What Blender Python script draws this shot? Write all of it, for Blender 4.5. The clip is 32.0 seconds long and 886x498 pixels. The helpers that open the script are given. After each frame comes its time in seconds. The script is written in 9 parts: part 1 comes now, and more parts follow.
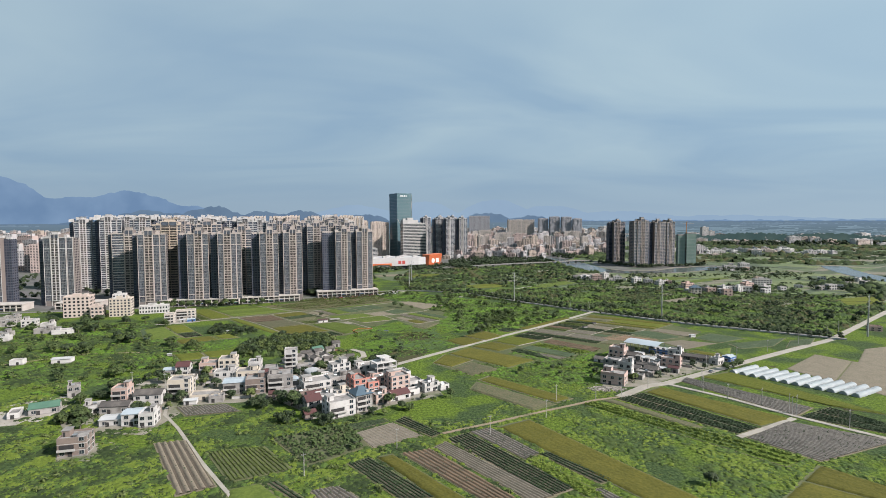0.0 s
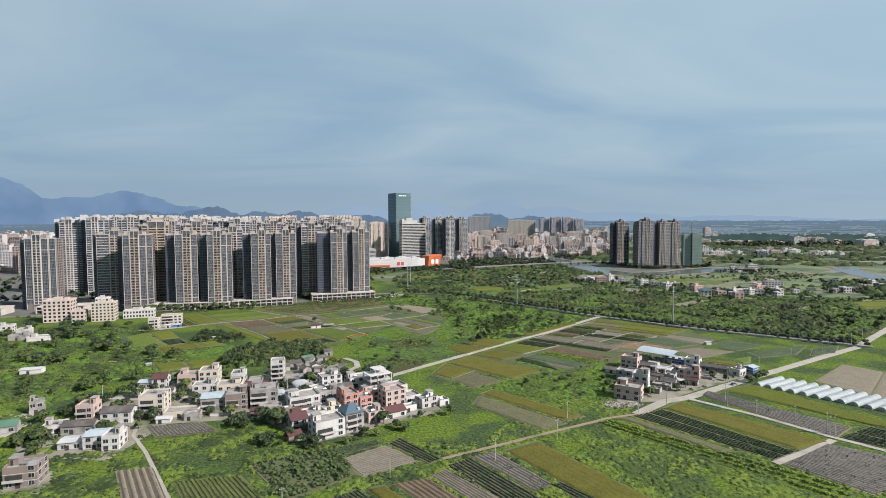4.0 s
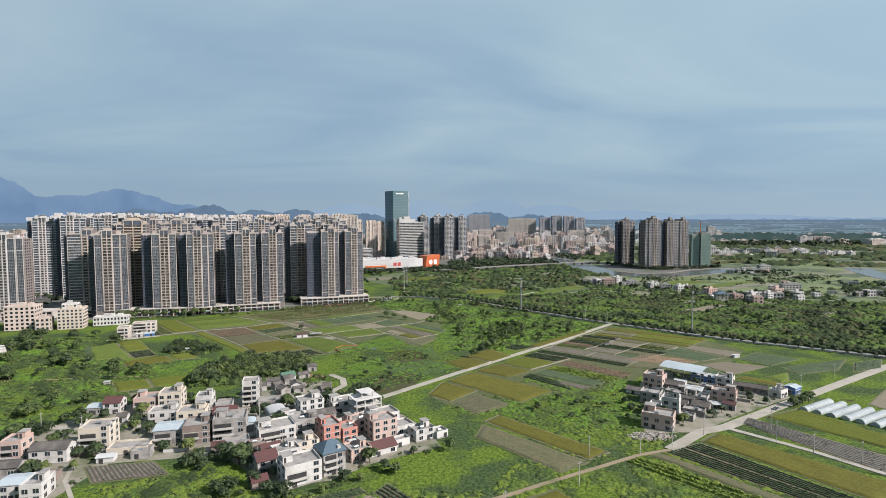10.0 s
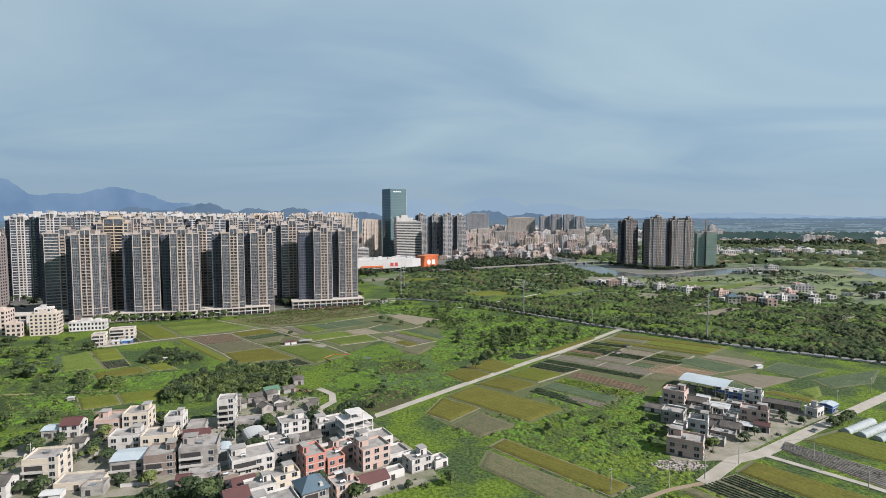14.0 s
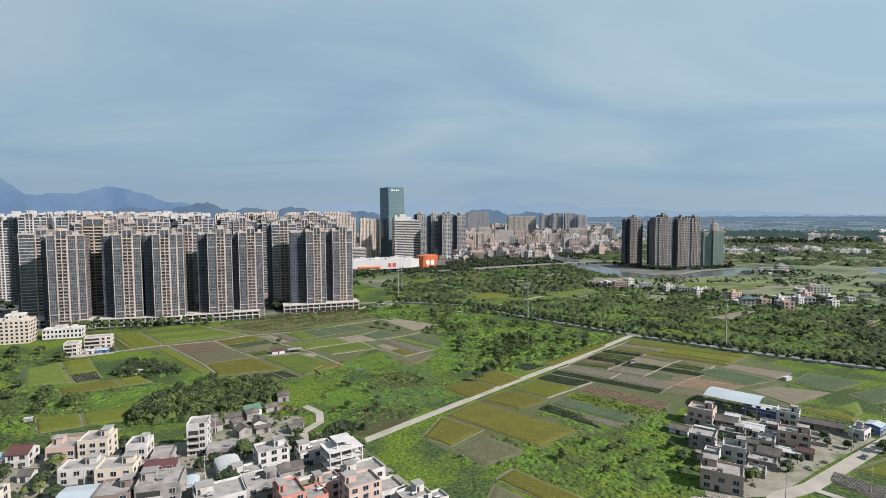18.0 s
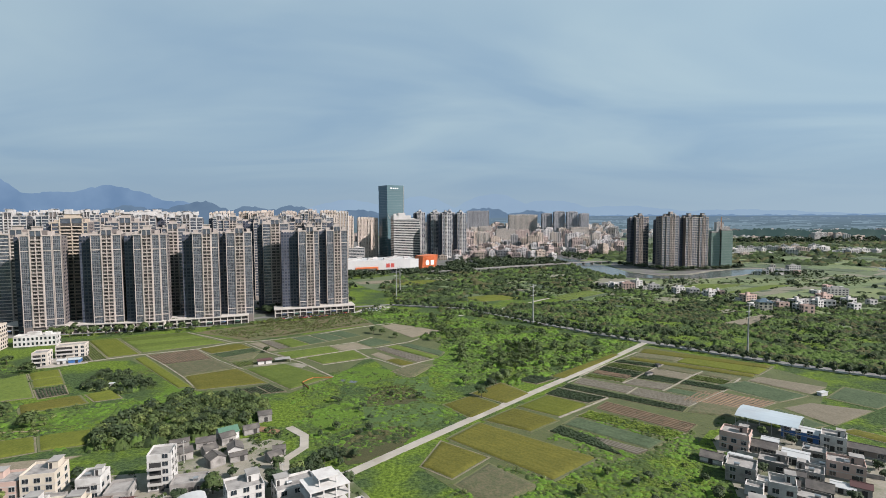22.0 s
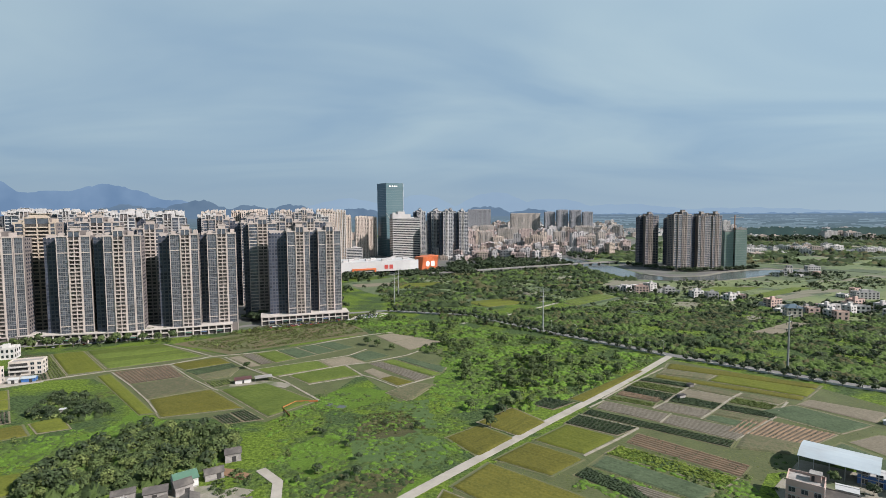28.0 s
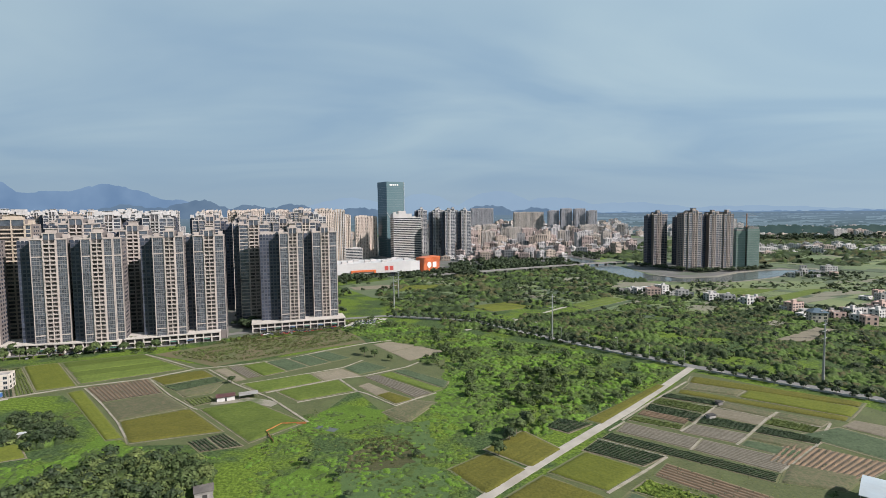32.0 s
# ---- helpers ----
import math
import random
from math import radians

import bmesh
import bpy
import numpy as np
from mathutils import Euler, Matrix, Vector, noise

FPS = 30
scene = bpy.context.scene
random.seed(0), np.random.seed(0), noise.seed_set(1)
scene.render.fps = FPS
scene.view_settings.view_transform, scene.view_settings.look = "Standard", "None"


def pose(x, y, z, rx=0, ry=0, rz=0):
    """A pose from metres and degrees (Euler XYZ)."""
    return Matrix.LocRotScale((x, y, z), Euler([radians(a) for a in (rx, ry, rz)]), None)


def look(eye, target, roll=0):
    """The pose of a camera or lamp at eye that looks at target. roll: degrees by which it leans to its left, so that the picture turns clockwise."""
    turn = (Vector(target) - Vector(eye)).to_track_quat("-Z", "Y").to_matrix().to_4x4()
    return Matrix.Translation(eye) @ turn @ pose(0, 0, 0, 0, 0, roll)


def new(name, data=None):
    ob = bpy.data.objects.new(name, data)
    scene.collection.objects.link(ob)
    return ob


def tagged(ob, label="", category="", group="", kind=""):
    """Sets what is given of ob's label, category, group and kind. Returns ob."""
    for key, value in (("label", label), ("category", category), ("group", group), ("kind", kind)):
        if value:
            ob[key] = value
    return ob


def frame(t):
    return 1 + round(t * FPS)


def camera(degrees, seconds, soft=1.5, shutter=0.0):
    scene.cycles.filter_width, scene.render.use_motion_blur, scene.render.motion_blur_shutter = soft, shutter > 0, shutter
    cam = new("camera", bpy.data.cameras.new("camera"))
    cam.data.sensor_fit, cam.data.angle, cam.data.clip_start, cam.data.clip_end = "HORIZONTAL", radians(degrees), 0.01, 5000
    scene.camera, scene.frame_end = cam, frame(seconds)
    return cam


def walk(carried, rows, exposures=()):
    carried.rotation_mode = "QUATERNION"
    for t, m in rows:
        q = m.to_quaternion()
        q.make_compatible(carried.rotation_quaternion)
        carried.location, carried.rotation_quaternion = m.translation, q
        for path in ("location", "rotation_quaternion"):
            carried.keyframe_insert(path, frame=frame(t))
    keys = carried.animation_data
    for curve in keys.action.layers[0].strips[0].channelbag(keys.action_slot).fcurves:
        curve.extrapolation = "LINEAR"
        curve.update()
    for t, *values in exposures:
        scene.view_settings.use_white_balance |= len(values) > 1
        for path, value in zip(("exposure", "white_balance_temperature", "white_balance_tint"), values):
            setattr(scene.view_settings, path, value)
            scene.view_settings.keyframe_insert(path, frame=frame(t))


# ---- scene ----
cam = camera(79.4, 32.0, soft=0.5)
PATH = [
    (0, (0.526, 0.898, 100.746), (0.508, 2.895, 100.632), -0.2),
    (6, (0.55, 42.296, 100.054), (0.533, 44.293, 99.942), -0.2),
    (9, (0.765, 64.322, 100.179), (0.75, 66.319, 100.063), -0.2),
    (13, (-0.106, 94.299, 100.539), (-0.113, 96.295, 100.417), -0.1),
    (19, (-0.098, 139.363, 100.457), (-0.102, 141.359, 100.329), -0.3),
    (23, (-0.042, 169.057, 100.381), (-0.047, 171.053, 100.248), -0.3),
    (25, (-0.185, 183.111, 100.313), (-0.194, 185.107, 100.178), -0.3),
    (28, (-0.742, 204.455, 100.631), (-0.749, 206.45, 100.494), -0.4),
    (32, (-0.654, 233.68, 101.253), (-0.669, 235.675, 101.112), -0.6),
]
walk(cam, [(t, look(eye, target, roll)) for t, eye, target, roll in PATH])

# ---- world, sun ----
SUN_AZ, SUN_EL = radians(112), radians(36)
sun_dir = Vector((math.sin(SUN_AZ) * math.cos(SUN_EL), math.cos(SUN_AZ) * math.cos(SUN_EL), math.sin(SUN_EL)))
sun = new("sun", bpy.data.lights.new("sun", "SUN"))
sun.data.energy, sun.data.angle, sun.data.color = 5.0, radians(0.6), (1.0, 0.92, 0.885)
sun.matrix_world = look(sun_dir * 100, (0, 0, 0))

scene.view_settings.exposure = 1.06
world = bpy.data.worlds.new("sky")
scene.world = world
world.use_nodes = True
wn, wl = world.node_tree.nodes, world.node_tree.links
wn.clear()
w_out, w_bg = wn.new("ShaderNodeOutputWorld"), wn.new("ShaderNodeBackground")
w_bg.inputs["Strength"].default_value = 0.056
w_sky = wn.new("ShaderNodeTexSky")
w_sky.sky_type, w_sky.sun_disc = "NISHITA", False
w_sky.sun_elevation, w_sky.sun_rotation = SUN_EL, SUN_AZ
w_sky.air_density, w_sky.dust_density, w_sky.ozone_density = 1.0, 2.0, 2.0
w_tc, w_sep = wn.new("ShaderNodeTexCoord"), wn.new("ShaderNodeSeparateXYZ")
wl.new(w_tc.outputs["Generated"], w_sep.inputs[0])


def w_math(op, a, b, clamp=False):
    n = wn.new("ShaderNodeMath")
    n.operation, n.use_clamp = op, clamp
    for i, v in enumerate((a, b)):
        if isinstance(v, (int, float)):
            n.inputs[i].default_value = v
        else:
            wl.new(v, n.inputs[i])
    if op == "MULTIPLY_ADD":
        n.inputs[2].default_value = 0.5
    return n.outputs[0]


def w_ramp(fac, stops):
    n = wn.new("ShaderNodeValToRGB")
    e = n.color_ramp.elements
    while len(e) < len(stops):
        e.new(0.5)
    for el, (p, c) in zip(e, stops):
        el.position, el.color = p, (*c, 1)
    wl.new(fac, n.inputs[0])
    return n.outputs[0]


def w_mix(fac, a, b):
    n = wn.new("ShaderNodeMix")
    n.data_type = "RGBA"
    for s, v in (("Factor", fac), ("A", a), ("B", b)):
        sock = [i for i in n.inputs if i.name == s and i.type == ("VALUE" if s == "Factor" else "RGBA")][0]
        if isinstance(v, (int, float)):
            sock.default_value = v
        elif isinstance(v, tuple):
            sock.default_value = (*v, 1)
        else:
            wl.new(v, sock)
    return [o for o in n.outputs if o.type == "RGBA"][0]


# high thin cloud: a sheet over the sky with long streaks
lift = w_math("ADD", w_math("MAXIMUM", w_sep.outputs[2], 0.0), 0.16)
w_comb = wn.new("ShaderNodeCombineXYZ")
wl.new(w_math("DIVIDE", w_sep.outputs[0], lift), w_comb.inputs[0])
wl.new(w_math("DIVIDE", w_sep.outputs[1], lift), w_comb.inputs[1])
w_map = wn.new("ShaderNodeMapping")
w_map.inputs["Rotation"].default_value = (0, 0, radians(24))
w_map.inputs["Scale"].default_value = (0.7, 1.15, 1.0)
wl.new(w_comb.outputs[0], w_map.inputs[0])
w_n1 = wn.new("ShaderNodeTexNoise")
w_n1.inputs["Scale"].default_value, w_n1.inputs["Detail"].default_value = 0.75, 4.0
w_n1.inputs["Roughness"].default_value, w_n1.inputs["Distortion"].default_value = 0.48, 0.9
wl.new(w_map.outputs[0], w_n1.inputs["Vector"])
streak = w_ramp(w_n1.outputs[0], [(0.36, (0, 0, 0)), (0.64, (1, 1, 1))])
veil = w_mix(streak, (2.45, 3.65, 4.95), (3.95, 5.1, 5.75))
# the sheet thins out above the horizon and sinks into grey blue haze at it
low = w_ramp(w_sep.outputs[2], [(0.0, (3.0, 4.05, 5.05)), (0.06, (2.3, 3.4, 4.65)), (0.16, (2.65, 3.85, 4.95)), (0.42, (3.6, 4.85, 5.6))])
cloud = w_mix(0.38, veil, low)
haze = w_ramp(w_sep.outputs[2], [(0.0, (1, 1, 1)), (0.13, (0, 0, 0))])
cloud = w_mix(haze, cloud, low)
# the veil is a little brighter on the sun's side
w_dot = wn.new("ShaderNodeVectorMath")
w_dot.operation = "DOT_PRODUCT"
w_dot.inputs[1].default_value = (sun_dir.x, sun_dir.y, sun_dir.z)
wl.new(w_tc.outputs["Generated"], w_dot.inputs[0])
side = w_ramp(w_math("MULTIPLY_ADD", w_dot.outputs["Value"], 0.5), [(0.0, (0.88, 0.88, 0.89)), (0.5, (1.03, 1.03, 1.03)), (1.0, (1.28, 1.27, 1.23))])
w_tint = wn.new("ShaderNodeMix")
w_tint.data_type, w_tint.blend_type = "RGBA", "MULTIPLY"
w_tint.inputs[0].default_value = 1.0
wl.new(cloud, w_tint.inputs[6])
wl.new(side, w_tint.inputs[7])
wl.new(w_mix(0.9, w_sky.outputs[0], w_tint.outputs[2]), w_bg.inputs[0])
wl.new(w_bg.outputs[0], w_out.inputs[0])

# ---- materials ----
ALB = 0.61  # scale on every base colour, lowered to balance the sun and the exposure


# scales a base colour by ALB for the exposure; draws no wear
def worn(c):
    return tuple(q * ALB for q in c)



def surf(name, a, b, scale=0.5, rough=0.8, bump=0.2, metal=0.0, fine=4.0, island=0.0, obj=0.0, spec=0.4, dirt=None, dirt_scale=0.05, dirt_amt=0.0, stretch=(1, 1, 1), rot=0.0, gr=0.28):
    """A surface between two colours: broad patches and fine grain in world size, optional wear, and a shift per piece."""
    a, b, dirt = worn(a), worn(b), worn(dirt) if dirt else None
    m = bpy.data.materials.new(name)
    m.use_nodes = True
    n, l = m.node_tree.nodes, m.node_tree.links
    p = n["Principled BSDF"]
    p.inputs["Roughness"].default_value, p.inputs["Metallic"].default_value = rough, metal
    p.inputs["Specular IOR Level"].default_value = spec
    g = n.new("ShaderNodeNewGeometry")
    mp = n.new("ShaderNodeMapping")
    mp.inputs["Scale"].default_value, mp.inputs["Rotation"].default_value = stretch, (0, 0, rot)
    l.new(g.outputs["Position"], mp.inputs[0])

    def noise_of(s, d):
        t = n.new("ShaderNodeTexNoise")
        t.inputs["Scale"].default_value, t.inputs["Detail"].default_value = s, d
        l.new(mp.outputs[0], t.inputs["Vector"])
        return t.outputs[0]

    def ramp(f, p0, p1):
        r = n.new("ShaderNodeMapRange")
        r.inputs[1].default_value, r.inputs[2].default_value = p0, p1
        l.new(f, r.inputs[0])
        return r.outputs[0]

    def mix(f, c0, c1, kind="MIX"):
        x = n.new("ShaderNodeMix")
        x.data_type, x.blend_type = "RGBA", kind
        for i, v in ((0, f), (6, c0), (7, c1)):
            if isinstance(v, (int, float)):
                x.inputs[i].default_value = v
            elif isinstance(v, tuple):
                x.inputs[i].default_value = (*v, 1)
            else:
                l.new(v, x.inputs[i])
        return x.outputs[2]

    broad, grain = noise_of(scale, 3.0), noise_of(scale * fine, 4.0)
    col = mix(ramp(broad, 0.32, 0.68), a, b)
    col = mix(ramp(grain, 0.3, 0.75), mix(gr, col, a), mix(gr, col, b))
    if dirt:
        d = ramp(noise_of(dirt_scale, 5.0), 0.5, 0.72)
        s = n.new("ShaderNodeMath")
        s.operation = "MULTIPLY"
        s.inputs[1].default_value = dirt_amt
        l.new(d, s.inputs[0])
        col = mix(s.outputs[0], col, dirt)
    if island or obj:
        src = g.outputs["Random Per Island"] if island else n.new("ShaderNodeObjectInfo").outputs["Random"]
        hs = n.new("ShaderNodeHueSaturation")
        amt = island or obj
        r = n.new("ShaderNodeMapRange")
        r.inputs[3].default_value, r.inputs[4].default_value = 1 - amt, 1 + amt
        l.new(src, r.inputs[0])
        l.new(r.outputs[0], hs.inputs["Value"])
        l.new(col, hs.inputs["Color"])
        col = hs.outputs[0]
    l.new(col, p.inputs["Base Color"])
    if bump:
        bp = n.new("ShaderNodeBump")
        bp.inputs["Strength"].default_value = bump
        bp.inputs["Distance"].default_value = min(0.6, 0.3 / (scale * fine))
        l.new(grain, bp.inputs["Height"])
        l.new(bp.outputs[0], p.inputs["Normal"])
    return m


# emission level of the painted distance, lowered to suit the exposure
def glow_level(c):
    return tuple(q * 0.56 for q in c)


def haze_glow_mat(name, a, b, scale, far=None):
    """The far distance: glows in colours that have kilometres of haze painted in."""
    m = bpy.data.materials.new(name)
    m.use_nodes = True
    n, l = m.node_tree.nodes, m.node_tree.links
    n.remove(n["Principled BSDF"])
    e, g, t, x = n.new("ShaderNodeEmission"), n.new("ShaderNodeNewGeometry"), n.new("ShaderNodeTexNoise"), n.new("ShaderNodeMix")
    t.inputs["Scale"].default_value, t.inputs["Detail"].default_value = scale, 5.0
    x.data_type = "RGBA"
    x.inputs[6].default_value, x.inputs[7].default_value = (*glow_level(a), 1), (*glow_level(b), 1)
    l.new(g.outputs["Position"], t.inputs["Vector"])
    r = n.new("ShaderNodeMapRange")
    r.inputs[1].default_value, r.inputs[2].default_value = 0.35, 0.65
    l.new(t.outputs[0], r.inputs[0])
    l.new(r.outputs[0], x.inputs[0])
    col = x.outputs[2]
    # painted haze thickens: the glow blends to far[0] with distance
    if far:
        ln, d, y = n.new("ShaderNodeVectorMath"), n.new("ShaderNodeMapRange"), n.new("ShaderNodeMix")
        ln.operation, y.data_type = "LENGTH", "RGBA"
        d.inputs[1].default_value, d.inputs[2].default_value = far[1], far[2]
        y.inputs[7].default_value = (*glow_level(far[0]), 1)
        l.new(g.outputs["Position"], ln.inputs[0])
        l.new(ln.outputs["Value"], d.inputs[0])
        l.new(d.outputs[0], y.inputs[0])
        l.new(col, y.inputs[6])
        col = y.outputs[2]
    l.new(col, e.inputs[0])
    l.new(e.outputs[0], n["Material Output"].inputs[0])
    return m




def meadow(name, lush=False):
    """Rank grass and weeds: bright and dark greens at three scales, with dry and bare patches."""
    m = bpy.data.materials.new(name)
    m.use_nodes = True
    n, l = m.node_tree.nodes, m.node_tree.links
    p = n["Principled BSDF"]
    p.inputs["Roughness"].default_value, p.inputs["Specular IOR Level"].default_value = 0.95, 0.1
    g = n.new("ShaderNodeNewGeometry")

    def fac(scale, detail, lo, hi, rough=0.55):
        t, r = n.new("ShaderNodeTexNoise"), n.new("ShaderNodeMapRange")
        t.inputs["Scale"].default_value, t.inputs["Detail"].default_value, t.inputs["Roughness"].default_value = scale, detail, rough
        r.inputs[1].default_value, r.inputs[2].default_value = lo, hi
        l.new(g.outputs["Position"], t.inputs["Vector"])
        l.new(t.outputs[0], r.inputs[0])
        return r.outputs[0], t.outputs[0]

    def mix(f, a, b):
        x = n.new("ShaderNodeMix")
        x.data_type = "RGBA"
        l.new(f, x.inputs[0])
        for i, v in ((6, a), (7, b)):
            if isinstance(v, tuple):
                x.inputs[i].default_value = (*worn(v), 1)
            else:
                l.new(v, x.inputs[i])
        return x.outputs[2]

    speck, raw = fac(0.55, 3, 0.40, 0.60, 0.6)
    mid, _ = fac(0.13, 5, 0.40, 0.62)
    broad, _ = fac(0.022, 4, 0.42, 0.60)
    clump, _ = fac(0.2, 4, 0.54, 0.62, 0.6)
    dry, _ = fac(0.03, 6, 0.57, 0.70)
    lush = mix(speck, (0.036, 0.052, 0.013), (0.185, 0.212, 0.050))
    rank = mix(speck, (0.020, 0.031, 0.012), (0.105, 0.122, 0.043))
    col = mix(mid, lush, mix(broad, rank, lush))
    col = mix(dry, col, mix(speck, (0.058, 0.053, 0.027), (0.159, 0.119, 0.075)))
    col = mix(clump, col, mix(speck, (0.015, 0.024, 0.011), (0.053, 0.069, 0.027)))
    if lush:
        fine, _ = fac(0.7, 3, 0.38, 0.62, 0.6)
        wide, _ = fac(0.03, 6, 0.45, 0.56, 0.6)
        mud, _ = fac(0.035, 7, 0.64, 0.70, 0.6)
        col = mix(wide, mix(fine, (0.062, 0.102, 0.014), (0.150, 0.220, 0.033)), mix(fine, (0.030, 0.056, 0.020), (0.078, 0.118, 0.044)))
        col = mix(mud, col, mix(fine, (0.032, 0.029, 0.018), (0.101, 0.081, 0.048)))
    l.new(col, p.inputs["Base Color"])
    b = n.new("ShaderNodeBump")
    b.inputs["Strength"].default_value, b.inputs["Distance"].default_value = 0.9, 1.0
    l.new(raw, b.inputs["Height"])
    l.new(b.outputs[0], p.inputs["Normal"])
    return m


M_GRASS = meadow("meadow")
M_ROAD = surf("pale_concrete", (0.42, 0.39, 0.34), (0.31, 0.29, 0.25), 0.15, 0.85, 0.1, fine=8, dirt=(0.22, 0.19, 0.14), dirt_scale=0.1, dirt_amt=0.5)
M_ASPHALT = surf("asphalt", (0.15, 0.148, 0.142), (0.20, 0.196, 0.188), 0.1, 0.85, 0.1, fine=10)
M_DIRT = surf("bare_earth", (0.30, 0.24, 0.17), (0.22, 0.17, 0.11), 0.1, 0.95, 0.4, fine=10, dirt=(0.1, 0.13, 0.04), dirt_scale=0.06, dirt_amt=0.7)
M_WATER = surf("river_water", (0.085, 0.10, 0.095), (0.115, 0.13, 0.12), 0.02, 0.22, 0.06, fine=30, spec=0.35)
M_LEAF = surf("leaves", (0.037, 0.061, 0.021), (0.086, 0.120, 0.037), 0.08, 0.75, 0, fine=6, island=0.35, spec=0.2)
M_LEAF2 = surf("light_leaves", (0.085, 0.117, 0.035), (0.136, 0.170, 0.053), 0.06, 0.8, 0, fine=6, island=0.3, spec=0.2)
M_BARK = surf("bark", (0.10, 0.08, 0.06), (0.16, 0.13, 0.10), 0.8, 0.9, 0.5)
M_CONC = surf("concrete", (0.36, 0.35, 0.33), (0.24, 0.23, 0.22), 0.12, 0.85, 0.15, fine=8, dirt=(0.16, 0.15, 0.14), dirt_scale=0.12, dirt_amt=0.5)
M_ROOF = surf("roof_slab", (0.385, 0.37, 0.352), (0.235, 0.225, 0.213), 0.3, 0.9, 0.15, fine=6, dirt=(0.09, 0.085, 0.08), dirt_scale=0.25, dirt_amt=0.8)
M_GLASS = surf("window_glass", (0.02, 0.028, 0.036), (0.04, 0.052, 0.064), 0.3, 0.12, 0, spec=0.7, obj=0.3)
M_DARK = surf("dark_opening", (0.03, 0.03, 0.032), (0.05, 0.048, 0.045), 0.4, 0.9, 0)
M_STEEL = surf("galvanised_steel", (0.55, 0.56, 0.57), (0.42, 0.43, 0.44), 0.4, 0.45, 0, metal=0.6)
M_WHITE = surf("white_render", (0.66, 0.65, 0.63), (0.50, 0.49, 0.47), 0.16, 0.8, 0.1, fine=8, dirt=(0.27, 0.25, 0.23), dirt_scale=0.18, dirt_amt=0.6, obj=0.07)

# ---- mesh helpers ----


class Build:
    """Collects boxes, quads and prisms into one mesh."""

    def __init__(self):
        self.v, self.f = [], []

    def quad(self, a, b, c, d):
        i = len(self.v)
        self.v += [a, b, c, d]
        self.f.append((i, i + 1, i + 2, i + 3))

    def box(self, x0, x1, y0, y1, z0, z1):
        i = len(self.v)
        self.v += [(x, y, z) for z in (z0, z1) for y in (y0, y1) for x in (x0, x1)]
        self.f += [tuple(i + k for k in f) for f in ((0, 2, 3, 1), (4, 5, 7, 6), (0, 1, 5, 4), (2, 6, 7, 3), (0, 4, 6, 2), (1, 3, 7, 5))]
        return self

    def pane(self, x0, x1, y, z0, z1):
        """One upright glass face, towards -y."""
        self.quad((x0, y, z0), (x1, y, z0), (x1, y, z1), (x0, y, z1))

    def pane_side(self, x, y0, y1, z0, z1):
        self.quad((x, y0, z0), (x, y1, z0), (x, y1, z1), (x, y0, z1))

    def prism(self, pts, z0, z1):
        i, n = len(self.v), len(pts)
        self.v += [(x, y, z0) for x, y in pts] + [(x, y, z1) for x, y in pts]
        self.f += [tuple(range(i + n, i + 2 * n)), tuple(range(i + n - 1, i - 1, -1))]
        self.f += [(i + k, i + (k + 1) % n, i + n + (k + 1) % n, i + n + k) for k in range(n)]
        return self

    def tube(self, p, q, r0, r1, n=8):
        p, q = Vector(p), Vector(q)
        d = (q - p).normalized()
        u = d.orthogonal().normalized()
        w = d.cross(u)
        i = len(self.v)
        for c, r in ((p, r0), (q, r1)):
            self.v += [tuple(c + r * (math.cos(2 * math.pi * k / n) * u + math.sin(2 * math.pi * k / n) * w)) for k in range(n)]
        self.f += [(i + k, i + (k + 1) % n, i + n + (k + 1) % n, i + n + k) for k in range(n)]
        self.f += [tuple(i + n - 1 - k for k in range(n)), tuple(i + n + k for k in range(n))]
        return self

    def path(self, pts, r, n=5):
        """One unbroken tube along a line of points."""
        i, m = len(self.v), len(pts)
        for k, p in enumerate(pts):
            d = (Vector(pts[min(k + 1, m - 1)]) - Vector(pts[max(k - 1, 0)])).normalized()
            u = d.cross(Vector((0, 0, 1))).normalized() if abs(d.z) < 0.95 else Vector((1, 0, 0))
            w = d.cross(u)
            self.v += [tuple(Vector(p) + r * (math.cos(2 * math.pi * q / n) * u + math.sin(2 * math.pi * q / n) * w)) for q in range(n)]
        for k in range(m - 1):
            self.f += [(i + k * n + q, i + k * n + (q + 1) % n, i + (k + 1) * n + (q + 1) % n, i + (k + 1) * n + q) for q in range(n)]
        return self

    def mesh(self, name, material):
        me = bpy.data.meshes.new(name)
        me.from_pydata(self.v, [], self.f)
        me.materials.append(material)
        me.update()
        return me


def part(name, data, parent=None, label="", m=None, kind=""):
    ob = new(name, data)
    if parent:
        ob.parent = parent
    if m is not None:
        ob.matrix_basis = m
    return tagged(ob, label, kind=kind)


def thing(name, m, label, category, group="", kind="", data=None):
    ob = new(name, data)
    ob.matrix_basis = m
    return tagged(ob, label, category, group, kind)


CACHE = {}


def shared(key, make):
    if key not in CACHE:
        CACHE[key] = make()
    return CACHE[key]


def big_mesh(name, co, faces, material):
    """A mesh from arrays: points (n, 3) and equal-sided faces (m, k)."""
    me = bpy.data.meshes.new(name)
    m, k = faces.shape
    me.vertices.add(len(co))
    me.vertices.foreach_set("co", co.astype(np.float32).ravel())
    me.loops.add(m * k)
    me.loops.foreach_set("vertex_index", faces.astype(np.int32).ravel())
    me.polygons.add(m)
    me.polygons.foreach_set("loop_start", np.arange(0, m * k, k, dtype=np.int32))
    me.update(calc_edges=True)
    me.materials.append(material)
    return me


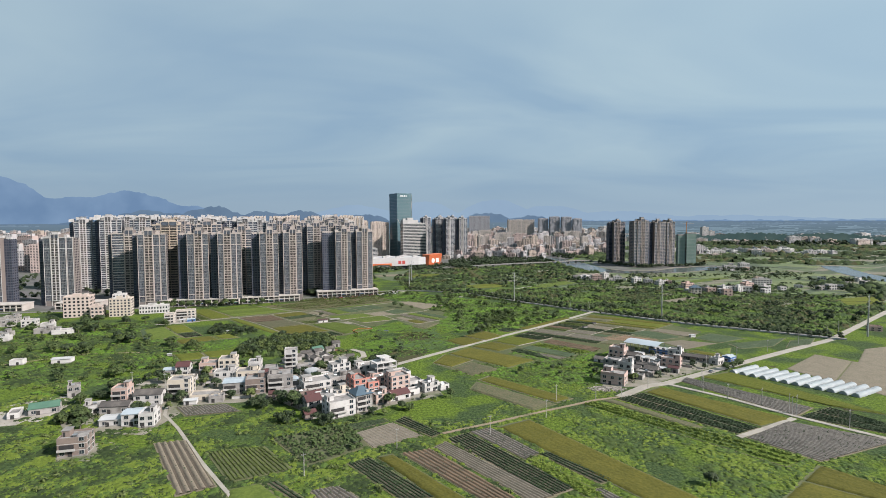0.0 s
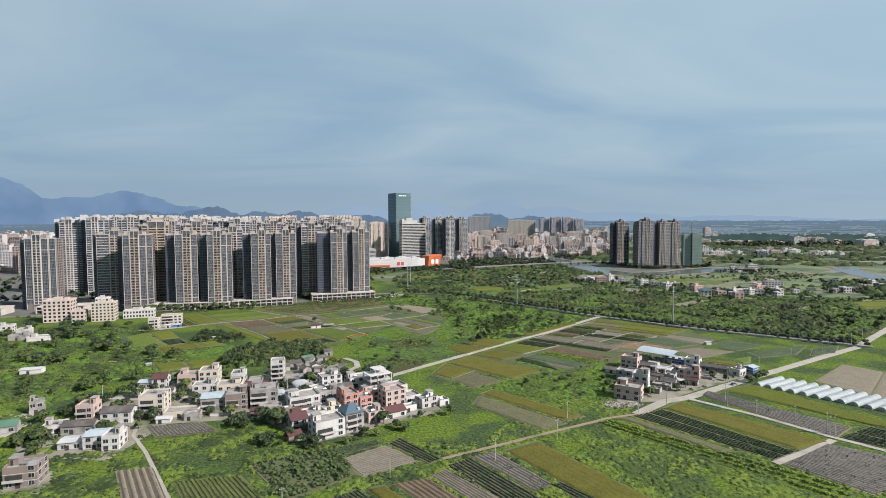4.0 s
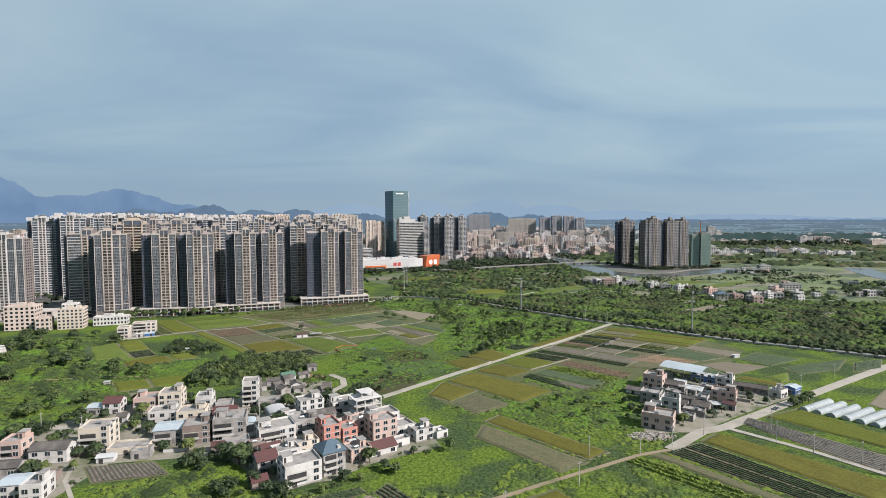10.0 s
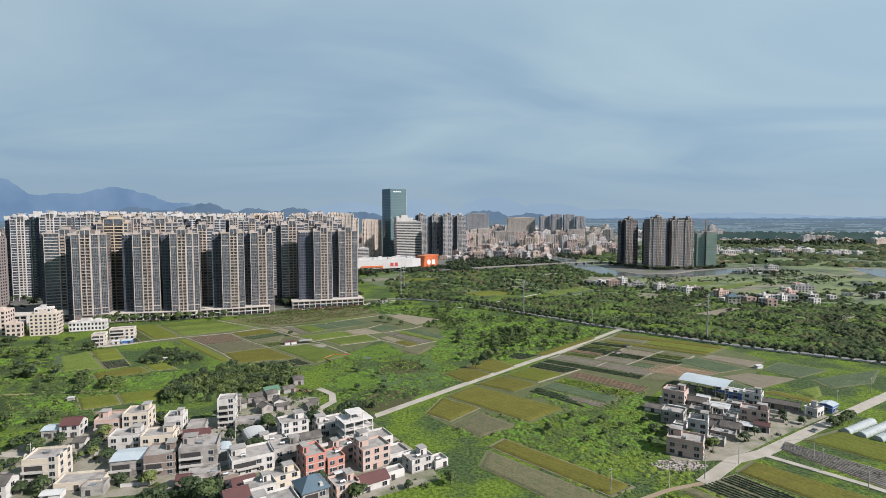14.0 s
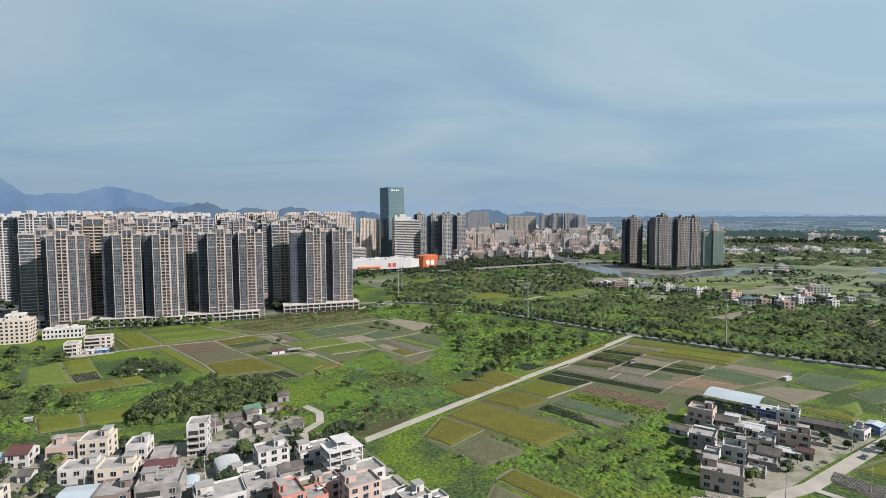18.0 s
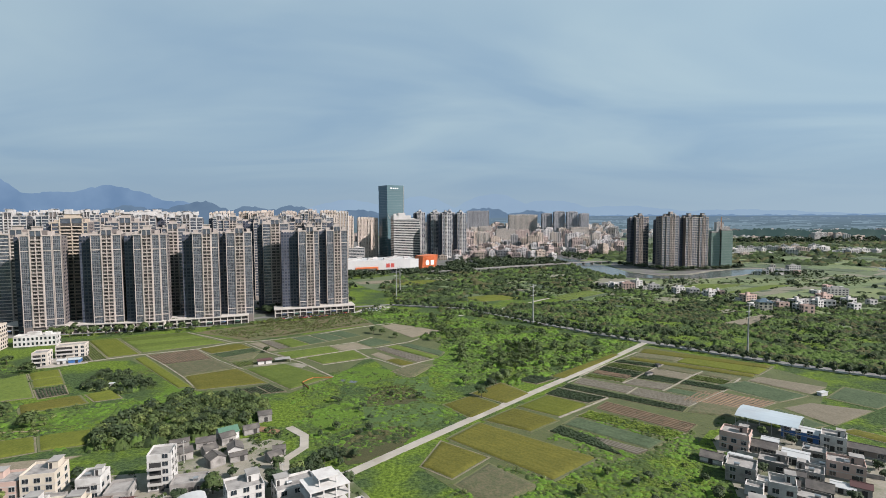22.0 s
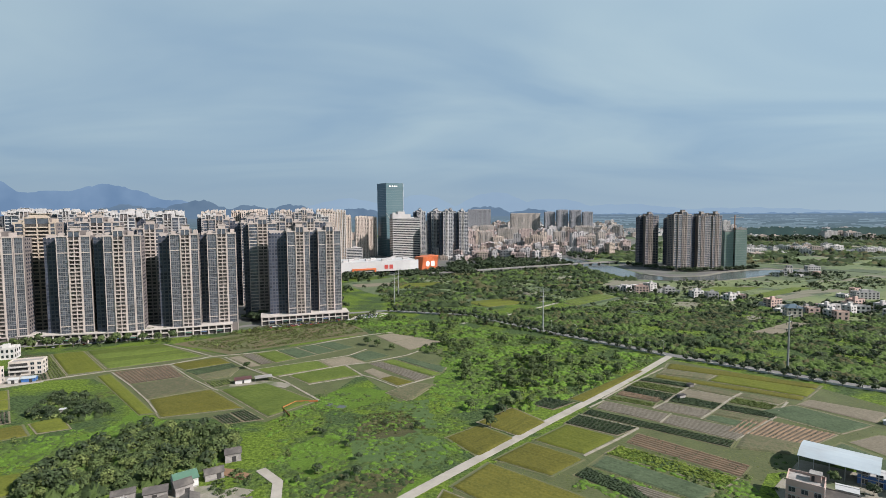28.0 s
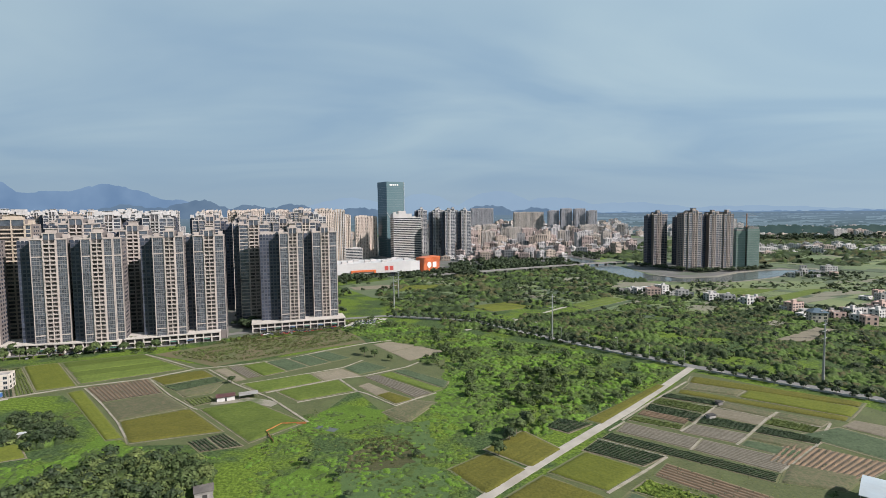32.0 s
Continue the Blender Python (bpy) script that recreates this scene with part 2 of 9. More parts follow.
def spread(name, co, faces, xyz, yaw, size, material):
    """Many copies of one small form, joined."""
    c, s = np.cos(yaw)[:, None], np.sin(yaw)[:, None]
    x, y, z = co[None, :, 0], co[None, :, 1], co[None, :, 2]
    k = size[:, None]
    pts = np.stack((k * (c * x - s * y) + xyz[:, :1], k * (s * x + c * y) + xyz[:, 1:2], k * z + xyz[:, 2:]), -1)
    f = faces[None] + (np.arange(len(xyz)) * len(co))[:, None, None]
    return big_mesh(name, pts.reshape(-1, 3), f.reshape(-1, faces.shape[1]), material)


def leaf_cloud(seed, n, lobes, leaf, flat=1.0, up=0.35):
    """Leaf clumps over a few uneven lobes: points and quads. lobes: (x, y, z, radius)."""
    r = np.random.RandomState(seed)
    pts, fs = [], []
    w = np.array([b[3] ** 2 for b in lobes])
    for i in range(n):
        b = lobes[r.choice(len(lobes), p=w / w.sum())]
        d = r.normal(size=3)
        d /= np.linalg.norm(d)
        if d[2] < -0.45:
            d[2] *= -1
        c = np.array(b[:3]) + d * b[3] * (0.72 + 0.36 * r.rand()) * np.array((1, 1, flat))
        d = d + np.array((0, 0, up))
        d /= np.linalg.norm(d)
        u = np.cross(d, r.normal(size=3))
        u /= np.linalg.norm(u)
        v = np.cross(d, u) * (0.6 + 0.5 * r.rand())
        tilt = d * (r.rand() - 0.5) * 0.9
        k = leaf * (0.6 + 0.8 * r.rand())
        pts += [c - u * k, c - v * k + tilt * k, c + u * k, c + v * k - tilt * k * 0.4]
        fs.append((4 * i, 4 * i + 1, 4 * i + 2, 4 * i + 3))
    return np.array(pts), np.array(fs)

# ---- ground and distance ----


def rise(x, y):
    """The plain is level, and lifts to low hills at its far rim."""
    d = math.hypot(x, y)
    k = max(0.0, (d - 3300) / 1500)
    return 66 * min(1.0, k) ** 1.4


def ground_sheet():
    rings = [0, 60, 150, 300, 500, 800, 1200, 1700, 2300, 3000, 3400, 3700, 4000, 4300, 4600, 4800]
    n = 72
    v, f = [(0, 150, 0)], []
    for r in rings[1:]:
        for k in range(n):
            a = 2 * math.pi * k / n
            x, y = r * math.cos(a), 150 + r * math.sin(a)
            v.append((x, y, rise(x, y)))
    f += [(0, 1 + k, 1 + (k + 1) % n) for k in range(n)]
    for i in range(len(rings) - 2):
        b = 1 + i * n
        f += [(b + k, b + n + k, b + n + (k + 1) % n, b + (k + 1) % n) for k in range(n)]
    me = bpy.data.meshes.new("ground")
    me.from_pydata(v, [], f)
    me.materials.append(M_GRASS)
    return thing("ground", Matrix(), "flat green farmland reaching to the horizon", "ground", kind="structure", data=me)


ground_sheet()


ROADS = []


def strip(name, pts, width, z, material, label, category="road", thick=0.5, kind="structure"):
    """A road of even width along a line of points."""
    ROADS.append((pts, width))
    p = [Vector(q).to_3d() for q in pts]
    left, right = [], []
    for i, q in enumerate(p):
        d = (p[min(i + 1, len(p) - 1)] - p[max(i - 1, 0)]).normalized()
        s = Vector((-d.y, d.x, 0)) * width / 2
        left.append(q + s)
        right.append(q - s)
    b = Build()
    for i in range(len(p) - 1):
        l0, l1, r0, r1 = left[i], left[i + 1], right[i], right[i + 1]
        b.quad((*r0.xy, z), (*r1.xy, z), (*l1.xy, z), (*l0.xy, z))
        b.quad((*r0.xy, z - thick), (*r1.xy, z - thick), (*r1.xy, z), (*r0.xy, z))
        b.quad((*l0.xy, z), (*l1.xy, z), (*l1.xy, z - thick), (*l0.xy, z - thick))
    return thing(name, Matrix(), label, category, kind=kind, data=b.mesh(name, material))


strip("road", [(-62, 362), (-50, 356), (-37, 363), (-1, 402), (50, 456), (92, 499), (144, 557), (158, 573)], 4.5, 0.20, M_ROAD, "narrow pale concrete farm road between rice fields")
strip("road", [(97, 297), (119, 316), (134, 322), (194, 361), (260, 403), (316, 438), (466, 567), (700, 770)], 5.6, 0.24, M_ROAD, "pale concrete village road past greenhouses")
strip("road", [(134, 320), (157, 295), (176, 268), (200, 240), (240, 196), (300, 130)], 3.0, 0.28, M_ROAD, "narrow pale concrete lane between fields")
strip("road", [(134, 242), (156, 254), (174, 265)], 3.0, 0.22, M_ROAD, "short concrete farm track")
strip("footpath", [(97, 297), (82, 292), (38, 268), (26, 261), (-2, 246)], 2.0, 0.18, M_DIRT, "earth footpath along a field edge", "path")
strip("footpath", [(-152, 284), (-146, 270), (-130, 252), (-101, 215), (-78, 188), (-60, 165)], 1.6, 0.18, M_ROAD, "thin concrete path through green plots", "path")
strip("road", [(-62, 362), (-66, 374), (-61, 386), (-64, 398), (-74, 408)], 4.0, 0.19, M_ROAD, "pale concrete village lane")
strip("road", [(-62, 362), (-78, 344), (-96, 335), (-120, 326), (-160, 318), (-190, 322)], 4.2, 0.23, M_ROAD, "pale concrete village lane between houses")
strip("road", [(-560, 556), (-487, 566), (-335, 604), (-258, 630), (-215, 640), (-186, 672), (-103, 734), (-60, 748), (20, 722), (80, 652), (156, 572), (232, 506), (330, 440)], 8.0, 0.21, M_ASPHALT, "asphalt road with trees on both sides")
strip("river", [(790, 1100), (755, 1030), (725, 955), (705, 880), (700, 790), (730, 690)], 44, 0.55, M_WATER, "grey wide river reach beyond the villages", "river", thick=0.8)

M_REVET = surf("river_revetment", (0.26, 0.24, 0.21), (0.12, 0.125, 0.085), 0.06, 0.95, 0.3, fine=6, gr=0.6)
BEND_RIVER = [(120, 1560), (205, 1420), (228, 1290), (244, 1180), (256, 1112), (266, 1040), (282, 985), (337, 967), (399, 969), (463, 1003), (547, 1062), (620, 1078),
              (620, 1096), (570, 1096), (511, 1094), (449, 1061), (394, 1014), (340, 1004), (312, 1040), (309, 1108), (304, 1180), (284, 1300), (250, 1430), (160, 1570)]
b = Build()
b.prism(BEND_RIVER, -0.3, 0.5)
thing("river", Matrix(), "grey-green slow river bending round the towers", "river", kind="structure", data=b.mesh("river", M_WATER))
strip("river_bank", [(318, 1050), (338, 1010), (394, 1019), (449, 1066), (511, 1099), (568, 1101)], 9, 0.95, M_REVET, "pale earth river bank", "bank", thick=1.2)
strip("river_bank", [(252, 1110), (262, 1038), (279, 982), (337, 963), (399, 965), (465, 999), (549, 1058), (620, 1074)], 3, 0.8, M_REVET, "pale earth river bank", "bank", thick=1.0)
# far farmland sheet, its green dulled to paint the distance haze
M_PLAINCROP = surf("hazed_plain_crops", (0.056, 0.088, 0.036), (0.110, 0.142, 0.062), 0.012, 0.95, 0.2, fine=9, gr=0.5, dirt=(0.045, 0.065, 0.038), dirt_scale=0.006, dirt_amt=0.8)
thing("far_farmland", Matrix(), "far farmland beyond the villages, green dulled by painted haze", "farmland", kind="structure", data=Build().prism([(20, 800), (210, 850), (420, 680), (560, 700), (760, 800), (2300, 1500), (2300, 2440), (640, 2440), (560, 1700), (300, 1290), (60, 1150), (-60, 1060), (-150, 960), (-90, 860)], -0.3, 0.03).mesh("far_farmland", M_PLAINCROP))

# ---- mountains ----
# the ranges glow in flat blues: haze is painted into their colour
M_HILL_FAR = haze_glow_mat("haze_pale_mountain", (0.245, 0.345, 0.475), (0.265, 0.37, 0.495), 0.002)
M_HILL_MID = haze_glow_mat("haze_blue_mountain", (0.135, 0.22, 0.36), (0.18, 0.275, 0.42), 0.004)
M_HILL_NEAR = haze_glow_mat("haze_blue_ridge", (0.105, 0.165, 0.255), (0.13, 0.195, 0.285), 0.008)


def ridge(name, dist, peaks, base, material, label, seed, x0=-5200, x1=5200, depth=60, rough=1.0, jag=0.0, step=0.25):
    """A range of hills: height is the tallest of its peaks (bearing in degrees, height, half width in degrees)."""
    rnd = random.Random(seed)
    ph = [rnd.uniform(0, 9) for _ in range(6)]
    b, prev = Build(), None
    a = -58.0
    while a <= 58.01:
        h = base
        for c, top, w in peaks:
            t = abs(a - c) / w
            if t < 1:
                h = max(h, base + (top - base) * (0.5 + 0.5 * math.cos(math.pi * t)))
        h += rough * (5 * math.sin(a * 1.9 + ph[0]) + 3 * math.sin(a * 4.3 + ph[1]) + 1.8 * math.sin(a * 11 + ph[2]) + 1.0 * math.sin(a * 27 + ph[3])) * min(1, h / 120)
        h += jag * (rnd.random() ** 2 + 0.6 * math.sin(a * 7 + ph[4]) + 0.5 * math.sin(a * 17 + ph[5]))
        s, c = math.sin(radians(a)), math.cos(radians(a))
        cur = (dist * s, 115 + dist * c, h), ((dist + depth) * s, 115 + (dist + depth) * c, h * 0.9), (dist * s * 0.985, 115 + dist * c * 0.985, -20)
        if prev:
            b.quad(prev[2], cur[2], cur[0], prev[0])
            b.quad(prev[0], cur[0], cur[1], prev[1])
        prev = cur
        a += step
    return thing(name, Matrix(), label, "mountain", kind="structure", data=b.mesh(name, material))


ridge("backdrop_range", 4780, [(-10, 225, 8), (-2.4, 258, 6), (5.2, 272, 7), (11, 212, 8), (18, 160, 10), (28, 122, 12), (45, 98, 10)], 86, M_HILL_FAR, "far mountains on the horizon, pale blue from painted haze", 3, rough=0.8)
ridge("backdrop_mountain", 4700, [(-31.7, 318, 9), (-41, 400, 6.5), (-36, 270, 8), (-27, 215, 7), (-48, 430, 9)], 80, M_HILL_MID, "wooded mountains behind the town, blue from painted haze", 5, rough=1.1, jag=3.0)
ridge("backdrop_hills", 4560, [(-24.4, 200, 6), (-19.5, 165, 5), (-15.6, 175, 4), (-9, 140, 4), (4.3, 150, 4.2), (9, 118, 5), (-30, 165, 8)], 66, M_HILL_NEAR, "dark wooded hills beyond the town, blue haze painted in", 7, rough=1.3, jag=4.0)
# rise and belts glow, with more haze in the colour further off
M_RISE = haze_glow_mat("painted_haze_rise", (0.045, 0.078, 0.078), (0.065, 0.10, 0.095), 0.02)
ridge("backdrop_rise", 2460, [(31, 34, 9), (25.5, 24, 7), (37, 36, 8), (43, 30, 8), (20, 10, 4)], -4, M_RISE, "long low wooded rise on the plain, haze painted in", 17, depth=200, rough=0.0, jag=4.0, step=0.1)
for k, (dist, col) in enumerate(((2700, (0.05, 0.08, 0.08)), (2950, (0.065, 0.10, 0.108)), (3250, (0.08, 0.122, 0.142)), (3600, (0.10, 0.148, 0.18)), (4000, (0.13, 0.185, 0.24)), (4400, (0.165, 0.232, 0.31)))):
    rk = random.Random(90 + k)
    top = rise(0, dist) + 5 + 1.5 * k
    ridge("backdrop_rise", dist, [(-50 + 9 * q + rk.uniform(-4, 4), top + rk.uniform(0, 8), rk.uniform(3, 9)) for q in range(12)], top - 6, haze_glow_mat("painted_haze_belt", tuple(c * 0.9 for c in col), tuple(c * 1.12 for c in col), 0.02), "tree belt far across the plain, haze painted in", 19 + k, depth=120, rough=0.0, jag=5.0, step=0.1)
# the last of the plain: a glowing sheet with the haze painted in
M_PLAIN = haze_glow_mat("painted_haze_plain", (0.045, 0.075, 0.068), (0.095, 0.135, 0.125), 0.0045, ((0.13, 0.188, 0.25), 2500, 4500))
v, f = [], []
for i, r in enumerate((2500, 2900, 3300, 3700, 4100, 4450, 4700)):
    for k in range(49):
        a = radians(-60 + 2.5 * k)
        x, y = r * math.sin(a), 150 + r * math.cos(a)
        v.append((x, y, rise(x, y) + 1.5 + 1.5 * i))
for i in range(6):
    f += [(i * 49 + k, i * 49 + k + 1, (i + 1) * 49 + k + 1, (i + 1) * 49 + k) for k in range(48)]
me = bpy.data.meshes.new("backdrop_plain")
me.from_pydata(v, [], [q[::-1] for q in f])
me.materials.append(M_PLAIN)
thing("backdrop_plain", Matrix(), "plain near the horizon, blue-grey from painted haze", "plain", kind="structure", data=me)

# ---- high-rise towers ----
M_PANEL = surf("grey_brown_cladding", (0.20, 0.175, 0.165), (0.145, 0.13, 0.125), 0.05, 0.7, 0.05, fine=10, obj=0.06)
M_STONE = surf("beige_balcony_stone", (0.52, 0.462, 0.42), (0.39, 0.345, 0.315), 0.1, 0.75, 0.05, fine=8, obj=0.08)
M_TGLASS = surf("blue_grey_glazing", (0.105, 0.125, 0.160), (0.26, 0.29, 0.345), 0.25, 0.25, 0, metal=0.6, spec=0.6, fine=6, island=0.42)
# darker copy of the glazing: the flanks' shade is put into its colour
M_FGLASS = surf("shade_dark_flank_glass", (0.05, 0.065, 0.10), (0.13, 0.155, 0.215), 0.25, 0.25, 0, metal=0.5, fine=6, island=0.4)
M_ORANGE = surf("orange_panel", (0.62, 0.16, 0.05), (0.54, 0.135, 0.045), 0.05, 0.5, 0)
M_GNET = surf("green_scaffold_net", (0.27, 0.38, 0.33), (0.19, 0.29, 0.245), 0.06, 0.9, 0.1, fine=20)
FLOOR = 3.05


def balcony_mesh(w, out):
    """A stone balcony between piers: slab, low breast wall and a thin top rail."""
    b = Build()
    b.box(-w / 2, w / 2, -out, 0, -0.22, 0.0)
    b.box(-w / 2, w / 2, -out, -out + 0.12, 0.0, 0.62)
    b.box(-w / 2, w / 2, -out + 0.02, -out + 0.1, 0.98, 1.06)
    for x, t in ((-w / 2, 0.75), (-0.22, 0.44), (w / 2 - 0.75, 0.75)):
        b.box(x, x + t, -out - 0.05, 0, 0.0, FLOOR - 0.22)
    return b


def window_band_mesh(w, n):
    """One storey of window frame: sill band and slim mullions."""
    b = Build()
    b.box(-w / 2, w / 2, -0.12, 0, -0.12, 0.34)
    b.box(-w / 2, w / 2, -0.08, 0, 1.28, 1.40)
    for k in range(n + 1):
        x = -w / 2 + (w - 0.16) * k / n
        b.box(x, x + 0.16, -0.12, 0, 0.34, FLOOR - 0.12)
    return b


def slab_tower(x, y, yaw, floors, mirror=1, panel=None, stone=None, glass=None, base=7.0, label="tall grey-brown apartment tower with beige stacked balconies", detail=True, w=34.0, d=20.0, cuts=None, white_top=False):
    """An apartment slab: a deep recessed flank, a glazed wing, a column of balconies, a second wing and a stepped roof.
    cuts: the places of its four vertical joints and two ends along the front."""
    panel, stone, glass = panel or M_PANEL, stone or M_STONE, glass or M_TGLASS
    t = thing("apartment_tower", pose(x, y, base, 0, 0, yaw) @ Matrix.Diagonal((mirror, 1, 1, 1)), label, "tower", "residential towers")
    h = floors * FLOOR
    k = w / 34.0
    c = cuts or (-17 * k, -10 * k, -3.6 * k, 4.4 * k, 17 * k)
    key = (floors, c, d, panel.name, stone.name)
    wing_a, balc, wing_b = (c[1], c[2]), (c[2], c[3]), (c[3], c[4])
    step = c[4] - c[3] > 9.0
    mid = c[3] + (c[4] - c[3]) * (0.52 if step else 1.0)
    spans = [(wing_a, 0.8), ((c[3], mid), 0.8)] + ([((mid, c[4]), 2.4)] if step else [])

    # the recessed flank takes a cladding with its shade painted in
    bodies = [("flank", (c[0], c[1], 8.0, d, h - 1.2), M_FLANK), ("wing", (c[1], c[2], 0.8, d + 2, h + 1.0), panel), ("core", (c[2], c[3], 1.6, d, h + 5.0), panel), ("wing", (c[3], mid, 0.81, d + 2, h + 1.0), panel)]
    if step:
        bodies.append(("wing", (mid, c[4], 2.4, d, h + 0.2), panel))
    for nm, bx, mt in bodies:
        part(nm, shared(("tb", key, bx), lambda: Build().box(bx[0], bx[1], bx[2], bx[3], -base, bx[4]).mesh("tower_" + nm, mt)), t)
    for (x0, x1), yy in spans:
        part("cornice", shared(("tc", key, x0), lambda: Build().box(x0 - 0.25, x1 + 0.25, yy - 0.5, yy + 0.4, h + 0.3, h + 1.4).mesh("cornice", stone)), t)
        if detail:
            for f in (2, floors - 4):
                part("stone_belt", shared(("tl", key, x0, f), lambda: Build().box(x0 - 0.1, x1 + 0.1, yy - 0.3, yy, f * FLOOR - 0.3, f * FLOOR + 0.5).mesh("stone_belt", stone)), t)
        for px in (x0, x1 - 0.5):
            part("corner_pier", shared(("tp", key, px), lambda: Build().box(px, px + 0.5, yy - 0.34, yy, -base, h + 0.3).mesh("corner_pier", stone)), t)

    q = (c[3] - c[2]) / 8.0
    m = (c[2] + c[3]) / 2
    top = [("lintel", (c[2] - 0.3, c[3] + 0.3, 0.9, 2.2, h + 4.6, h + 5.4)), ("lift_house", (m - 2.6 * q, m + 3.0 * q, 3.5, 9, h + 5.0, h + 8.2)), ("roof_slab", (m - 3.4 * q, m + 3.8 * q, 2.8, 9.6, h + 8.2, h + 8.6)),
           ("stair_house", (c[1] + 0.4, c[1] + 4.4, 7, 12, h + 1, h + 3.4)), ("stair_house", (mid - 4.5, mid - 1.2, 8, 14, h + 1, h + 4.0)), ("stair_house", (c[0] + 1, c[1] - 1, 11, 15, h - 1.2, h + 1.6))]
    top += [("post", (px, px + 0.6, 1.0, 1.7, h, h + 4.6)) for px in (c[2] + 0.1, m - 0.3, c[3] - 0.7)]
    if white_top:
        w0, w1 = c[0] + 1, c[4] - 1
        for i in range(4):
            u0 = w0 + (w1 - w0) * i / 4
            top.append(("pavilion", (u0, u0 + (w1 - w0) / 4 * (0.62 + 0.3 * ((i * 7 + floors) % 3) / 2), 2.5 + 2 * (i % 2), 12, h + 1.2 + 2.4 * (i % 2), h + 5.6 + 2.2 * ((i + floors) % 2))))
    if detail:
        for nm, bx in top:
            part(nm, shared(("tr", bx, stone.name), lambda: Build().box(*bx).mesh(nm, stone)), t)
    else:
        def crown():
            b = Build()
            for nm, bx in top:
                b.box(*bx)
            return b.mesh("tower_roof", M_ROOFWHITE if white_top else stone)
        part("roof_house", shared(("tr", key, white_top), crown), t, "rooftop stair and lift housings", kind="stuff")
    if not white_top:
        part("top_window", shared(("tw", key), lambda: Build().box(c[2] + 0.75, c[3] - 0.75, 1.35, 1.6, h + 0.2, h + 4.5).mesh("top_window", glass)), t, "tall glazing above the balconies")

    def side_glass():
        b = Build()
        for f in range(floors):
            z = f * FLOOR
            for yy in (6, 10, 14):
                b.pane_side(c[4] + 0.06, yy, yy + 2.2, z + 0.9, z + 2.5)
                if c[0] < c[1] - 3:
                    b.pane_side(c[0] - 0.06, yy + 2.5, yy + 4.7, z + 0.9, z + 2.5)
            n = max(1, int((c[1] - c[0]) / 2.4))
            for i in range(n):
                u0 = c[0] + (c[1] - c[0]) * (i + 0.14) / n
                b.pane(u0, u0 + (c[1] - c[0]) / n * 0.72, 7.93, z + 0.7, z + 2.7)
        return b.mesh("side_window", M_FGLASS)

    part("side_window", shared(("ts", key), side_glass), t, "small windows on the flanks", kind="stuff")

    def panes():
        b = Build()
        for (x0, x1), yy in spans:
            n = max(2, round((x1 - x0) / 1.7))
            for f in range(floors):
                for i in range(n):
                    u0, u1 = x0 + 0.5 + (x1 - x0 - 1.0) * i / n, x0 + 0.5 + (x1 - x0 - 1.0) * (i + 1) / n
                    b.pane(u0, u1, yy - 0.05, f * FLOOR + 0.3, f * FLOOR + 1.3)
                    b.pane(u0, u1, yy - 0.05, f * FLOOR + 1.3, (f + 1) * FLOOR - 0.1)
        return b.mesh("glazing", glass)

    part("glazing", shared(("tg", key), panes), t, "blue-grey glazing of the wings", kind="stuff")

    # door and curtain panes; their dark tones stand in for the recess shade
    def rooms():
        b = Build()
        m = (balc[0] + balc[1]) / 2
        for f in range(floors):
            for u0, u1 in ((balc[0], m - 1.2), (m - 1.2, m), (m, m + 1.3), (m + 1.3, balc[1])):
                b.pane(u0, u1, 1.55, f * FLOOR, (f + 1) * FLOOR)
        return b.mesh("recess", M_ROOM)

    part("balcony_recess", shared(("tq", key), rooms), t, "glazed doors and curtains behind the balconies, recess shade painted in", kind="stuff")
    if detail:
        for f in range(floors):
            z = f * FLOOR
            part("balcony", shared(("bal", balc, stone.name), lambda: balcony_mesh(balc[1] - balc[0], 1.5).mesh("balcony", stone)), t, m=pose((balc[0] + balc[1]) / 2, 1.5, z))
            for i, ((x0, x1), yy) in enumerate(spans):
                part("window_frame", shared(("wb", x0, x1, panel.name), lambda: window_band_mesh(x1 - x0 - 1.0, max(2, round((x1 - x0) / 1.7))).mesh("window_frame", M_FRAME)), t, m=pose((x0 + x1) / 2, yy - 0.06, z))
    else:
        def joined():
            b = Build()
            for f in range(floors):
                z = f * FLOOR
                b.box(balc[0], balc[1], 0, 1.5, z - 0.22, z + 0.75)
            for px in (balc[0], balc[1] - 0.7, (balc[0] + balc[1]) / 2):
                b.box(px, px + 0.7, 0, 1.5, 0, h)
            for (x0, x1), yy in spans:
                for f in range(floors):
                    b.box(x0 + 0.3, x1 - 0.3, yy - 0.2, yy - 0.06, f * FLOOR - 0.2, f * FLOOR + 0.5)
            return b.mesh("facade_relief", stone)
        part("facade_relief", shared(("tj", key), joined), t, kind="stuff")
    return t


# flank wall coloured darker and bluer than the wings to paint its shade
M_FLANK = surf("shade_dark_flank_cladding", (0.085, 0.09, 0.112), (0.058, 0.062, 0.08), 0.06, 0.6, 0.05, fine=10)
M_FRAME = surf("window_spandrel", (0.225, 0.222, 0.226), (0.15, 0.149, 0.153), 0.1, 0.7, 0, obj=0.08)
# varied doors and curtains, with the recess shade painted as dark tones
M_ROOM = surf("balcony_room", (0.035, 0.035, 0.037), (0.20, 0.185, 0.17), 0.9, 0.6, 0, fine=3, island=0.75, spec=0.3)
M_ROOFWHITE = surf("white_roof_pavilion", (0.62, 0.61, 0.60), (0.44, 0.435, 0.43), 0.15, 0.7, 0.05, fine=8)
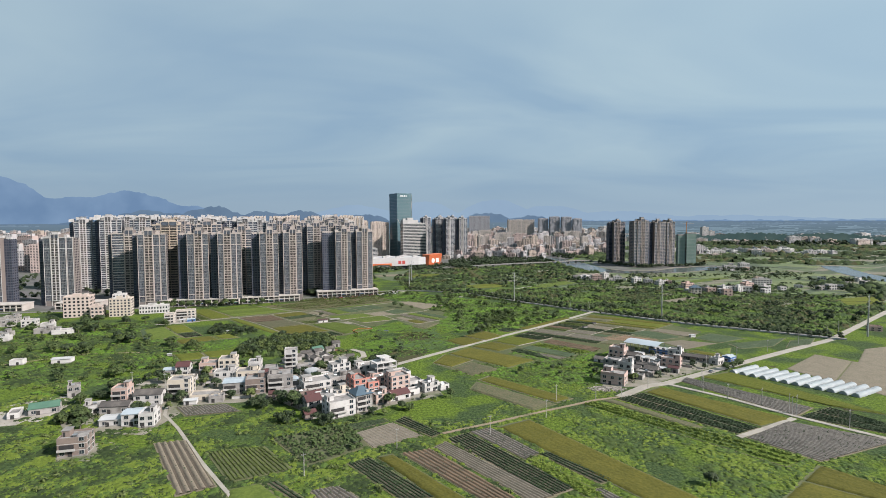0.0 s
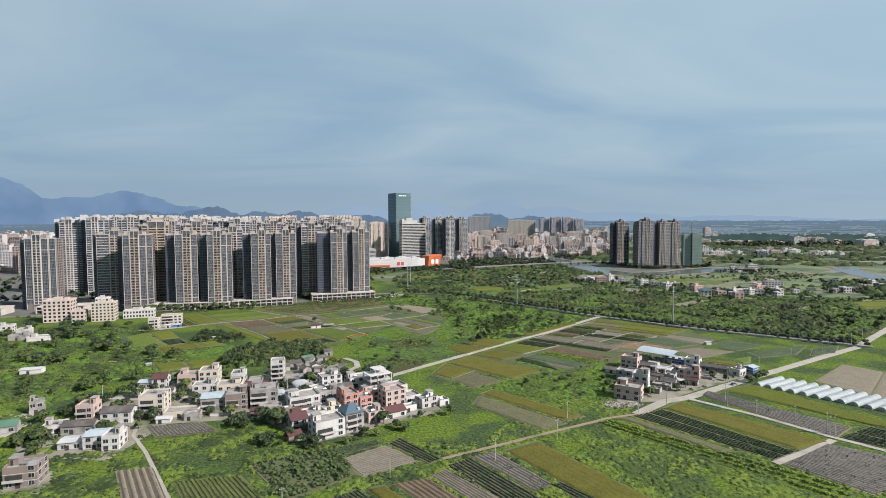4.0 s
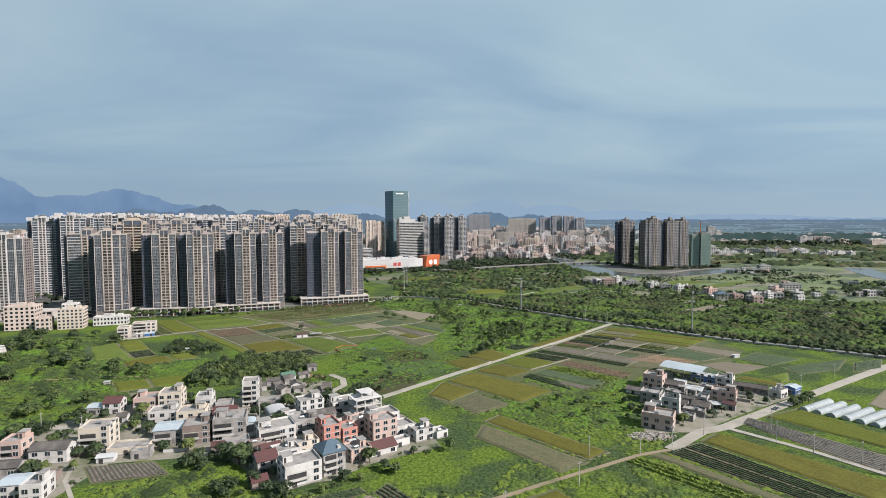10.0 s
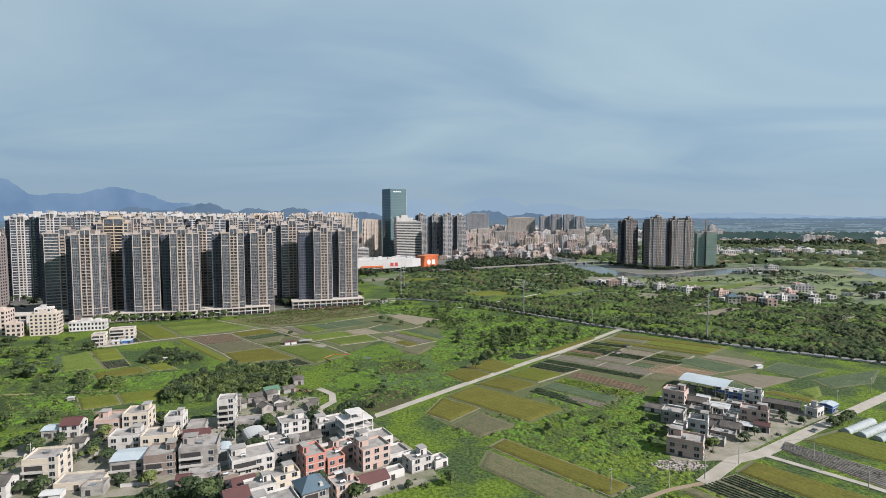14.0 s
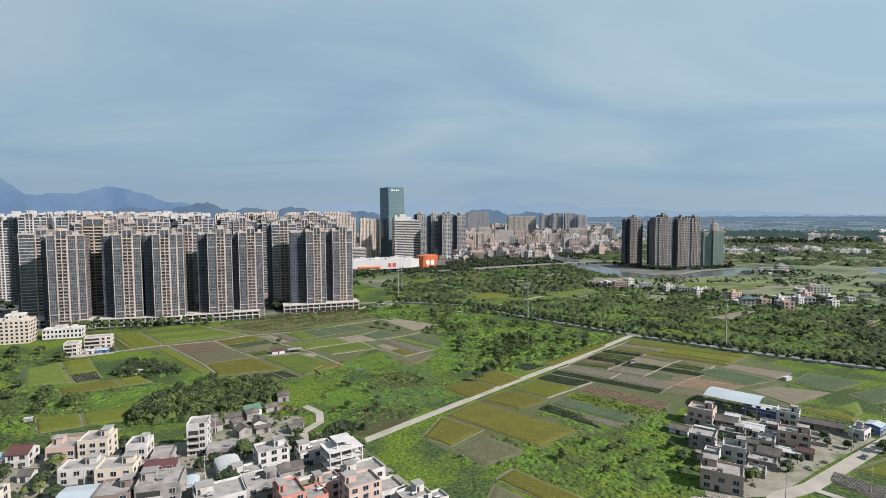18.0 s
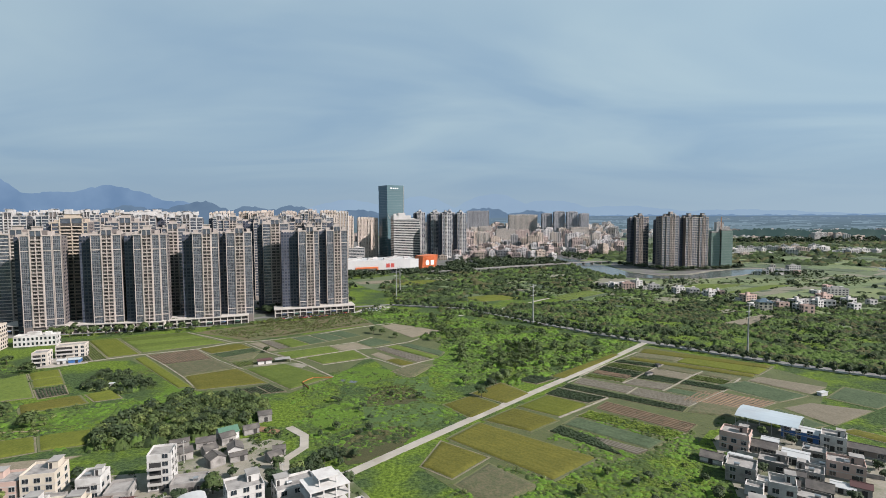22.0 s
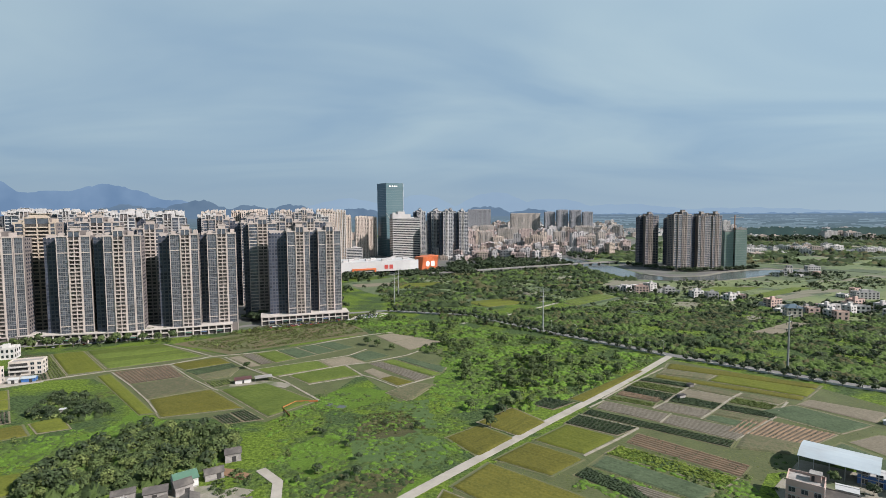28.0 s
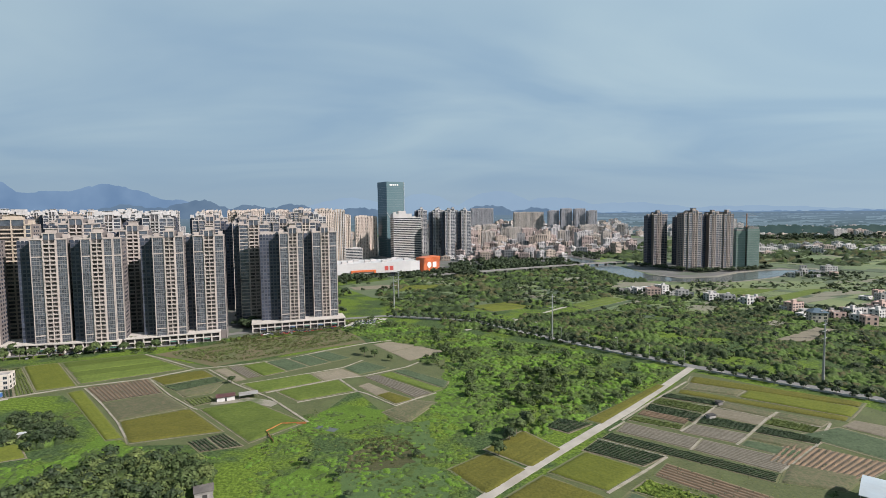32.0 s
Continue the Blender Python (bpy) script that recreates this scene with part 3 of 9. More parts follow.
for x, y, cuts in ((-352, 600, (-5.0, 1.2, 7.8, 17.0, 30.0)), (-304, 614, (-7.6, 2.6, 10.2, 18.8, 25.6)), (-263, 621, (-13.2, -4.9, 1.3, 9.3, 20.8)), (-226, 637, (-8.4, 1.0, 8.8, 16.4, 22.6)),
                   (-199, 655, (-9.0, -3.0, 4.6, 12.5, 19.7)), (-148, 690, (-12.9, 3.2, 10.7, 18.3, 23.4)), (-114, 709, (-13.8, -6.8, 0.6, 7.8, 14.8))):
    slab_tower(x, y, 20, 25, cuts=cuts)


def block(x, y, yaw, w, d, h, wall, label, glass=None, floors=None, bay=3.6, base=0.0, name="apartment_block", bands=False, roof=True, group="town buildings", ribs=None):
    """A plainer building: walls with piers, windows floor by floor, parapet and roof housings."""
    glass = glass or M_GLASS
    floors = floors or max(2, round(h / 3.1))
    t = thing(name, pose(x, y, base, 0, 0, yaw), label, "building", group)
    fh = h / floors
    b = Build().box(-w / 2, w / 2, 0, d, 0, h)
    b.box(-w / 2, w / 2, 0, 0.3, h, h + 1).box(-w / 2, w / 2, d - 0.3, d, h, h + 1).box(-w / 2, -w / 2 + 0.3, 0.3, d - 0.3, h, h + 1).box(w / 2 - 0.3, w / 2, 0.3, d - 0.3, h, h + 1)
    part("wall", b.mesh("block_wall", wall), t)
    g = Build()
    for f in range(floors):
        z0, z1 = f * fh + 0.32 * fh, f * fh + 0.86 * fh
        if bands:
            g.box(-w / 2 + 0.6, w / 2 - 0.6, -0.05, 0, z0, z1)
            g.box(w / 2, w / 2 + 0.05, 0.6, d - 0.6, z0, z1).box(-w / 2 - 0.05, -w / 2, 0.6, d - 0.6, z0, z1)
            continue
        n = max(1, int(w / bay))
        for k in range(n):
            xc = -w / 2 + w * (k + 0.5) / n
            g.pane(xc - bay * 0.28, xc + bay * 0.28, -0.05, z0, z1)
        n = max(1, int(d / bay))
        for k in range(n):
            yc = d * (k + 0.5) / n
            for xs in (-w / 2 - 0.05, w / 2 + 0.05):
                g.pane_side(xs, yc - bay * 0.25, yc + bay * 0.25, z0, z1)
    part("window", g.mesh("block_window", glass), t, kind="stuff")
    if ribs:
        r = Build()
        n = max(3, round(w / 3.4))
        for k in range(n + 1):
            xr = -w / 2 + w * k / n
            r.box(xr - 0.55, xr + 0.55, -1.3 if k % 2 else -0.5, 1.0, 0, h + (3.4 if k % 2 else 1.2))
        for k in range(0, n, 2):
            r.box(-w / 2 + w * k / n, -w / 2 + w * (k + 1) / n, -0.9, 0, h - 2, h + 2.2)
        part("rib", r.mesh("facade_rib", ribs), t, "pale upright ribs rising over the parapet", kind="stuff")
    if roof:
        r = Build().box(-w * 0.2, w * 0.1, d * 0.3, d * 0.6, h, h + 3.2)
        if w > 18:
            r.box(w * 0.2, w * 0.34, d * 0.35, d * 0.7, h, h + 2.6)
        part("roof_house", r.mesh("roof_house", wall), t)
    return t

M_TOWN = surf("town_paving", (0.15, 0.145, 0.14), (0.09, 0.087, 0.085), 0.03, 0.9, 0.1, fine=12, dirt=(0.05, 0.085, 0.03), dirt_scale=0.02, dirt_amt=0.9)
for poly in ([(-1700, 540), (-560, 566), (-470, 578), (-335, 606), (-215, 636), (-160, 672), (-92, 702), (-112, 740), (-150, 860), (-230, 1000), (-190, 1052), (60, 1140), (70, 1260), (300, 1280), (340, 1420), (700, 1750), (640, 2440), (-1700, 2440)],
             [(318, 1180), (314, 1108), (318, 1048), (338, 1012), (394, 1020), (449, 1068), (511, 1101), (566, 1106), (570, 1135), (530, 1200), (400, 1260), (345, 1250)]):
    thing("pavement", Matrix(), "grey town paving with patches of green", "paving", kind="structure", data=Build().prism(poly, -0.3, 0.07).mesh("pavement", M_TOWN))

# ---- the row of towers: podium, second and third rows ----
M_PODIUM = surf("podium_stone", (0.56, 0.52, 0.475), (0.43, 0.40, 0.365), 0.1, 0.8, 0.1, fine=8)
M_SANDLIGHT = surf("light_sand_render", (0.60, 0.53, 0.45), (0.50, 0.44, 0.37), 0.1, 0.8, 0.05, fine=8)
M_BANDED = surf("grey_white_band", (0.58, 0.57, 0.55), (0.46, 0.45, 0.44), 0.1, 0.8, 0.05, fine=8)
M_BALTAN = surf("tan_balcony_render", (0.56, 0.475, 0.385), (0.46, 0.39, 0.315), 0.1, 0.75, 0.05, fine=8)
M_SAND = surf("sand_render", (0.45, 0.365, 0.28), (0.37, 0.30, 0.235), 0.08, 0.8, 0.05, fine=8, obj=0.08)
M_PINKISH = surf("pale_pink_render", (0.58, 0.49, 0.43), (0.50, 0.42, 0.37), 0.08, 0.8, 0.05, fine=8, obj=0.10)
M_PALE = surf("pale_grey_render", (0.58, 0.565, 0.55), (0.44, 0.43, 0.42), 0.08, 0.8, 0.05, fine=8, obj=0.12)
M_CHAR = surf("charcoal_cladding", (0.10, 0.10, 0.105), (0.075, 0.075, 0.08), 0.08, 0.7, 0.05, fine=8)
M_RIB = surf("cream_rib", (0.72, 0.63, 0.55), (0.60, 0.52, 0.455), 0.1, 0.8, 0.05)
M_TAUPE = surf("taupe_cladding", (0.24, 0.205, 0.185), (0.19, 0.165, 0.15), 0.06, 0.7, 0.05, fine=8)


AWNINGS = [surf(nm, c, tuple(q * 0.8 for q in c), 0.3, 0.7, 0) for nm, c in (("faded_red_awning", (0.36, 0.10, 0.08)), ("green_awning", (0.08, 0.24, 0.18)), ("white_awning", (0.55, 0.55, 0.54)), ("blue_awning", (0.10, 0.20, 0.36)))]


def podium(x0, y0, x1, y1, h=7.0, d=22.0, label="two-storey beige stone shopping podium with open arcades"):
    """A low row of shops with piers and dark shopfronts, from one point to another along its front."""
    w, yaw = math.hypot(x1 - x0, y1 - y0), math.degrees(math.atan2(y1 - y0, x1 - x0))
    t = thing("shop_podium", pose(x0, y0, 0, 0, 0, yaw), label, "podium", "shop podiums")
    part("body", Build().box(0, w, 1.6, d, 0, h).mesh("podium_body", M_PODIUM), t)
    part("cornice", Build().box(-0.4, w + 0.4, -0.4, d, h, h + 0.7).mesh("podium_cornice", M_PODIUM), t)
    part("shopfront", Build().box(0.4, w - 0.4, 1.5, 1.6, 0.3, h - 0.6).mesh("shopfront", M_DARK), t, "dark shopfronts under the arcade")
    part("ledge", Build().box(0, w, 0.2, 1.5, h * 0.5, h * 0.5 + 0.7).mesh("podium_ledge", M_PODIUM), t)
    n = max(2, round(w / 6.0))
    for k in range(1, n, 2):
        col = AWNINGS[(k + int(abs(x0))) % 4]
        part("awning", shared(("awning", col.name), lambda: Build().prism([(-2.2, -1.4), (2.2, -1.4), (2.2, 0), (-2.2, 0)], 2.8, 3.1).mesh("awning", col)), t, col.name.replace("_", " "), m=pose((w - 0.9) * (k + 0.5) / n, 0, 0))
    for k in range(n + 1):
        part("pier", shared(("pier", h), lambda: Build().box(-0.45, 0.45, 0.0, 1.5, 0, h).mesh("pier", M_PODIUM)), t, m=pose(0.45 + (w - 0.9) * k / n, 0, 0))


for a in ((-560, 566, -470, 582), (-440, 590, -395, 600), (-378, 606, -322, 609), (-318, 610, -246, 624), (-244, 628, -182, 652), (-166, 678, -92, 704)):
    podium(*a)

slab_tower(-459, 618, 12, 24, panel=M_TAUPE, stone=M_BANDED, base=6, w=38, label="tall apartment tower with white banded balconies")
slab_tower(-526, 608, 12, 24, panel=M_TAUPE, stone=M_BANDED, base=6, w=36, mirror=-1, label="tall apartment tower with white banded balconies")
slab_tower(-585, 590, 12, 23, panel=M_TAUPE, stone=M_BANDED, base=6, w=36, label="tall apartment tower with white banded balconies", detail=False)
slab_tower(-384, 634, 20, 26, panel=M_TAUPE, stone=M_STONE, base=4, cuts=(-20.0, -15.0, -2.0, 8.0, 24.0), label="tall taupe apartment tower with dark windows and tan piers", detail=False)
slab_tower(-336, 640, 20, 29, panel=M_TAUPE, stone=M_BALTAN, base=5, cuts=(-20.0, -14.0, -8.0, 10.0, 14.0), label="tall tan apartment tower behind the front row", detail=False)
slab_tower(-300, 655, 20, 29, panel=M_PANEL, stone=M_STONE, base=5, cuts=(-14.0, -8.0, -1.0, 9.0, 21.0), label="tall brown apartment tower behind the front row", detail=False)
slab_tower(-262, 668, 20, 27, panel=M_PANEL, stone=M_STONE, base=5, cuts=(-13.0, -6.0, -1.0, 8.0, 15.0), label="tall brown apartment tower behind the front row", detail=False)
slab_tower(-178, 712, 20, 28, panel=M_PANEL, stone=M_STONE, base=5, cuts=(-14.0, -9.0, -1.0, 8.0, 17.0), label="tall brown apartment tower standing back in the shade", detail=False)

far_lab = "tall apartment tower in a rear row, beige and grey"
rows = [
    # x, y, floors, panel, stone
    (-470, 735, 31, M_CHAR, M_PALE), (-425, 742, 31, M_PANEL, M_PALE), (-372, 745, 29, M_PANEL, M_STONE), (-330, 752, 30, M_PANEL, M_PALE),
    (-286, 752, 30, M_CHAR, M_PALE), (-248, 790, 29, M_PANEL, M_STONE), (-212, 785, 28, M_TAUPE, M_STONE), (-174, 800, 28, M_PANEL, M_STONE),
    (-506, 736, 30, M_CHAR, M_PALE), (-150, 800, 28, M_TAUPE, M_STONE),
]
for i, (x, y, fl, pa, st) in enumerate(rows):
    slab_tower(x, y, 20, fl, mirror=(1, -1)[i % 2], panel=pa, stone=st, base=5, detail=False, label=far_lab, w=34, white_top=st is M_PALE)
rc = random.Random(11)
for i in range(26):
    x = -760 + i * 23 + rc.uniform(-6, 6)
    y = 880 + rc.uniform(0, 120) + max(0, x + 480) * 0.35
    if x < -0.66 * y:
        continue
    slab_tower(x, y, 20, rc.choice((30, 31, 32)), mirror=rc.choice((1, -1)), panel=rc.choice((M_PANEL, M_TAUPE, M_SAND, M_CHAR)), stone=rc.choice((M_PALE, M_STONE, M_PALE)), base=3, detail=False, label=far_lab, w=30, white_top=x < -330)
for i in range(30):
    x = -1000 + i * 27 + rc.uniform(-8, 8)
    y = 1180 + rc.uniform(0, 160)
    if x < -0.66 * y:
        continue
    block(x, y, 20, rc.uniform(24, 34), 16, rc.uniform(100, 108), rc.choice((M_PINKISH, M_PALE, M_SAND)), "tall beige apartment slab in the dense town", floors=32, bay=3.4, group="tall slabs", ribs=rc.choice((M_RIB, M_RIB, M_PALE)))
for x, y in ((-268, 1240), (-238, 1290), (-212, 1330), (-300, 1200), (-186, 1400), (-172, 1440)):
    block(x, y, 18, 27, 18, 101 - (x + 268) * 0.12, M_PINKISH, "tall pale pink apartment slab with rows of windows", floors=30, bay=3.4, group="tall slabs", ribs=M_RIB)

# ---- shopping mall, glass tower and hotel ----
M_MALL = surf("white_metal_panel", (0.58, 0.58, 0.58), (0.48, 0.48, 0.48), 0.04, 0.5, 0.02, fine=8)
mall = thing("shopping_mall", pose(-165, 1036, 0, 0, 0, 23) @ Matrix.Diagonal((1.02, 1, 1.12, 1)), "long white shopping mall with an orange entrance", "mall")
part("hall", Build().prism([(0, 0), (128, 0), (134, 70), (0, 80)], 0, 19).mesh("mall_hall", M_MALL), mall)
part("sloped_fascia", Build().prism([(-4, -2.5), (112, -2.5), (128, 0), (-4, 0)], 6, 20.5).mesh("mall_fascia", M_MALL), mall, "white sloped fascia")
part("entrance_arch", Build().box(18, 56, -4.5, -2.5, 8.5, 11).box(18, 20.5, -4.5, -2.5, 3, 8.5).box(53, 56, -4.5, -2.5, 6, 8.5).mesh("mall_arch", M_ORANGE), mall, "orange entrance frame")
part("shopfront", Build().box(4, 126, -0.1, 0, 0.3, 5.8).mesh("mall_glass", M_GLASS), mall, "dark ground-floor glazing")
for k in range(9):
    part("roof_unit", shared("roof_unit", lambda: Build().box(-4, 4, -3, 3, 0, 3).mesh("roof_unit", M_PALE)), mall, m=pose(12 + 13 * k, 18 + (k * 17) % 40, 19))
part("sign_panel", Build().box(70, 76, -2.7, -2.5, 9, 15).box(78, 84, -2.7, -2.5, 9, 15).mesh("mall_sign", surf("red_sign", (0.5, 0.07, 0.06), (0.45, 0.06, 0.05), 0.2, 0.5, 0)), mall, "two red square signs")
M_DKORANGE = surf("dark_orange_slat", (0.48, 0.11, 0.03), (0.42, 0.095, 0.028), 0.1, 0.5, 0)
cubic = thing("mall_gatehouse", pose(-39, 1090, 0, 0, 0, 40) @ Matrix.Diagonal((0.9, 0.9, 1.05, 1)), "bright orange angular mall corner building", "mall")
gate = Build().prism([(0, 0), (33, 0), (33, 26), (0, 26)], 4, 25)
gate.v = [(px + (0.32 * (pz - 4) if px > 1 else 0.14 * (pz - 4)), py, pz + (1.5 if px > 1 and pz > 5 else 0)) for px, py, pz in gate.v]
part("body", gate.mesh("gate_body", M_ORANGE), cubic)
for k in range(12):
    part("slat", Build().box(0, 36, -0.5, 0, 0, 0.5).mesh("slat", M_DKORANGE), cubic, m=pose(1.2 + 0.2 * k, 0, 6 + 1.7 * k))
part("base", Build().box(1, 31, 1, 25, 0, 4).mesh("gate_base", M_GLASS), cubic, "dark glazed ground floor")
M_SIGN = surf("white_sign", (0.85, 0.85, 0.84), (0.8, 0.8, 0.79), 0.1, 0.5, 0)
ring = [(6 * math.cos(a * math.pi / 8), 6 * math.sin(a * math.pi / 8)) for a in range(16)]
part("disc_sign", Build().prism(ring, 0, 0.5).mesh("disc_sign", M_SIGN), cubic, "round white sign", m=pose(13, -0.5, 14, 90, 0, 0) @ Matrix.Scale(0.75, 4))
part("plate_sign", Build().box(21, 29, -1.0, -0.5, 10, 18).mesh("plate_sign", M_SIGN), cubic, "square white sign")

M_CURTAIN = surf("green_curtain_glass", (0.10, 0.17, 0.19), (0.13, 0.20, 0.22), 0.02, 0.10, 0, spec=0.7, fine=10)
glass = thing("office_tower", pose(-134, 1428, 0, 0, 0, 33), "tall green-blue glass office tower with chamfered foot", "tower")
part("shaft", Build().prism([(0, 0), (44, 0), (44, 46), (0, 46)], 0, 166).mesh("office_shaft", M_CURTAIN), glass)
part("crown", Build().box(-0.3, 44.3, -0.3, 46.3, 157, 168.5).mesh("office_crown", M_CURTAIN), glass)
fins = Build()
for f in range(41):
    fins.box(-0.12, 44.12, -0.12, 46.12, 3.9 * f, 3.9 * f + 0.35)
part("floor_bands", fins.mesh("office_bands", surf("grey_mullion", (0.16, 0.20, 0.22), (0.13, 0.17, 0.19), 0.05, 0.4, 0)), glass, kind="stuff")
part("edge_line", Build().box(43.7, 44.3, -0.5, 0, 0, 168).mesh("office_edge", M_PALE), glass, "pale corner strip")
part("curved_rib", Build().path([(30, -0.3, 0), (29.5, -0.3, 20), (27, -0.3, 40), (22, -0.3, 60), (14, -0.3, 78), (0, -0.3, 100)], 0.6).mesh("curved_rib", M_PALE), glass, "pale curved rib across the lower glass")
part("sign_bar", Build().box(8, 13, -0.5, -0.3, 160, 163).box(15, 18, -0.5, -0.3, 160, 163).box(20, 24, -0.5, -0.3, 160, 163).box(26, 29, -0.5, -0.3, 160, 163).mesh("sign_bars", M_SIGN), glass, "white sign bars near the roof")

hotel = block(-84, 1372, 22, 62, 26, 88, M_PALE, "broad hotel with white and dark horizontal bands", floors=23, bands=True, name="hotel")
part("stepped_top", Build().box(-31, 10, 2, 24, 88, 97).box(-18, -2, 6, 18, 97, 103).box(-30, -24, 4, 10, 97, 101).mesh("hotel_top", M_PALE), hotel)
for x, y in ((-22, 1380), (4, 1352), (38, 1362)):
    slab_tower(x, y, 15, 32, panel=M_CHAR, stone=M_PALE, base=2, detail=False, w=27, label="tall dark apartment tower with white balcony stacks")
for x, y in ((-60, 1500), (-20, 1520), (15, 1540)):
    slab_tower(x, y, 15, 33, panel=M_CHAR, stone=M_PALE, base=2, detail=False, w=27, label="tall dark apartment tower with white balcony stacks")
block(-205, 1330, 15, 60, 24, 26, M_PALE, "low grey office block beside the glass tower", bands=True)

# ---- towers on the river bend ----
M_CLUSTER = surf("warm_taupe_cladding", (0.21, 0.175, 0.155), (0.16, 0.135, 0.12), 0.06, 0.7, 0.05, fine=8)
M_MUSH = surf("mushroom_stone", (0.38, 0.335, 0.305), (0.30, 0.265, 0.245), 0.1, 0.75, 0.05)
bend = "tall taupe apartment tower with vertical pale stripes on the river bend"
for x, y, w, fl, pa, mir in ((383, 1200, 36, 29, M_CLUSTER, 1), (403, 1102, 40, 30, M_CLUSTER, -1), (440, 1116, 31, 29, M_CLUSTER, 1), (471, 1128, 30, 29, M_CLUSTER, -1), (428, 1190, 30, 28, M_CLUSTER, 1), (478, 1175, 24, 28, M_CLUSTER, 1)):
    slab_tower(x, y, 14, fl, mirror=mir, panel=pa, stone=M_MUSH, base=2, detail=False, w=w, label=bend)


def netted(x, y, w, h):
    t = thing("netted_tower", pose(x, y, 0, 0, 0, -8), "unfinished tower wrapped in green scaffold netting", "tower", "netted towers")
    part("netting", Build().box(-w / 2, w / 2, 0, w, 0, h).mesh("netting", M_GNET), t)
    b = Build()
    for f in range(int(h / 3)):
        b.box(-w / 2 - 0.15, w / 2 + 0.15, -0.15, w + 0.15, 3 * f, 3 * f + 0.25)
    part("scaffold_deck", b.mesh("scaffold", M_STEEL), t, kind="stuff")
    part("top_frame", Build().box(-w / 2 + 1, w / 2 - 1, 1, w - 1, h, h + 3).mesh("top_frame", M_CONC), t)


netted(503, 1150, 15, 62)
netted(521, 1144, 19, 66)
M_BRICKISH = surf("crane_orange", (0.35, 0.17, 0.08), (0.28, 0.14, 0.07), 0.2, 0.6, 0)
crane = thing("tower_crane", pose(513, 1152, 0), "slim tower crane beside the netted tower", "crane")
part("mast", Build().tube((0, 0, 0), (0, 0, 92), 0.9, 0.9, 4).mesh("mast", M_BRICKISH), crane)
part("jib", Build().tube((-8, 0, 88), (16, 0, 88), 0.6, 0.4, 4).tube((0, 0, 93), (14, 0, 88.5), 0.2, 0.2, 4).mesh("jib", M_STEEL), crane)

# ---- the far town ----
FAR = {}


def far_block(x, y, yaw, w, d, h, wall):
    """One building of the town's far part, gathered by wall colour."""
    wb, gb = FAR.setdefault(wall.name, (Build(), Build(), wall))[:2]
    m = pose(x, y, 0, 0, 0, yaw)
    fl = max(2, round(h / 3.1))
    for b, boxes in ((wb, [(-w / 2, w / 2, 0, d, 0, h), (-w * 0.2, w * 0.1, d * 0.3, d * 0.6, h, h + 3)]),
                     (gb, [(-w / 2 + w * (k + 0.22) / n, -w / 2 + w * (k + 0.78) / n, -0.06, (f + 0.3) * h / fl, (f + 0.8) * h / fl) for n in [max(2, int(w / 4.5))] for k in range(n) for f in range(fl)])):
        o = len(b.v)
        for q in boxes:
            b.pane(*q) if len(q) == 5 else b.box(*q)
        b.v[o:] = [tuple(m @ Vector(p)) for p in b.v[o:]]


town = random.Random(23)
# far town walls: low saturation stands in for the haze over them
M_FARPINK = surf("hazed_pink_render", (0.50, 0.40, 0.365), (0.40, 0.325, 0.30), 0.02, 0.85, 0.05, fine=12)
M_FARGREY = surf("hazed_grey_render", (0.52, 0.50, 0.50), (0.39, 0.38, 0.38), 0.02, 0.85, 0.05, fine=12)
M_FARTAN = surf("hazed_tan_render", (0.46, 0.385, 0.32), (0.37, 0.31, 0.26), 0.02, 0.85, 0.05, fine=12)
# slab walls and ribs with distance haze mixed into their colours
M_HAZY = surf("hazed_beige_render", (0.50, 0.45, 0.40), (0.42, 0.38, 0.34), 0.02, 0.85, 0.0, fine=8)
M_HAZY2 = surf("hazed_grey_brown_render", (0.40, 0.40, 0.43), (0.34, 0.345, 0.37), 0.02, 0.85, 0.0, fine=8)
M_HAZERIB = surf("hazed_cream_rib", (0.62, 0.57, 0.52), (0.54, 0.50, 0.46), 0.05, 0.85, 0)
M_HAZERIB_G = surf("hazed_grey_rib", (0.47, 0.475, 0.50), (0.40, 0.405, 0.43), 0.05, 0.85, 0)
# window glass lifted to mid grey, painting the haze before it
M_HAZEGLASS = surf("hazed_far_glass", (0.17, 0.18, 0.19), (0.13, 0.14, 0.15), 0.1, 0.5, 0)
WALLS = (M_FARPINK, M_FARPINK, M_FARGREY, M_FARTAN, M_FARGREY, M_PALE)
for i in range(620):
    y = 1300 + 1250 * town.random() ** 1.15
    x = town.uniform(-0.005, 0.285) * y * 1.05
    if 240 < x < 560 and y < 1430:
        continue
    h = town.choice((9, 12, 14, 17, 20, 24)) * town.uniform(0.75, 1.15)
    a = (x, y, town.uniform(-20, 35), town.uniform(10, 28), town.uniform(10, 15), h, town.choice(WALLS))
    if y < 1450:
        block(*a, "mid-rise apartment block in the dense far town", bay=3.4)
    else:
        far_block(*a)
for i in range(520):
    y = 2050 + 1350 * town.random()
    a = (town.uniform(-0.03, 0.30) * y, y, town.uniform(-20, 35), town.uniform(16, 40), town.uniform(12, 18), town.choice((16, 20, 26, 32, 44)) * town.uniform(0.8, 1.15) + rise(0, y), town.choice((M_FARPINK, M_FARGREY, M_FARTAN, M_HAZY, M_PALE)))
    far_block(*a)
for i in range(46):
    y = town.uniform(1550, 2100)
    far_block(town.uniform(0.02, 0.27) * y, y, town.uniform(-15, 25), town.uniform(16, 34), 15, town.uniform(30, 50), town.choice((M_FARPINK, M_FARTAN, M_HAZY, M_FARGREY)))
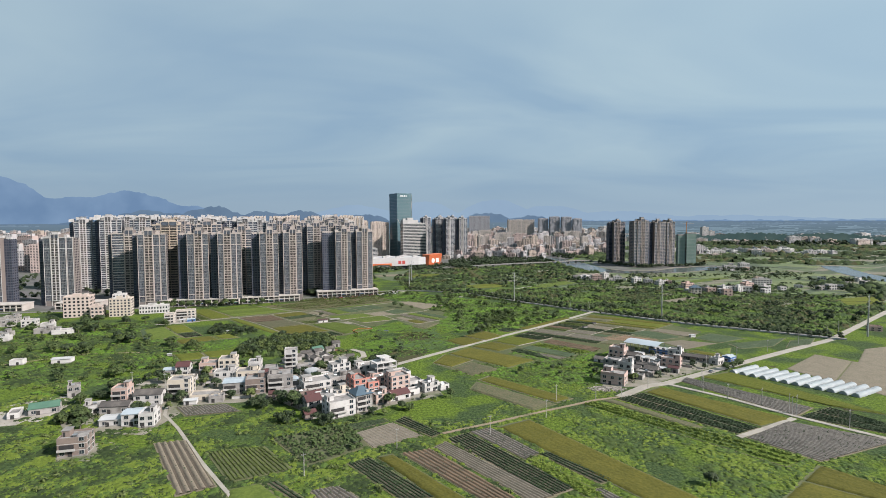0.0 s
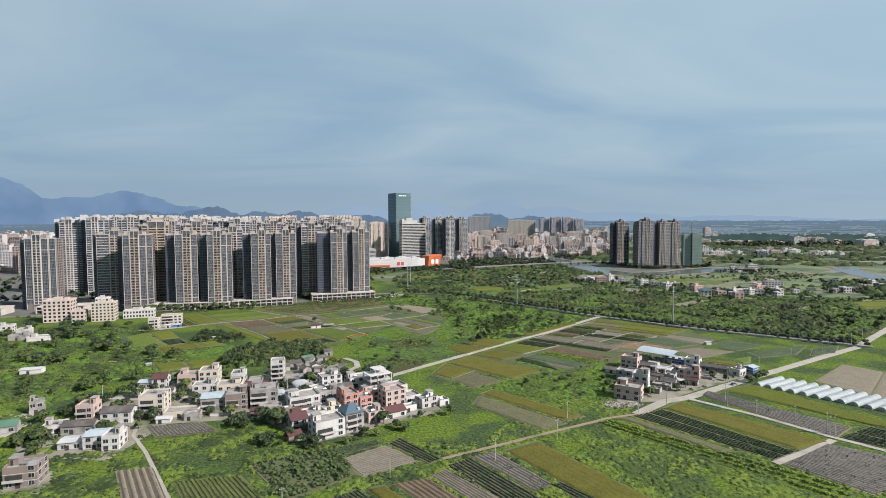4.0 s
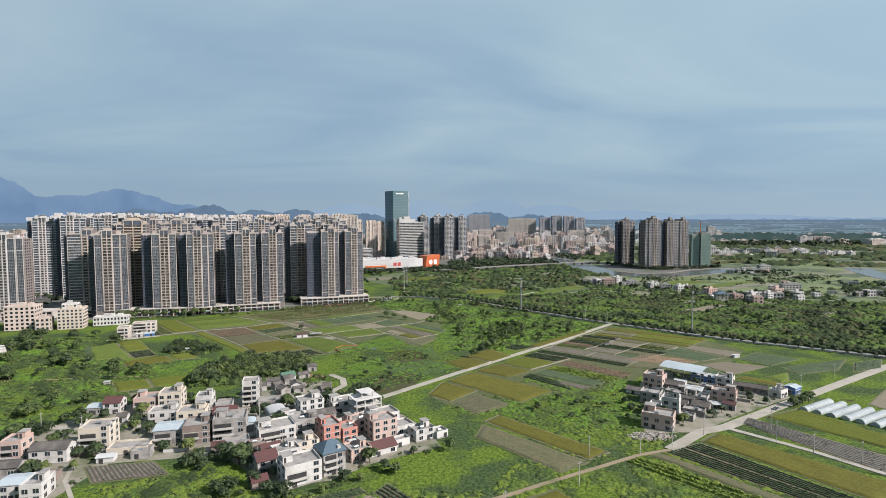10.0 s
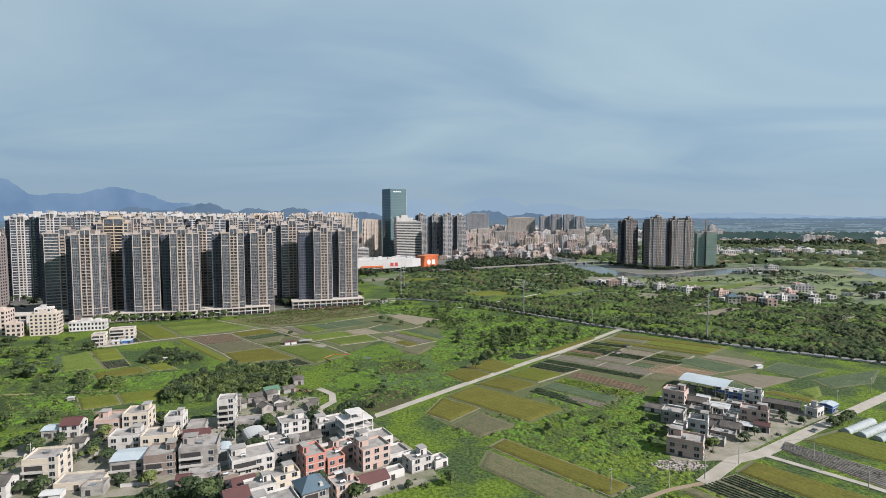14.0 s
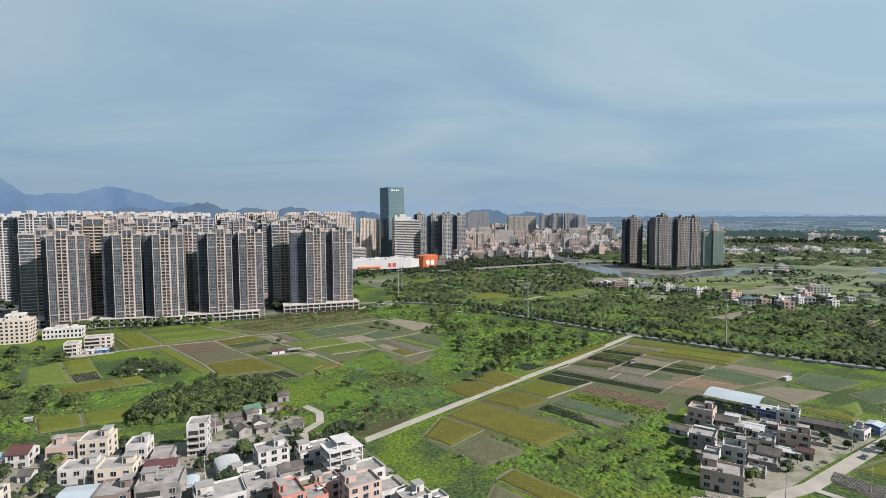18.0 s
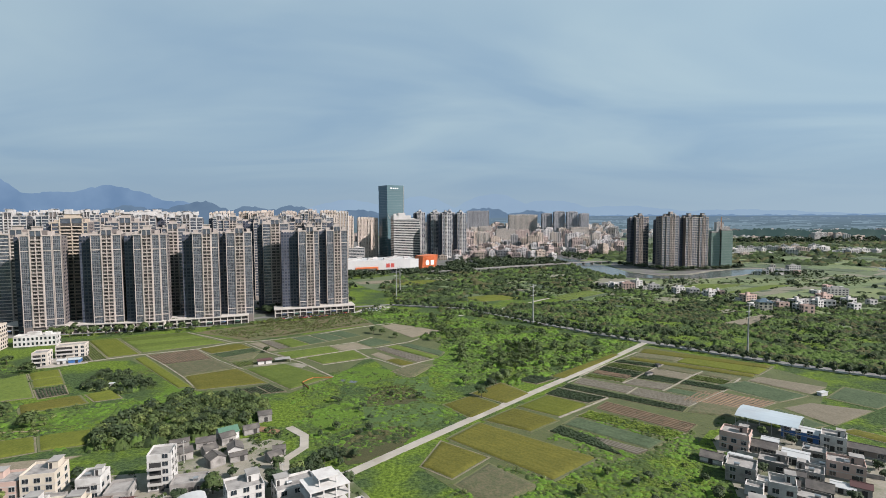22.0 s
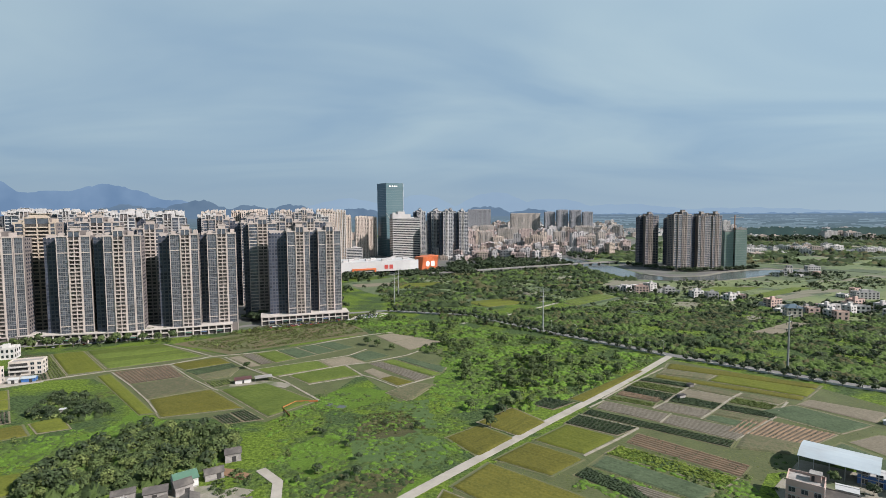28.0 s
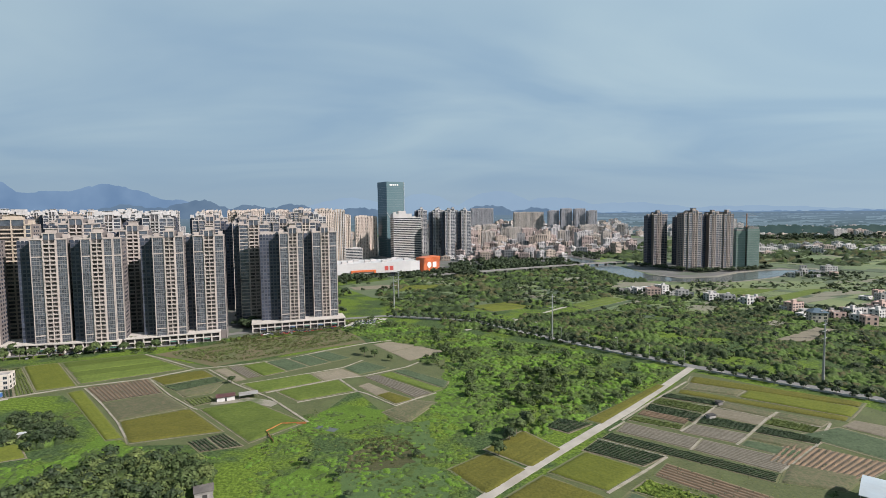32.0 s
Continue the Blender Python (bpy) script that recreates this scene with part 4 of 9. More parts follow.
for i in range(90):
    far_block(town.uniform(-1600, -250), town.uniform(1350, 2300), 20, town.uniform(24, 50), 18, town.uniform(18, 60), town.choice(WALLS))
for x, y, w, h, m in ((309, 2250, 112, 93, M_HAZY), (400, 2235, 38, 98, M_HAZY2), (446, 2225, 40, 105, M_HAZY2), (493, 2215, 40, 104, M_HAZY2), (536, 2205, 34, 97, M_HAZY2), (145, 2430, 92, 110, M_HAZY2), (450, 1930, 58, 52, M_HAZY), (130, 1850, 40, 58, M_HAZY), (200, 1900, 60, 48, M_HAZY), (110, 1640, 34, 46, M_PINKISH)):
    block(x, y, 5, w, 20, h, m, "long high apartment slab at the back of the town", bay=4.0, glass=M_HAZEGLASS, ribs=M_HAZERIB_G if m is M_HAZY2 else M_HAZERIB)
for i in range(150):
    k = town.random()
    x, y = ((town.uniform(640, 1050), town.uniform(1400, 1620)), (town.uniform(1000, 2000), town.uniform(1900, 2350)), (town.uniform(600, 1500), town.uniform(2100, 2450)))[0 if k < 0.45 else 1 if k < 0.7 else 2]
    far_block(x, y, town.uniform(-30, 30), town.uniform(12, 34), town.uniform(9, 14), town.choice((5, 7, 9, 12)), town.choice((M_WHITE, M_WHITE, M_PALE, M_PINKISH)))
for i in range(150):
    a, r = radians(town.uniform(12, 44)), town.uniform(2350, 3300)
    far_block(r * math.sin(a), r * math.cos(a), town.uniform(-30, 30), town.uniform(16, 60), 14, town.uniform(9, 26) + rise(0, r), town.choice((M_WHITE, M_PALE, M_PALE, M_PINKISH)))
for x, y, w, h in ((690, 1460, 20, 26), (1290, 1990, 46, 30), (1580, 2050, 90, 26), (1120, 2330, 30, 60), (1160, 2350, 24, 42)):
    far_block(x, y, 5, w, 18, h, M_PALE)
for i in range(260):
    y = town.uniform(980, 2350)
    far_block(town.uniform(-0.86, -0.64) * y, y, town.uniform(-15, 30), town.uniform(18, 44), town.uniform(12, 18), town.choice((9, 14, 20, 30, 46, 62)) * town.uniform(0.8, 1.1), town.choice(WALLS))
for wb, gb, wall in list(FAR.values()):
    t = thing("far_town", Matrix(), "far town buildings in pale render", "town", kind="stuff", data=wb.mesh("far_town", wall))
    part("window", gb.mesh("far_window", M_GLASS), t, kind="stuff")

# patchwork of far fields on the plain
rf = random.Random(57)
PATCH = {}
BEND = [(240, 1290), (258, 1150), (282, 1052), (330, 1008), (400, 984), (455, 990), (505, 1030), (548, 1066), (610, 1080), (755, 1030), (725, 955), (705, 880), (700, 790)]
for i in range(1100):
    y = 650 + 1800 * rf.random() ** 1.5
    x = rf.uniform(-0.05, 0.85) * y
    if y < 1420 and x < 0.2 * y or (290 < x < 600 and 955 < y < 1260) or x < 0.36 * y and y > 1300 or (y < 760 and x < 330):
        continue
    if min(math.hypot(x - bx, y - by) for bx, by in BEND) < 44:
        continue
    w, l, a = rf.uniform(18, 60), rf.uniform(50, 150), radians(rf.choice((28, -55, 35)) + rf.uniform(-6, 6))
    c, q = math.cos(a), math.sin(a)
    pts = [(x + u * c - v * q, y + u * q + v * c) for u, v in ((-l / 2, -w / 2), (l / 2, -w / 2), (l / 2, w / 2), (-l / 2, w / 2))]
    PATCH.setdefault(rf.choice((0, 1, 2, 3)), Build()).prism(pts, -0.2, 0.075 + 0.0004 * i)
for i in range(150):
    x, y = rf.choice(((rf.uniform(280, 560), rf.uniform(825, 950)), (rf.uniform(480, 1000), rf.uniform(700, 1250)), (rf.uniform(-60, 230), rf.uniform(860, 1010))))
    if 640 < x < 790 or min(math.hypot(x - bx, y - by) for bx, by in BEND) < 44:
        continue
    w, l, a = rf.uniform(9, 26), rf.uniform(30, 80), radians(rf.choice((14, 28, -55, 35)) + rf.uniform(-6, 6))
    c, q = math.cos(a), math.sin(a)
    pts = [(x + u * c - v * q, y + u * q + v * c) for u, v in ((-l / 2, -w / 2), (l / 2, -w / 2), (l / 2, w / 2), (-l / 2, w / 2))]
    PATCH.setdefault(rf.choice((0, 0, 1, 2, 3, 3)), Build()).prism(pts, -0.2, 0.52 + 0.0006 * i)
# crop colours greyed and blued: haze is put into them
for k, (a, b2) in enumerate((((0.120, 0.165, 0.062), (0.085, 0.125, 0.050)), ((0.062, 0.094, 0.043), (0.045, 0.068, 0.034)), ((0.20, 0.185, 0.135), (0.14, 0.14, 0.095)), ((0.160, 0.195, 0.075), (0.110, 0.145, 0.056)))):
    if k in PATCH:
        thing("far_fields", Matrix(), "patchwork of far green and tan fields", "fields", kind="stuff", data=PATCH[k].mesh("far_fields", surf("hazed_far_crop", a, b2, 0.03, 0.95, 0.3, fine=14)))

# pale town specks and dark tree lines near the horizon, glowing with painted haze
hz = random.Random(63)
for nm, col, count, lab in (("backdrop_town", (0.21, 0.25, 0.29), 520, "pale specks of far towns, haze painted in"), ("backdrop_trees", (0.085, 0.13, 0.135), 520, "dark tree lines far across the plain, haze painted in")):
    b = Build()
    for i in range(count):
        a, r = radians(hz.uniform(4, 46) if hz.random() < 0.8 else hz.uniform(-46, 4)), 2500 + 1700 * hz.random() ** 1.3
        x, y = r * math.sin(a), 150 + r * math.cos(a)
        z = rise(x, y)
        w, h = (hz.uniform(5, 16), hz.uniform(2, 7)) if nm == "backdrop_town" else (hz.uniform(60, 260), hz.uniform(2, 6))
        b.box(x - w / 2, x + w / 2, y - 8, y + 8, z - 4, z + 6 + h)
    thing(nm, Matrix(), lab, "distance", kind="structure", data=b.mesh(nm, haze_glow_mat(nm, tuple(c * 0.85 for c in col), tuple(c * 1.1 for c in col), 0.01, ((0.20, 0.28, 0.355), 2300, 4400))))

# ---- fields ----
M_SOIL = surf("field_soil", (0.125, 0.10, 0.07), (0.07, 0.058, 0.042), 0.2, 0.95, 0.4, fine=8)
M_SOIL_G = surf("weedy_soil", (0.080, 0.100, 0.037), (0.106, 0.110, 0.056), 0.15, 0.95, 0.4, fine=8)
M_SOIL_P = surf("pale_dry_soil", (0.22, 0.19, 0.14), (0.16, 0.14, 0.10), 0.2, 0.95, 0.3, fine=8)
M_BANK = surf("field_bank", (0.23, 0.195, 0.14), (0.12, 0.12, 0.055), 0.2, 0.95, 0.3, fine=8)
M_BANK_G = surf("grassy_bank", (0.09, 0.115, 0.035), (0.15, 0.14, 0.07), 0.2, 0.95, 0.3, fine=8)
CROP = {
    "rice": (surf("rice", (0.150, 0.168, 0.028), (0.084, 0.103, 0.020), 0.12, 0.9, 0.8, fine=8, gr=0.7, spec=0.1, obj=0.12), M_SOIL_G, "flat yellow-green rice field"),
    "ripe": (surf("ripe_rice", (0.144, 0.136, 0.028), (0.073, 0.077, 0.018), 0.12, 0.9, 0.8, fine=8, gr=0.7, spec=0.1, obj=0.12), M_SOIL_G, "ripening olive-yellow rice field"),
    "greenrice": (surf("green_rice", (0.128, 0.168, 0.037), (0.068, 0.100, 0.023), 0.08, 0.9, 0.8, fine=8, gr=0.7, spec=0.1, obj=0.22), M_SOIL_G, "level green rice plot"),
    "bluegreen": (surf("blue_green_crop", (0.107, 0.142, 0.082), (0.043, 0.067, 0.036), 0.1, 0.9, 0.6, fine=8, gr=0.7, spec=0.1), M_SOIL_G, "blue-green vegetable plot in rows"),
    "leafy": (surf("dark_leaf_crop", (0.032, 0.053, 0.027), (0.066, 0.096, 0.043), 0.15, 0.85, 0.3, fine=8, spec=0.2), M_SOIL, "dark leafy vegetable plot in rows"),
    "bright": (surf("bright_crop", (0.133, 0.167, 0.043), (0.069, 0.096, 0.025), 0.12, 0.85, 0.3, fine=8, spec=0.2), M_SOIL_G, "bright green vegetable plot"),
    "orchard": (surf("orchard_leaf", (0.048, 0.081, 0.027), (0.080, 0.115, 0.037), 0.15, 0.85, 0.3, fine=8, spec=0.2), M_SOIL_G, "dark green shrub orchard in rows"),
    "brown": (surf("dry_bed", (0.21, 0.14, 0.085), (0.12, 0.088, 0.055), 0.15, 0.95, 0.4, fine=8), M_SOIL, "brown field of dry planted beds"),
    "fallow": (surf("stubble", (0.232, 0.198, 0.146), (0.129, 0.116, 0.073), 0.15, 0.95, 0.5, fine=7, gr=0.7, obj=0.15), M_SOIL_P, "tan fallow field with stubble"),
    "pale": (surf("pale_bed", (0.215, 0.189, 0.150), (0.112, 0.105, 0.077), 0.2, 0.9, 0.3, fine=6, gr=0.7), M_SOIL, "pale dry field of narrow beds"),
    "bushy": (surf("overgrown_row", (0.200, 0.262, 0.044), (0.110, 0.160, 0.030), 0.15, 0.85, 0.3, fine=8, spec=0.2), M_GRASS, "overgrown bright green rows with weeds between"),
    "beds": (surf("dry_pale_bed", (0.258, 0.219, 0.163), (0.172, 0.142, 0.103), 0.3, 0.95, 0.4, fine=5, gr=0.6), M_SOIL, "pale dry raised beds with dark gaps"),
    "lush": (surf("lush_weeds", (0.190, 0.250, 0.044), (0.100, 0.145, 0.028), 0.06, 0.9, 0, fine=6, island=0.3, spec=0.15), M_GRASS, "overgrown plot of lush bright green weeds"),
    "weedy": (surf("weedy_crop", (0.050, 0.070, 0.022), (0.150, 0.125, 0.072), 0.25, 0.95, 0.5, fine=4, gr=0.7, obj=0.2), M_SOIL_G, "weedy plot of mixed green and brown growth"),
    "mulch": (surf("mulch_film", (0.20, 0.18, 0.155), (0.12, 0.11, 0.095), 0.3, 0.7, 0.2, fine=8), M_SOIL, "field of beds under grey plastic film"),
}
PLANT = leaf_cloud(4, 9, [(0, 0, 0.25, 0.42)], 0.26, 0.8, 0.7)
SHRUB = leaf_cloud(5, 16, [(0, 0, 0.7, 0.75)], 0.42)
field_no = 0
PLOTS = [BEND_RIVER]
split = random.Random(3)


M_FARM = surf("farm_ground", (0.046, 0.068, 0.018), (0.105, 0.112, 0.040), 0.12, 0.95, 0.4, fine=7, gr=0.7, dirt=(0.090, 0.119, 0.037), dirt_scale=0.06, dirt_amt=0.7)
FARMS = ([(-262, 520), (-302, 578), (-221, 614), (-153, 576), (-88, 624), (-59, 638), (-24, 639), (-3, 595), (-3, 546), (-4, 518), (-25, 481), (-54, 532), (-68, 485), (-88, 456), (-118, 461), (-141, 460), (-191, 504), (-218, 526)],
                          [(151, 560), (211, 500), (225, 470), (180, 415), (120, 402), (69, 413), (46, 437), (71, 468), (112, 515)],
                          [(3, 395), (39, 435), (76, 436), (126, 407), (108, 386), (82, 375), (61, 368), (40, 357), (12, 339), (-8, 364)])
for n, poly in enumerate(FARMS):
    thing("farmland", Matrix(), "worked farm ground of grass and bare earth", "farmland", kind="structure", data=Build().prism(poly, -0.3, 0.05 + 0.006 * n).mesh("farmland", M_FARM))

M_MARSH = meadow("marsh_grass", lush=True)
thing("wet_meadow", Matrix(), "lush bright green wet meadow with brown patches", "meadow", kind="structure", data=Build().prism([(-245, 516), (-218, 529), (-152, 460), (-112, 453), (-88, 453), (-68, 482), (-61, 523), (-46, 522), (-28, 503), (-15, 481), (-3, 452), (12, 457), (21, 437), (0, 416), (-60, 416), (-91, 417), (-162, 418)], -0.3, 0.046).mesh("wet_meadow", M_MARSH))
corner = [(-4, 569), (17, 587), (40, 571), (46, 520), (27, 475), (21, 466), (-3, 452)]
thing("wet_meadow", Matrix(), "lush bright green meadow corner beside the farm road", "meadow", kind="structure", data=Build().prism(corner, -0.3, 0.042).mesh("wet_meadow", M_MARSH))
M_WASTE = surf("waste_earth", (0.135, 0.10, 0.055), (0.075, 0.09, 0.03), 0.06, 0.95, 0.4, fine=10, dirt=(0.075, 0.115, 0.026), dirt_scale=0.05, dirt_amt=0.9)
thing("waste_ground", Matrix(), "brown waste ground with weeds before the avenue", "waste ground", kind="structure", data=Build().prism([(-214, 612), (-172, 648), (-129, 668), (-92, 690), (-72, 660), (-64, 642), (-92, 628), (-141, 592), (-156, 580), (-186, 598)], -0.3, 0.072).mesh("waste_ground", M_WASTE))


M_TEAL = surf("blue_green_marsh_grass", (0.098, 0.150, 0.054), (0.052, 0.092, 0.036), 0.35, 0.95, 0.5, fine=4, gr=0.5, spec=0.1)
M_LIME = surf("lime_green_grass", (0.122, 0.205, 0.032), (0.056, 0.104, 0.016), 0.4, 0.95, 0.8, fine=2.5, gr=0.85, spec=0.1, dirt=(0.040, 0.062, 0.016), dirt_scale=0.09, dirt_amt=0.5)
M_REED = surf("brown_green_reed", (0.092, 0.088, 0.042), (0.046, 0.056, 0.028), 0.3, 0.95, 0.6, fine=4, gr=0.6, spec=0.1)


def meadow_zone(poly, material, label, z, seed):
    """A patch of one kind of grass with a ragged outline."""
    r = random.Random(seed)
    out = []
    for (x0, y0), (x1, y1) in zip(poly, poly[1:] + poly[:1]):
        n = max(3, int(math.hypot(x1 - x0, y1 - y0) / 3))
        for k in range(n):
            w = 1.6 if k else 0.6
            out.append((x0 + (x1 - x0) * k / n + r.uniform(-w, w), y0 + (y1 - y0) * k / n + r.uniform(-w, w)))
    thing("meadow_patch", Matrix(), label, "meadow", kind="structure", data=Build().prism(out, -0.3, z).mesh("meadow_patch", material))


for k, (mt, lab, poly) in enumerate((
        (M_TEAL, "smooth blue-green marsh grass", [(-45, 437), (-31, 444), (-15, 448), (1, 427), (-4, 411), (-25, 405), (-37, 411)]),
        (M_TEAL, "smooth blue-green marsh grass", [(-31, 481), (-10, 487), (-6, 448), (-15, 450), (-29, 458)]),
        (M_LIME, "bright lime green grass in the wet meadow", [(-69, 428), (-59, 439), (-44, 438), (-39, 409), (-49, 402), (-59, 402)]),
        (M_LIME, "bright lime green grass in the wet meadow", [(-73, 488), (-57, 508), (-33, 500), (-35, 481), (-52, 472), (-66, 472)]),
        (M_LIME, "bright lime green grass in the meadow corner", [(-3, 563), (24, 576), (46, 566), (45, 506), (33, 480), (5, 474), (-10, 507)]),
        (M_LIME, "bright lime green grass along the farm road", [(-36, 372), (-23, 386), (-8, 402), (-5, 397), (-22, 377), (-33, 366)]),
        (M_LIME, "bright lime green grass beside the grove", [(-161, 473), (-134, 452), (-138, 446), (-163, 427), (-177, 411), (-194, 407), (-213, 417), (-189, 430), (-170, 440), (-160, 450)]),
        (M_REED, "brown-green reeds in the wet meadow", [(-42, 443), (-30, 463), (-18, 458), (-14, 443), (-27, 437), (-40, 435)]),
        (M_REED, "dark reeds round a shallow pool", [(-49, 388), (-37, 397), (-23, 401), (-14, 398), (-22, 382), (-36, 370), (-44, 373)]))):
    meadow_zone(poly, mt, lab, 0.055 + 0.006 * k, 500 + k)


def field(kind, a, b, c, d, one=False):
    """A plot with its rows along a to b; broad ones are worked in several strips."""
    PLOTS.append([a, b, c, d])
    wide = (math.dist(a, d) + math.dist(b, c)) / 2
    n = 1
    if kind in ("greenrice", "leafy") and wide > 17:
        n = min(4, round(wide / 10))
    elif kind in ("rice", "ripe", "fallow", "brown") and wide > 34:
        n = 2
    n = 1 if one else n
    for k in range(n):
        lerp = [tuple(p + (q - p) * u for p, q in zip(e0, e1)) for e0, e1, u in ((a, d, k / n), (b, c, k / n), (b, c, (k + 1) / n), (a, d, (k + 1) / n))]
        other = {"greenrice": ("greenrice", "greenrice", "greenrice", "bluegreen"), "leafy": ("leafy", "leafy", "bright")}.get(kind, (kind,))
        plot(split.choice(other) if n > 1 else kind, *lerp)


def plot(kind, a, b, c, d):
    """One strip: bank, soil, and the crop on it."""
    global field_no
    field_no += 1
    rnd = np.random.RandomState(field_no)
    crop, soil, label = CROP[kind]
    A, B, C, D = (np.array(p) for p in (a, b, c, d))
    lu, lv = (np.linalg.norm(B - A) + np.linalg.norm(C - D)) / 2, (np.linalg.norm(D - A) + np.linalg.norm(C - B)) / 2
    iu, iv = min(0.25, 0.5 / lu), min(0.25, 0.5 / lv)

    def at(u, v):
        u, v = (iu + (1 - 2 * iu) * np.asarray(u))[..., None], (iv + (1 - 2 * iv) * np.asarray(v))[..., None]
        return (A * (1 - u) + B * u) * (1 - v) + (D * (1 - u) + C * u) * v

    z0 = 0.17 + 0.004 * (field_no % 23)
    t = thing("crop_field", Matrix(), label, "field", "crop fields")
    cen = (A + B + C + D) / 4
    rim = [tuple(p + (p - cen) / np.linalg.norm(p - cen) * (0.3 if cen[1] > 440 else 0.4)) for p in (A, B, C, D)]
    part("bank", Build().prism(rim, -0.3, 0.085 + 0.0005 * (field_no % 150)).mesh("bank", M_BANK if (cen[1] > 440) != (field_no % 4 == 0) else M_BANK_G), t, "trodden field bank")
    edge = at(np.array([0, 1, 1, 0]), np.array([0, 0, 1, 1]))
    part("soil", Build().prism([tuple(p) for p in edge], -0.3, z0).mesh("soil", soil), t)
    if kind in ("rice", "ripe", "greenrice", "fallow", "bluegreen", "weedy"):
        top = {"fallow": 0.12, "weedy": 0.4, "bluegreen": 0.35}.get(kind, 0.5)
        nu, nv = max(3, int(lu / 1.5)), max(3, int(lv / 0.8))
        u, v = np.meshgrid(np.linspace(0.012, 0.988, nu + 1), np.linspace(0.012, 0.988, nv + 1), indexing="ij")
        rim = (np.minimum(np.minimum(u, 1 - u), np.minimum(v, 1 - v)) > 0.013)
        xy = at(u, v) + (rnd.rand(nu + 1, nv + 1, 2) - 0.5) * 0.36
        z = z0 + np.where(rim, top * (0.75 + 0.28 * rnd.rand(nu + 1, nv + 1) + 0.34 * rnd.rand(nv + 1)[None, :]), 0.0)
        if kind == "bluegreen":
            z = z - np.where((np.arange(nv + 1) % 2 == 0)[None, :], 0.25, 0)
        co = np.concatenate((xy, z[..., None]), -1).reshape(-1, 3)
        i, j = np.meshgrid(np.arange(nu), np.arange(nv), indexing="ij")
        k = (i * (nv + 1) + j).ravel()
        f = np.stack((k, k + nv + 1, k + nv + 2, k + 1), 1)
        part("crop", big_mesh("crop", co, f, crop), t, kind="stuff")
    elif kind == "lush":
        n = int(lu * lv * 1.3)
        wave = np.sin(rnd.rand(n) * 40)
        p = at(rnd.rand(n), rnd.rand(n))
        xyz = np.concatenate((p, np.full((n, 1), z0 - 0.1)), 1)
        part("crop", spread("crop", *PLANT, xyz, rnd.rand(n) * 6.3, 0.6 + 0.7 * rnd.rand(n) + 0.15 * wave, crop), t, kind="stuff")
    elif kind in ("leafy", "bright", "bushy", "orchard"):
        base, gap, step = {"leafy": (PLANT, 1.6, 0.9), "bright": (PLANT, 1.7, 0.8), "bushy": (SHRUB, 3.4, 0.9), "orchard": (SHRUB, 3.0, 2.0)}[kind]
        nv, nu = max(2, int(lv / gap)), max(2, int(lu / step))
        u, v = np.meshgrid((np.arange(nu) + 0.5) / nu, (np.arange(nv) + 0.5) / nv, indexing="ij")
        keep = rnd.rand(nu, nv) < (0.93 if kind != "orchard" else 0.85)
        p = at(u, v)[keep] + rnd.normal(size=(keep.sum(), 2)) * (0.14 if kind != "orchard" else 0.35)
        xyz = np.concatenate((p, np.full((len(p), 1), z0 - 0.1)), 1)
        if kind != "orchard":
            rows = Build()
            for r in range(nv):
                e = [at(uu, (r + 0.5 + s) / nv) for s in (-0.24, -0.12, 0.12, 0.24) for uu in (0.0, 1.0)]
                for k2, (h0, h1) in enumerate(((0, 0.3), (0.3, 0.3), (0.3, 0))):
                    rows.quad((*e[2 * k2], z0 + h0), (*e[2 * k2 + 1], z0 + h0), (*e[2 * k2 + 3], z0 + h1), (*e[2 * k2 + 2], z0 + h1))
            part("bed", rows.mesh("bed", crop), t, kind="stuff")
        size = {"orchard": 1.15, "bushy": 0.72}.get(kind, 1.0) * (0.75 + 0.6 * rnd.rand(len(p)))
        part("crop", spread("crop", *base, xyz, rnd.rand(len(p)) * 6.3, size, crop), t, kind="stuff")
    else:
        gap, high = {"brown": (2.0, 0.4), "beds": (2.4, 0.5), "pale": (1.6, 0.25), "mulch": (1.7, 0.3)}[kind]
        nv, nu = max(2, int(lv / gap)), max(2, int(lu / 2.2))
        co, f = [], []
        u = np.linspace(0, 1, nu + 1)
        for r in range(nv):
            c0 = (r + 0.5) / nv
            hw = 0.33 / nv
            prof = [at(u, np.full(nu + 1, c0 + s)) for s in (-hw, -hw * 0.55, hw * 0.55, hw)]
            zz = [np.full(nu + 1, z0 - 0.02), z0 + high * (0.7 + 0.5 * rnd.rand(nu + 1)), z0 + high * (0.7 + 0.5 * rnd.rand(nu + 1)), np.full(nu + 1, z0 - 0.02)]
            o = sum(len(q) for q in co)
            co += [np.concatenate((p, h[:, None]), 1) for p, h in zip(prof, zz)]
            i = np.arange(nu)
            for s in range(3):
                f.append(np.stack((o + s * (nu + 1) + i, o + s * (nu + 1) + i + 1, o + (s + 1) * (nu + 1) + i + 1, o + (s + 1) * (nu + 1) + i), 1)[:, ::-1])
        part("bed", big_mesh("bed", np.concatenate(co), np.concatenate(f), crop), t, kind="stuff")
        if kind != "pale":
            n = int(lu * lv / (5 if kind == "brown" else 3 if kind == "beds" else 6))
            p = at(rnd.rand(n), (rnd.randint(0, nv, n) + 0.5) / nv)
            xyz = np.concatenate((p, np.full((n, 1), z0 + 0.1)), 1)
            part("seedling", spread("seedling", *PLANT, xyz, rnd.rand(n) * 6.3, 0.35 + 0.45 * rnd.rand(n), CROP["leafy"][0]), t, kind="stuff")


field("fallow", (248.8, 295.3), (296.2, 352.5), (270.3, 390.5), (225.5, 352.8))
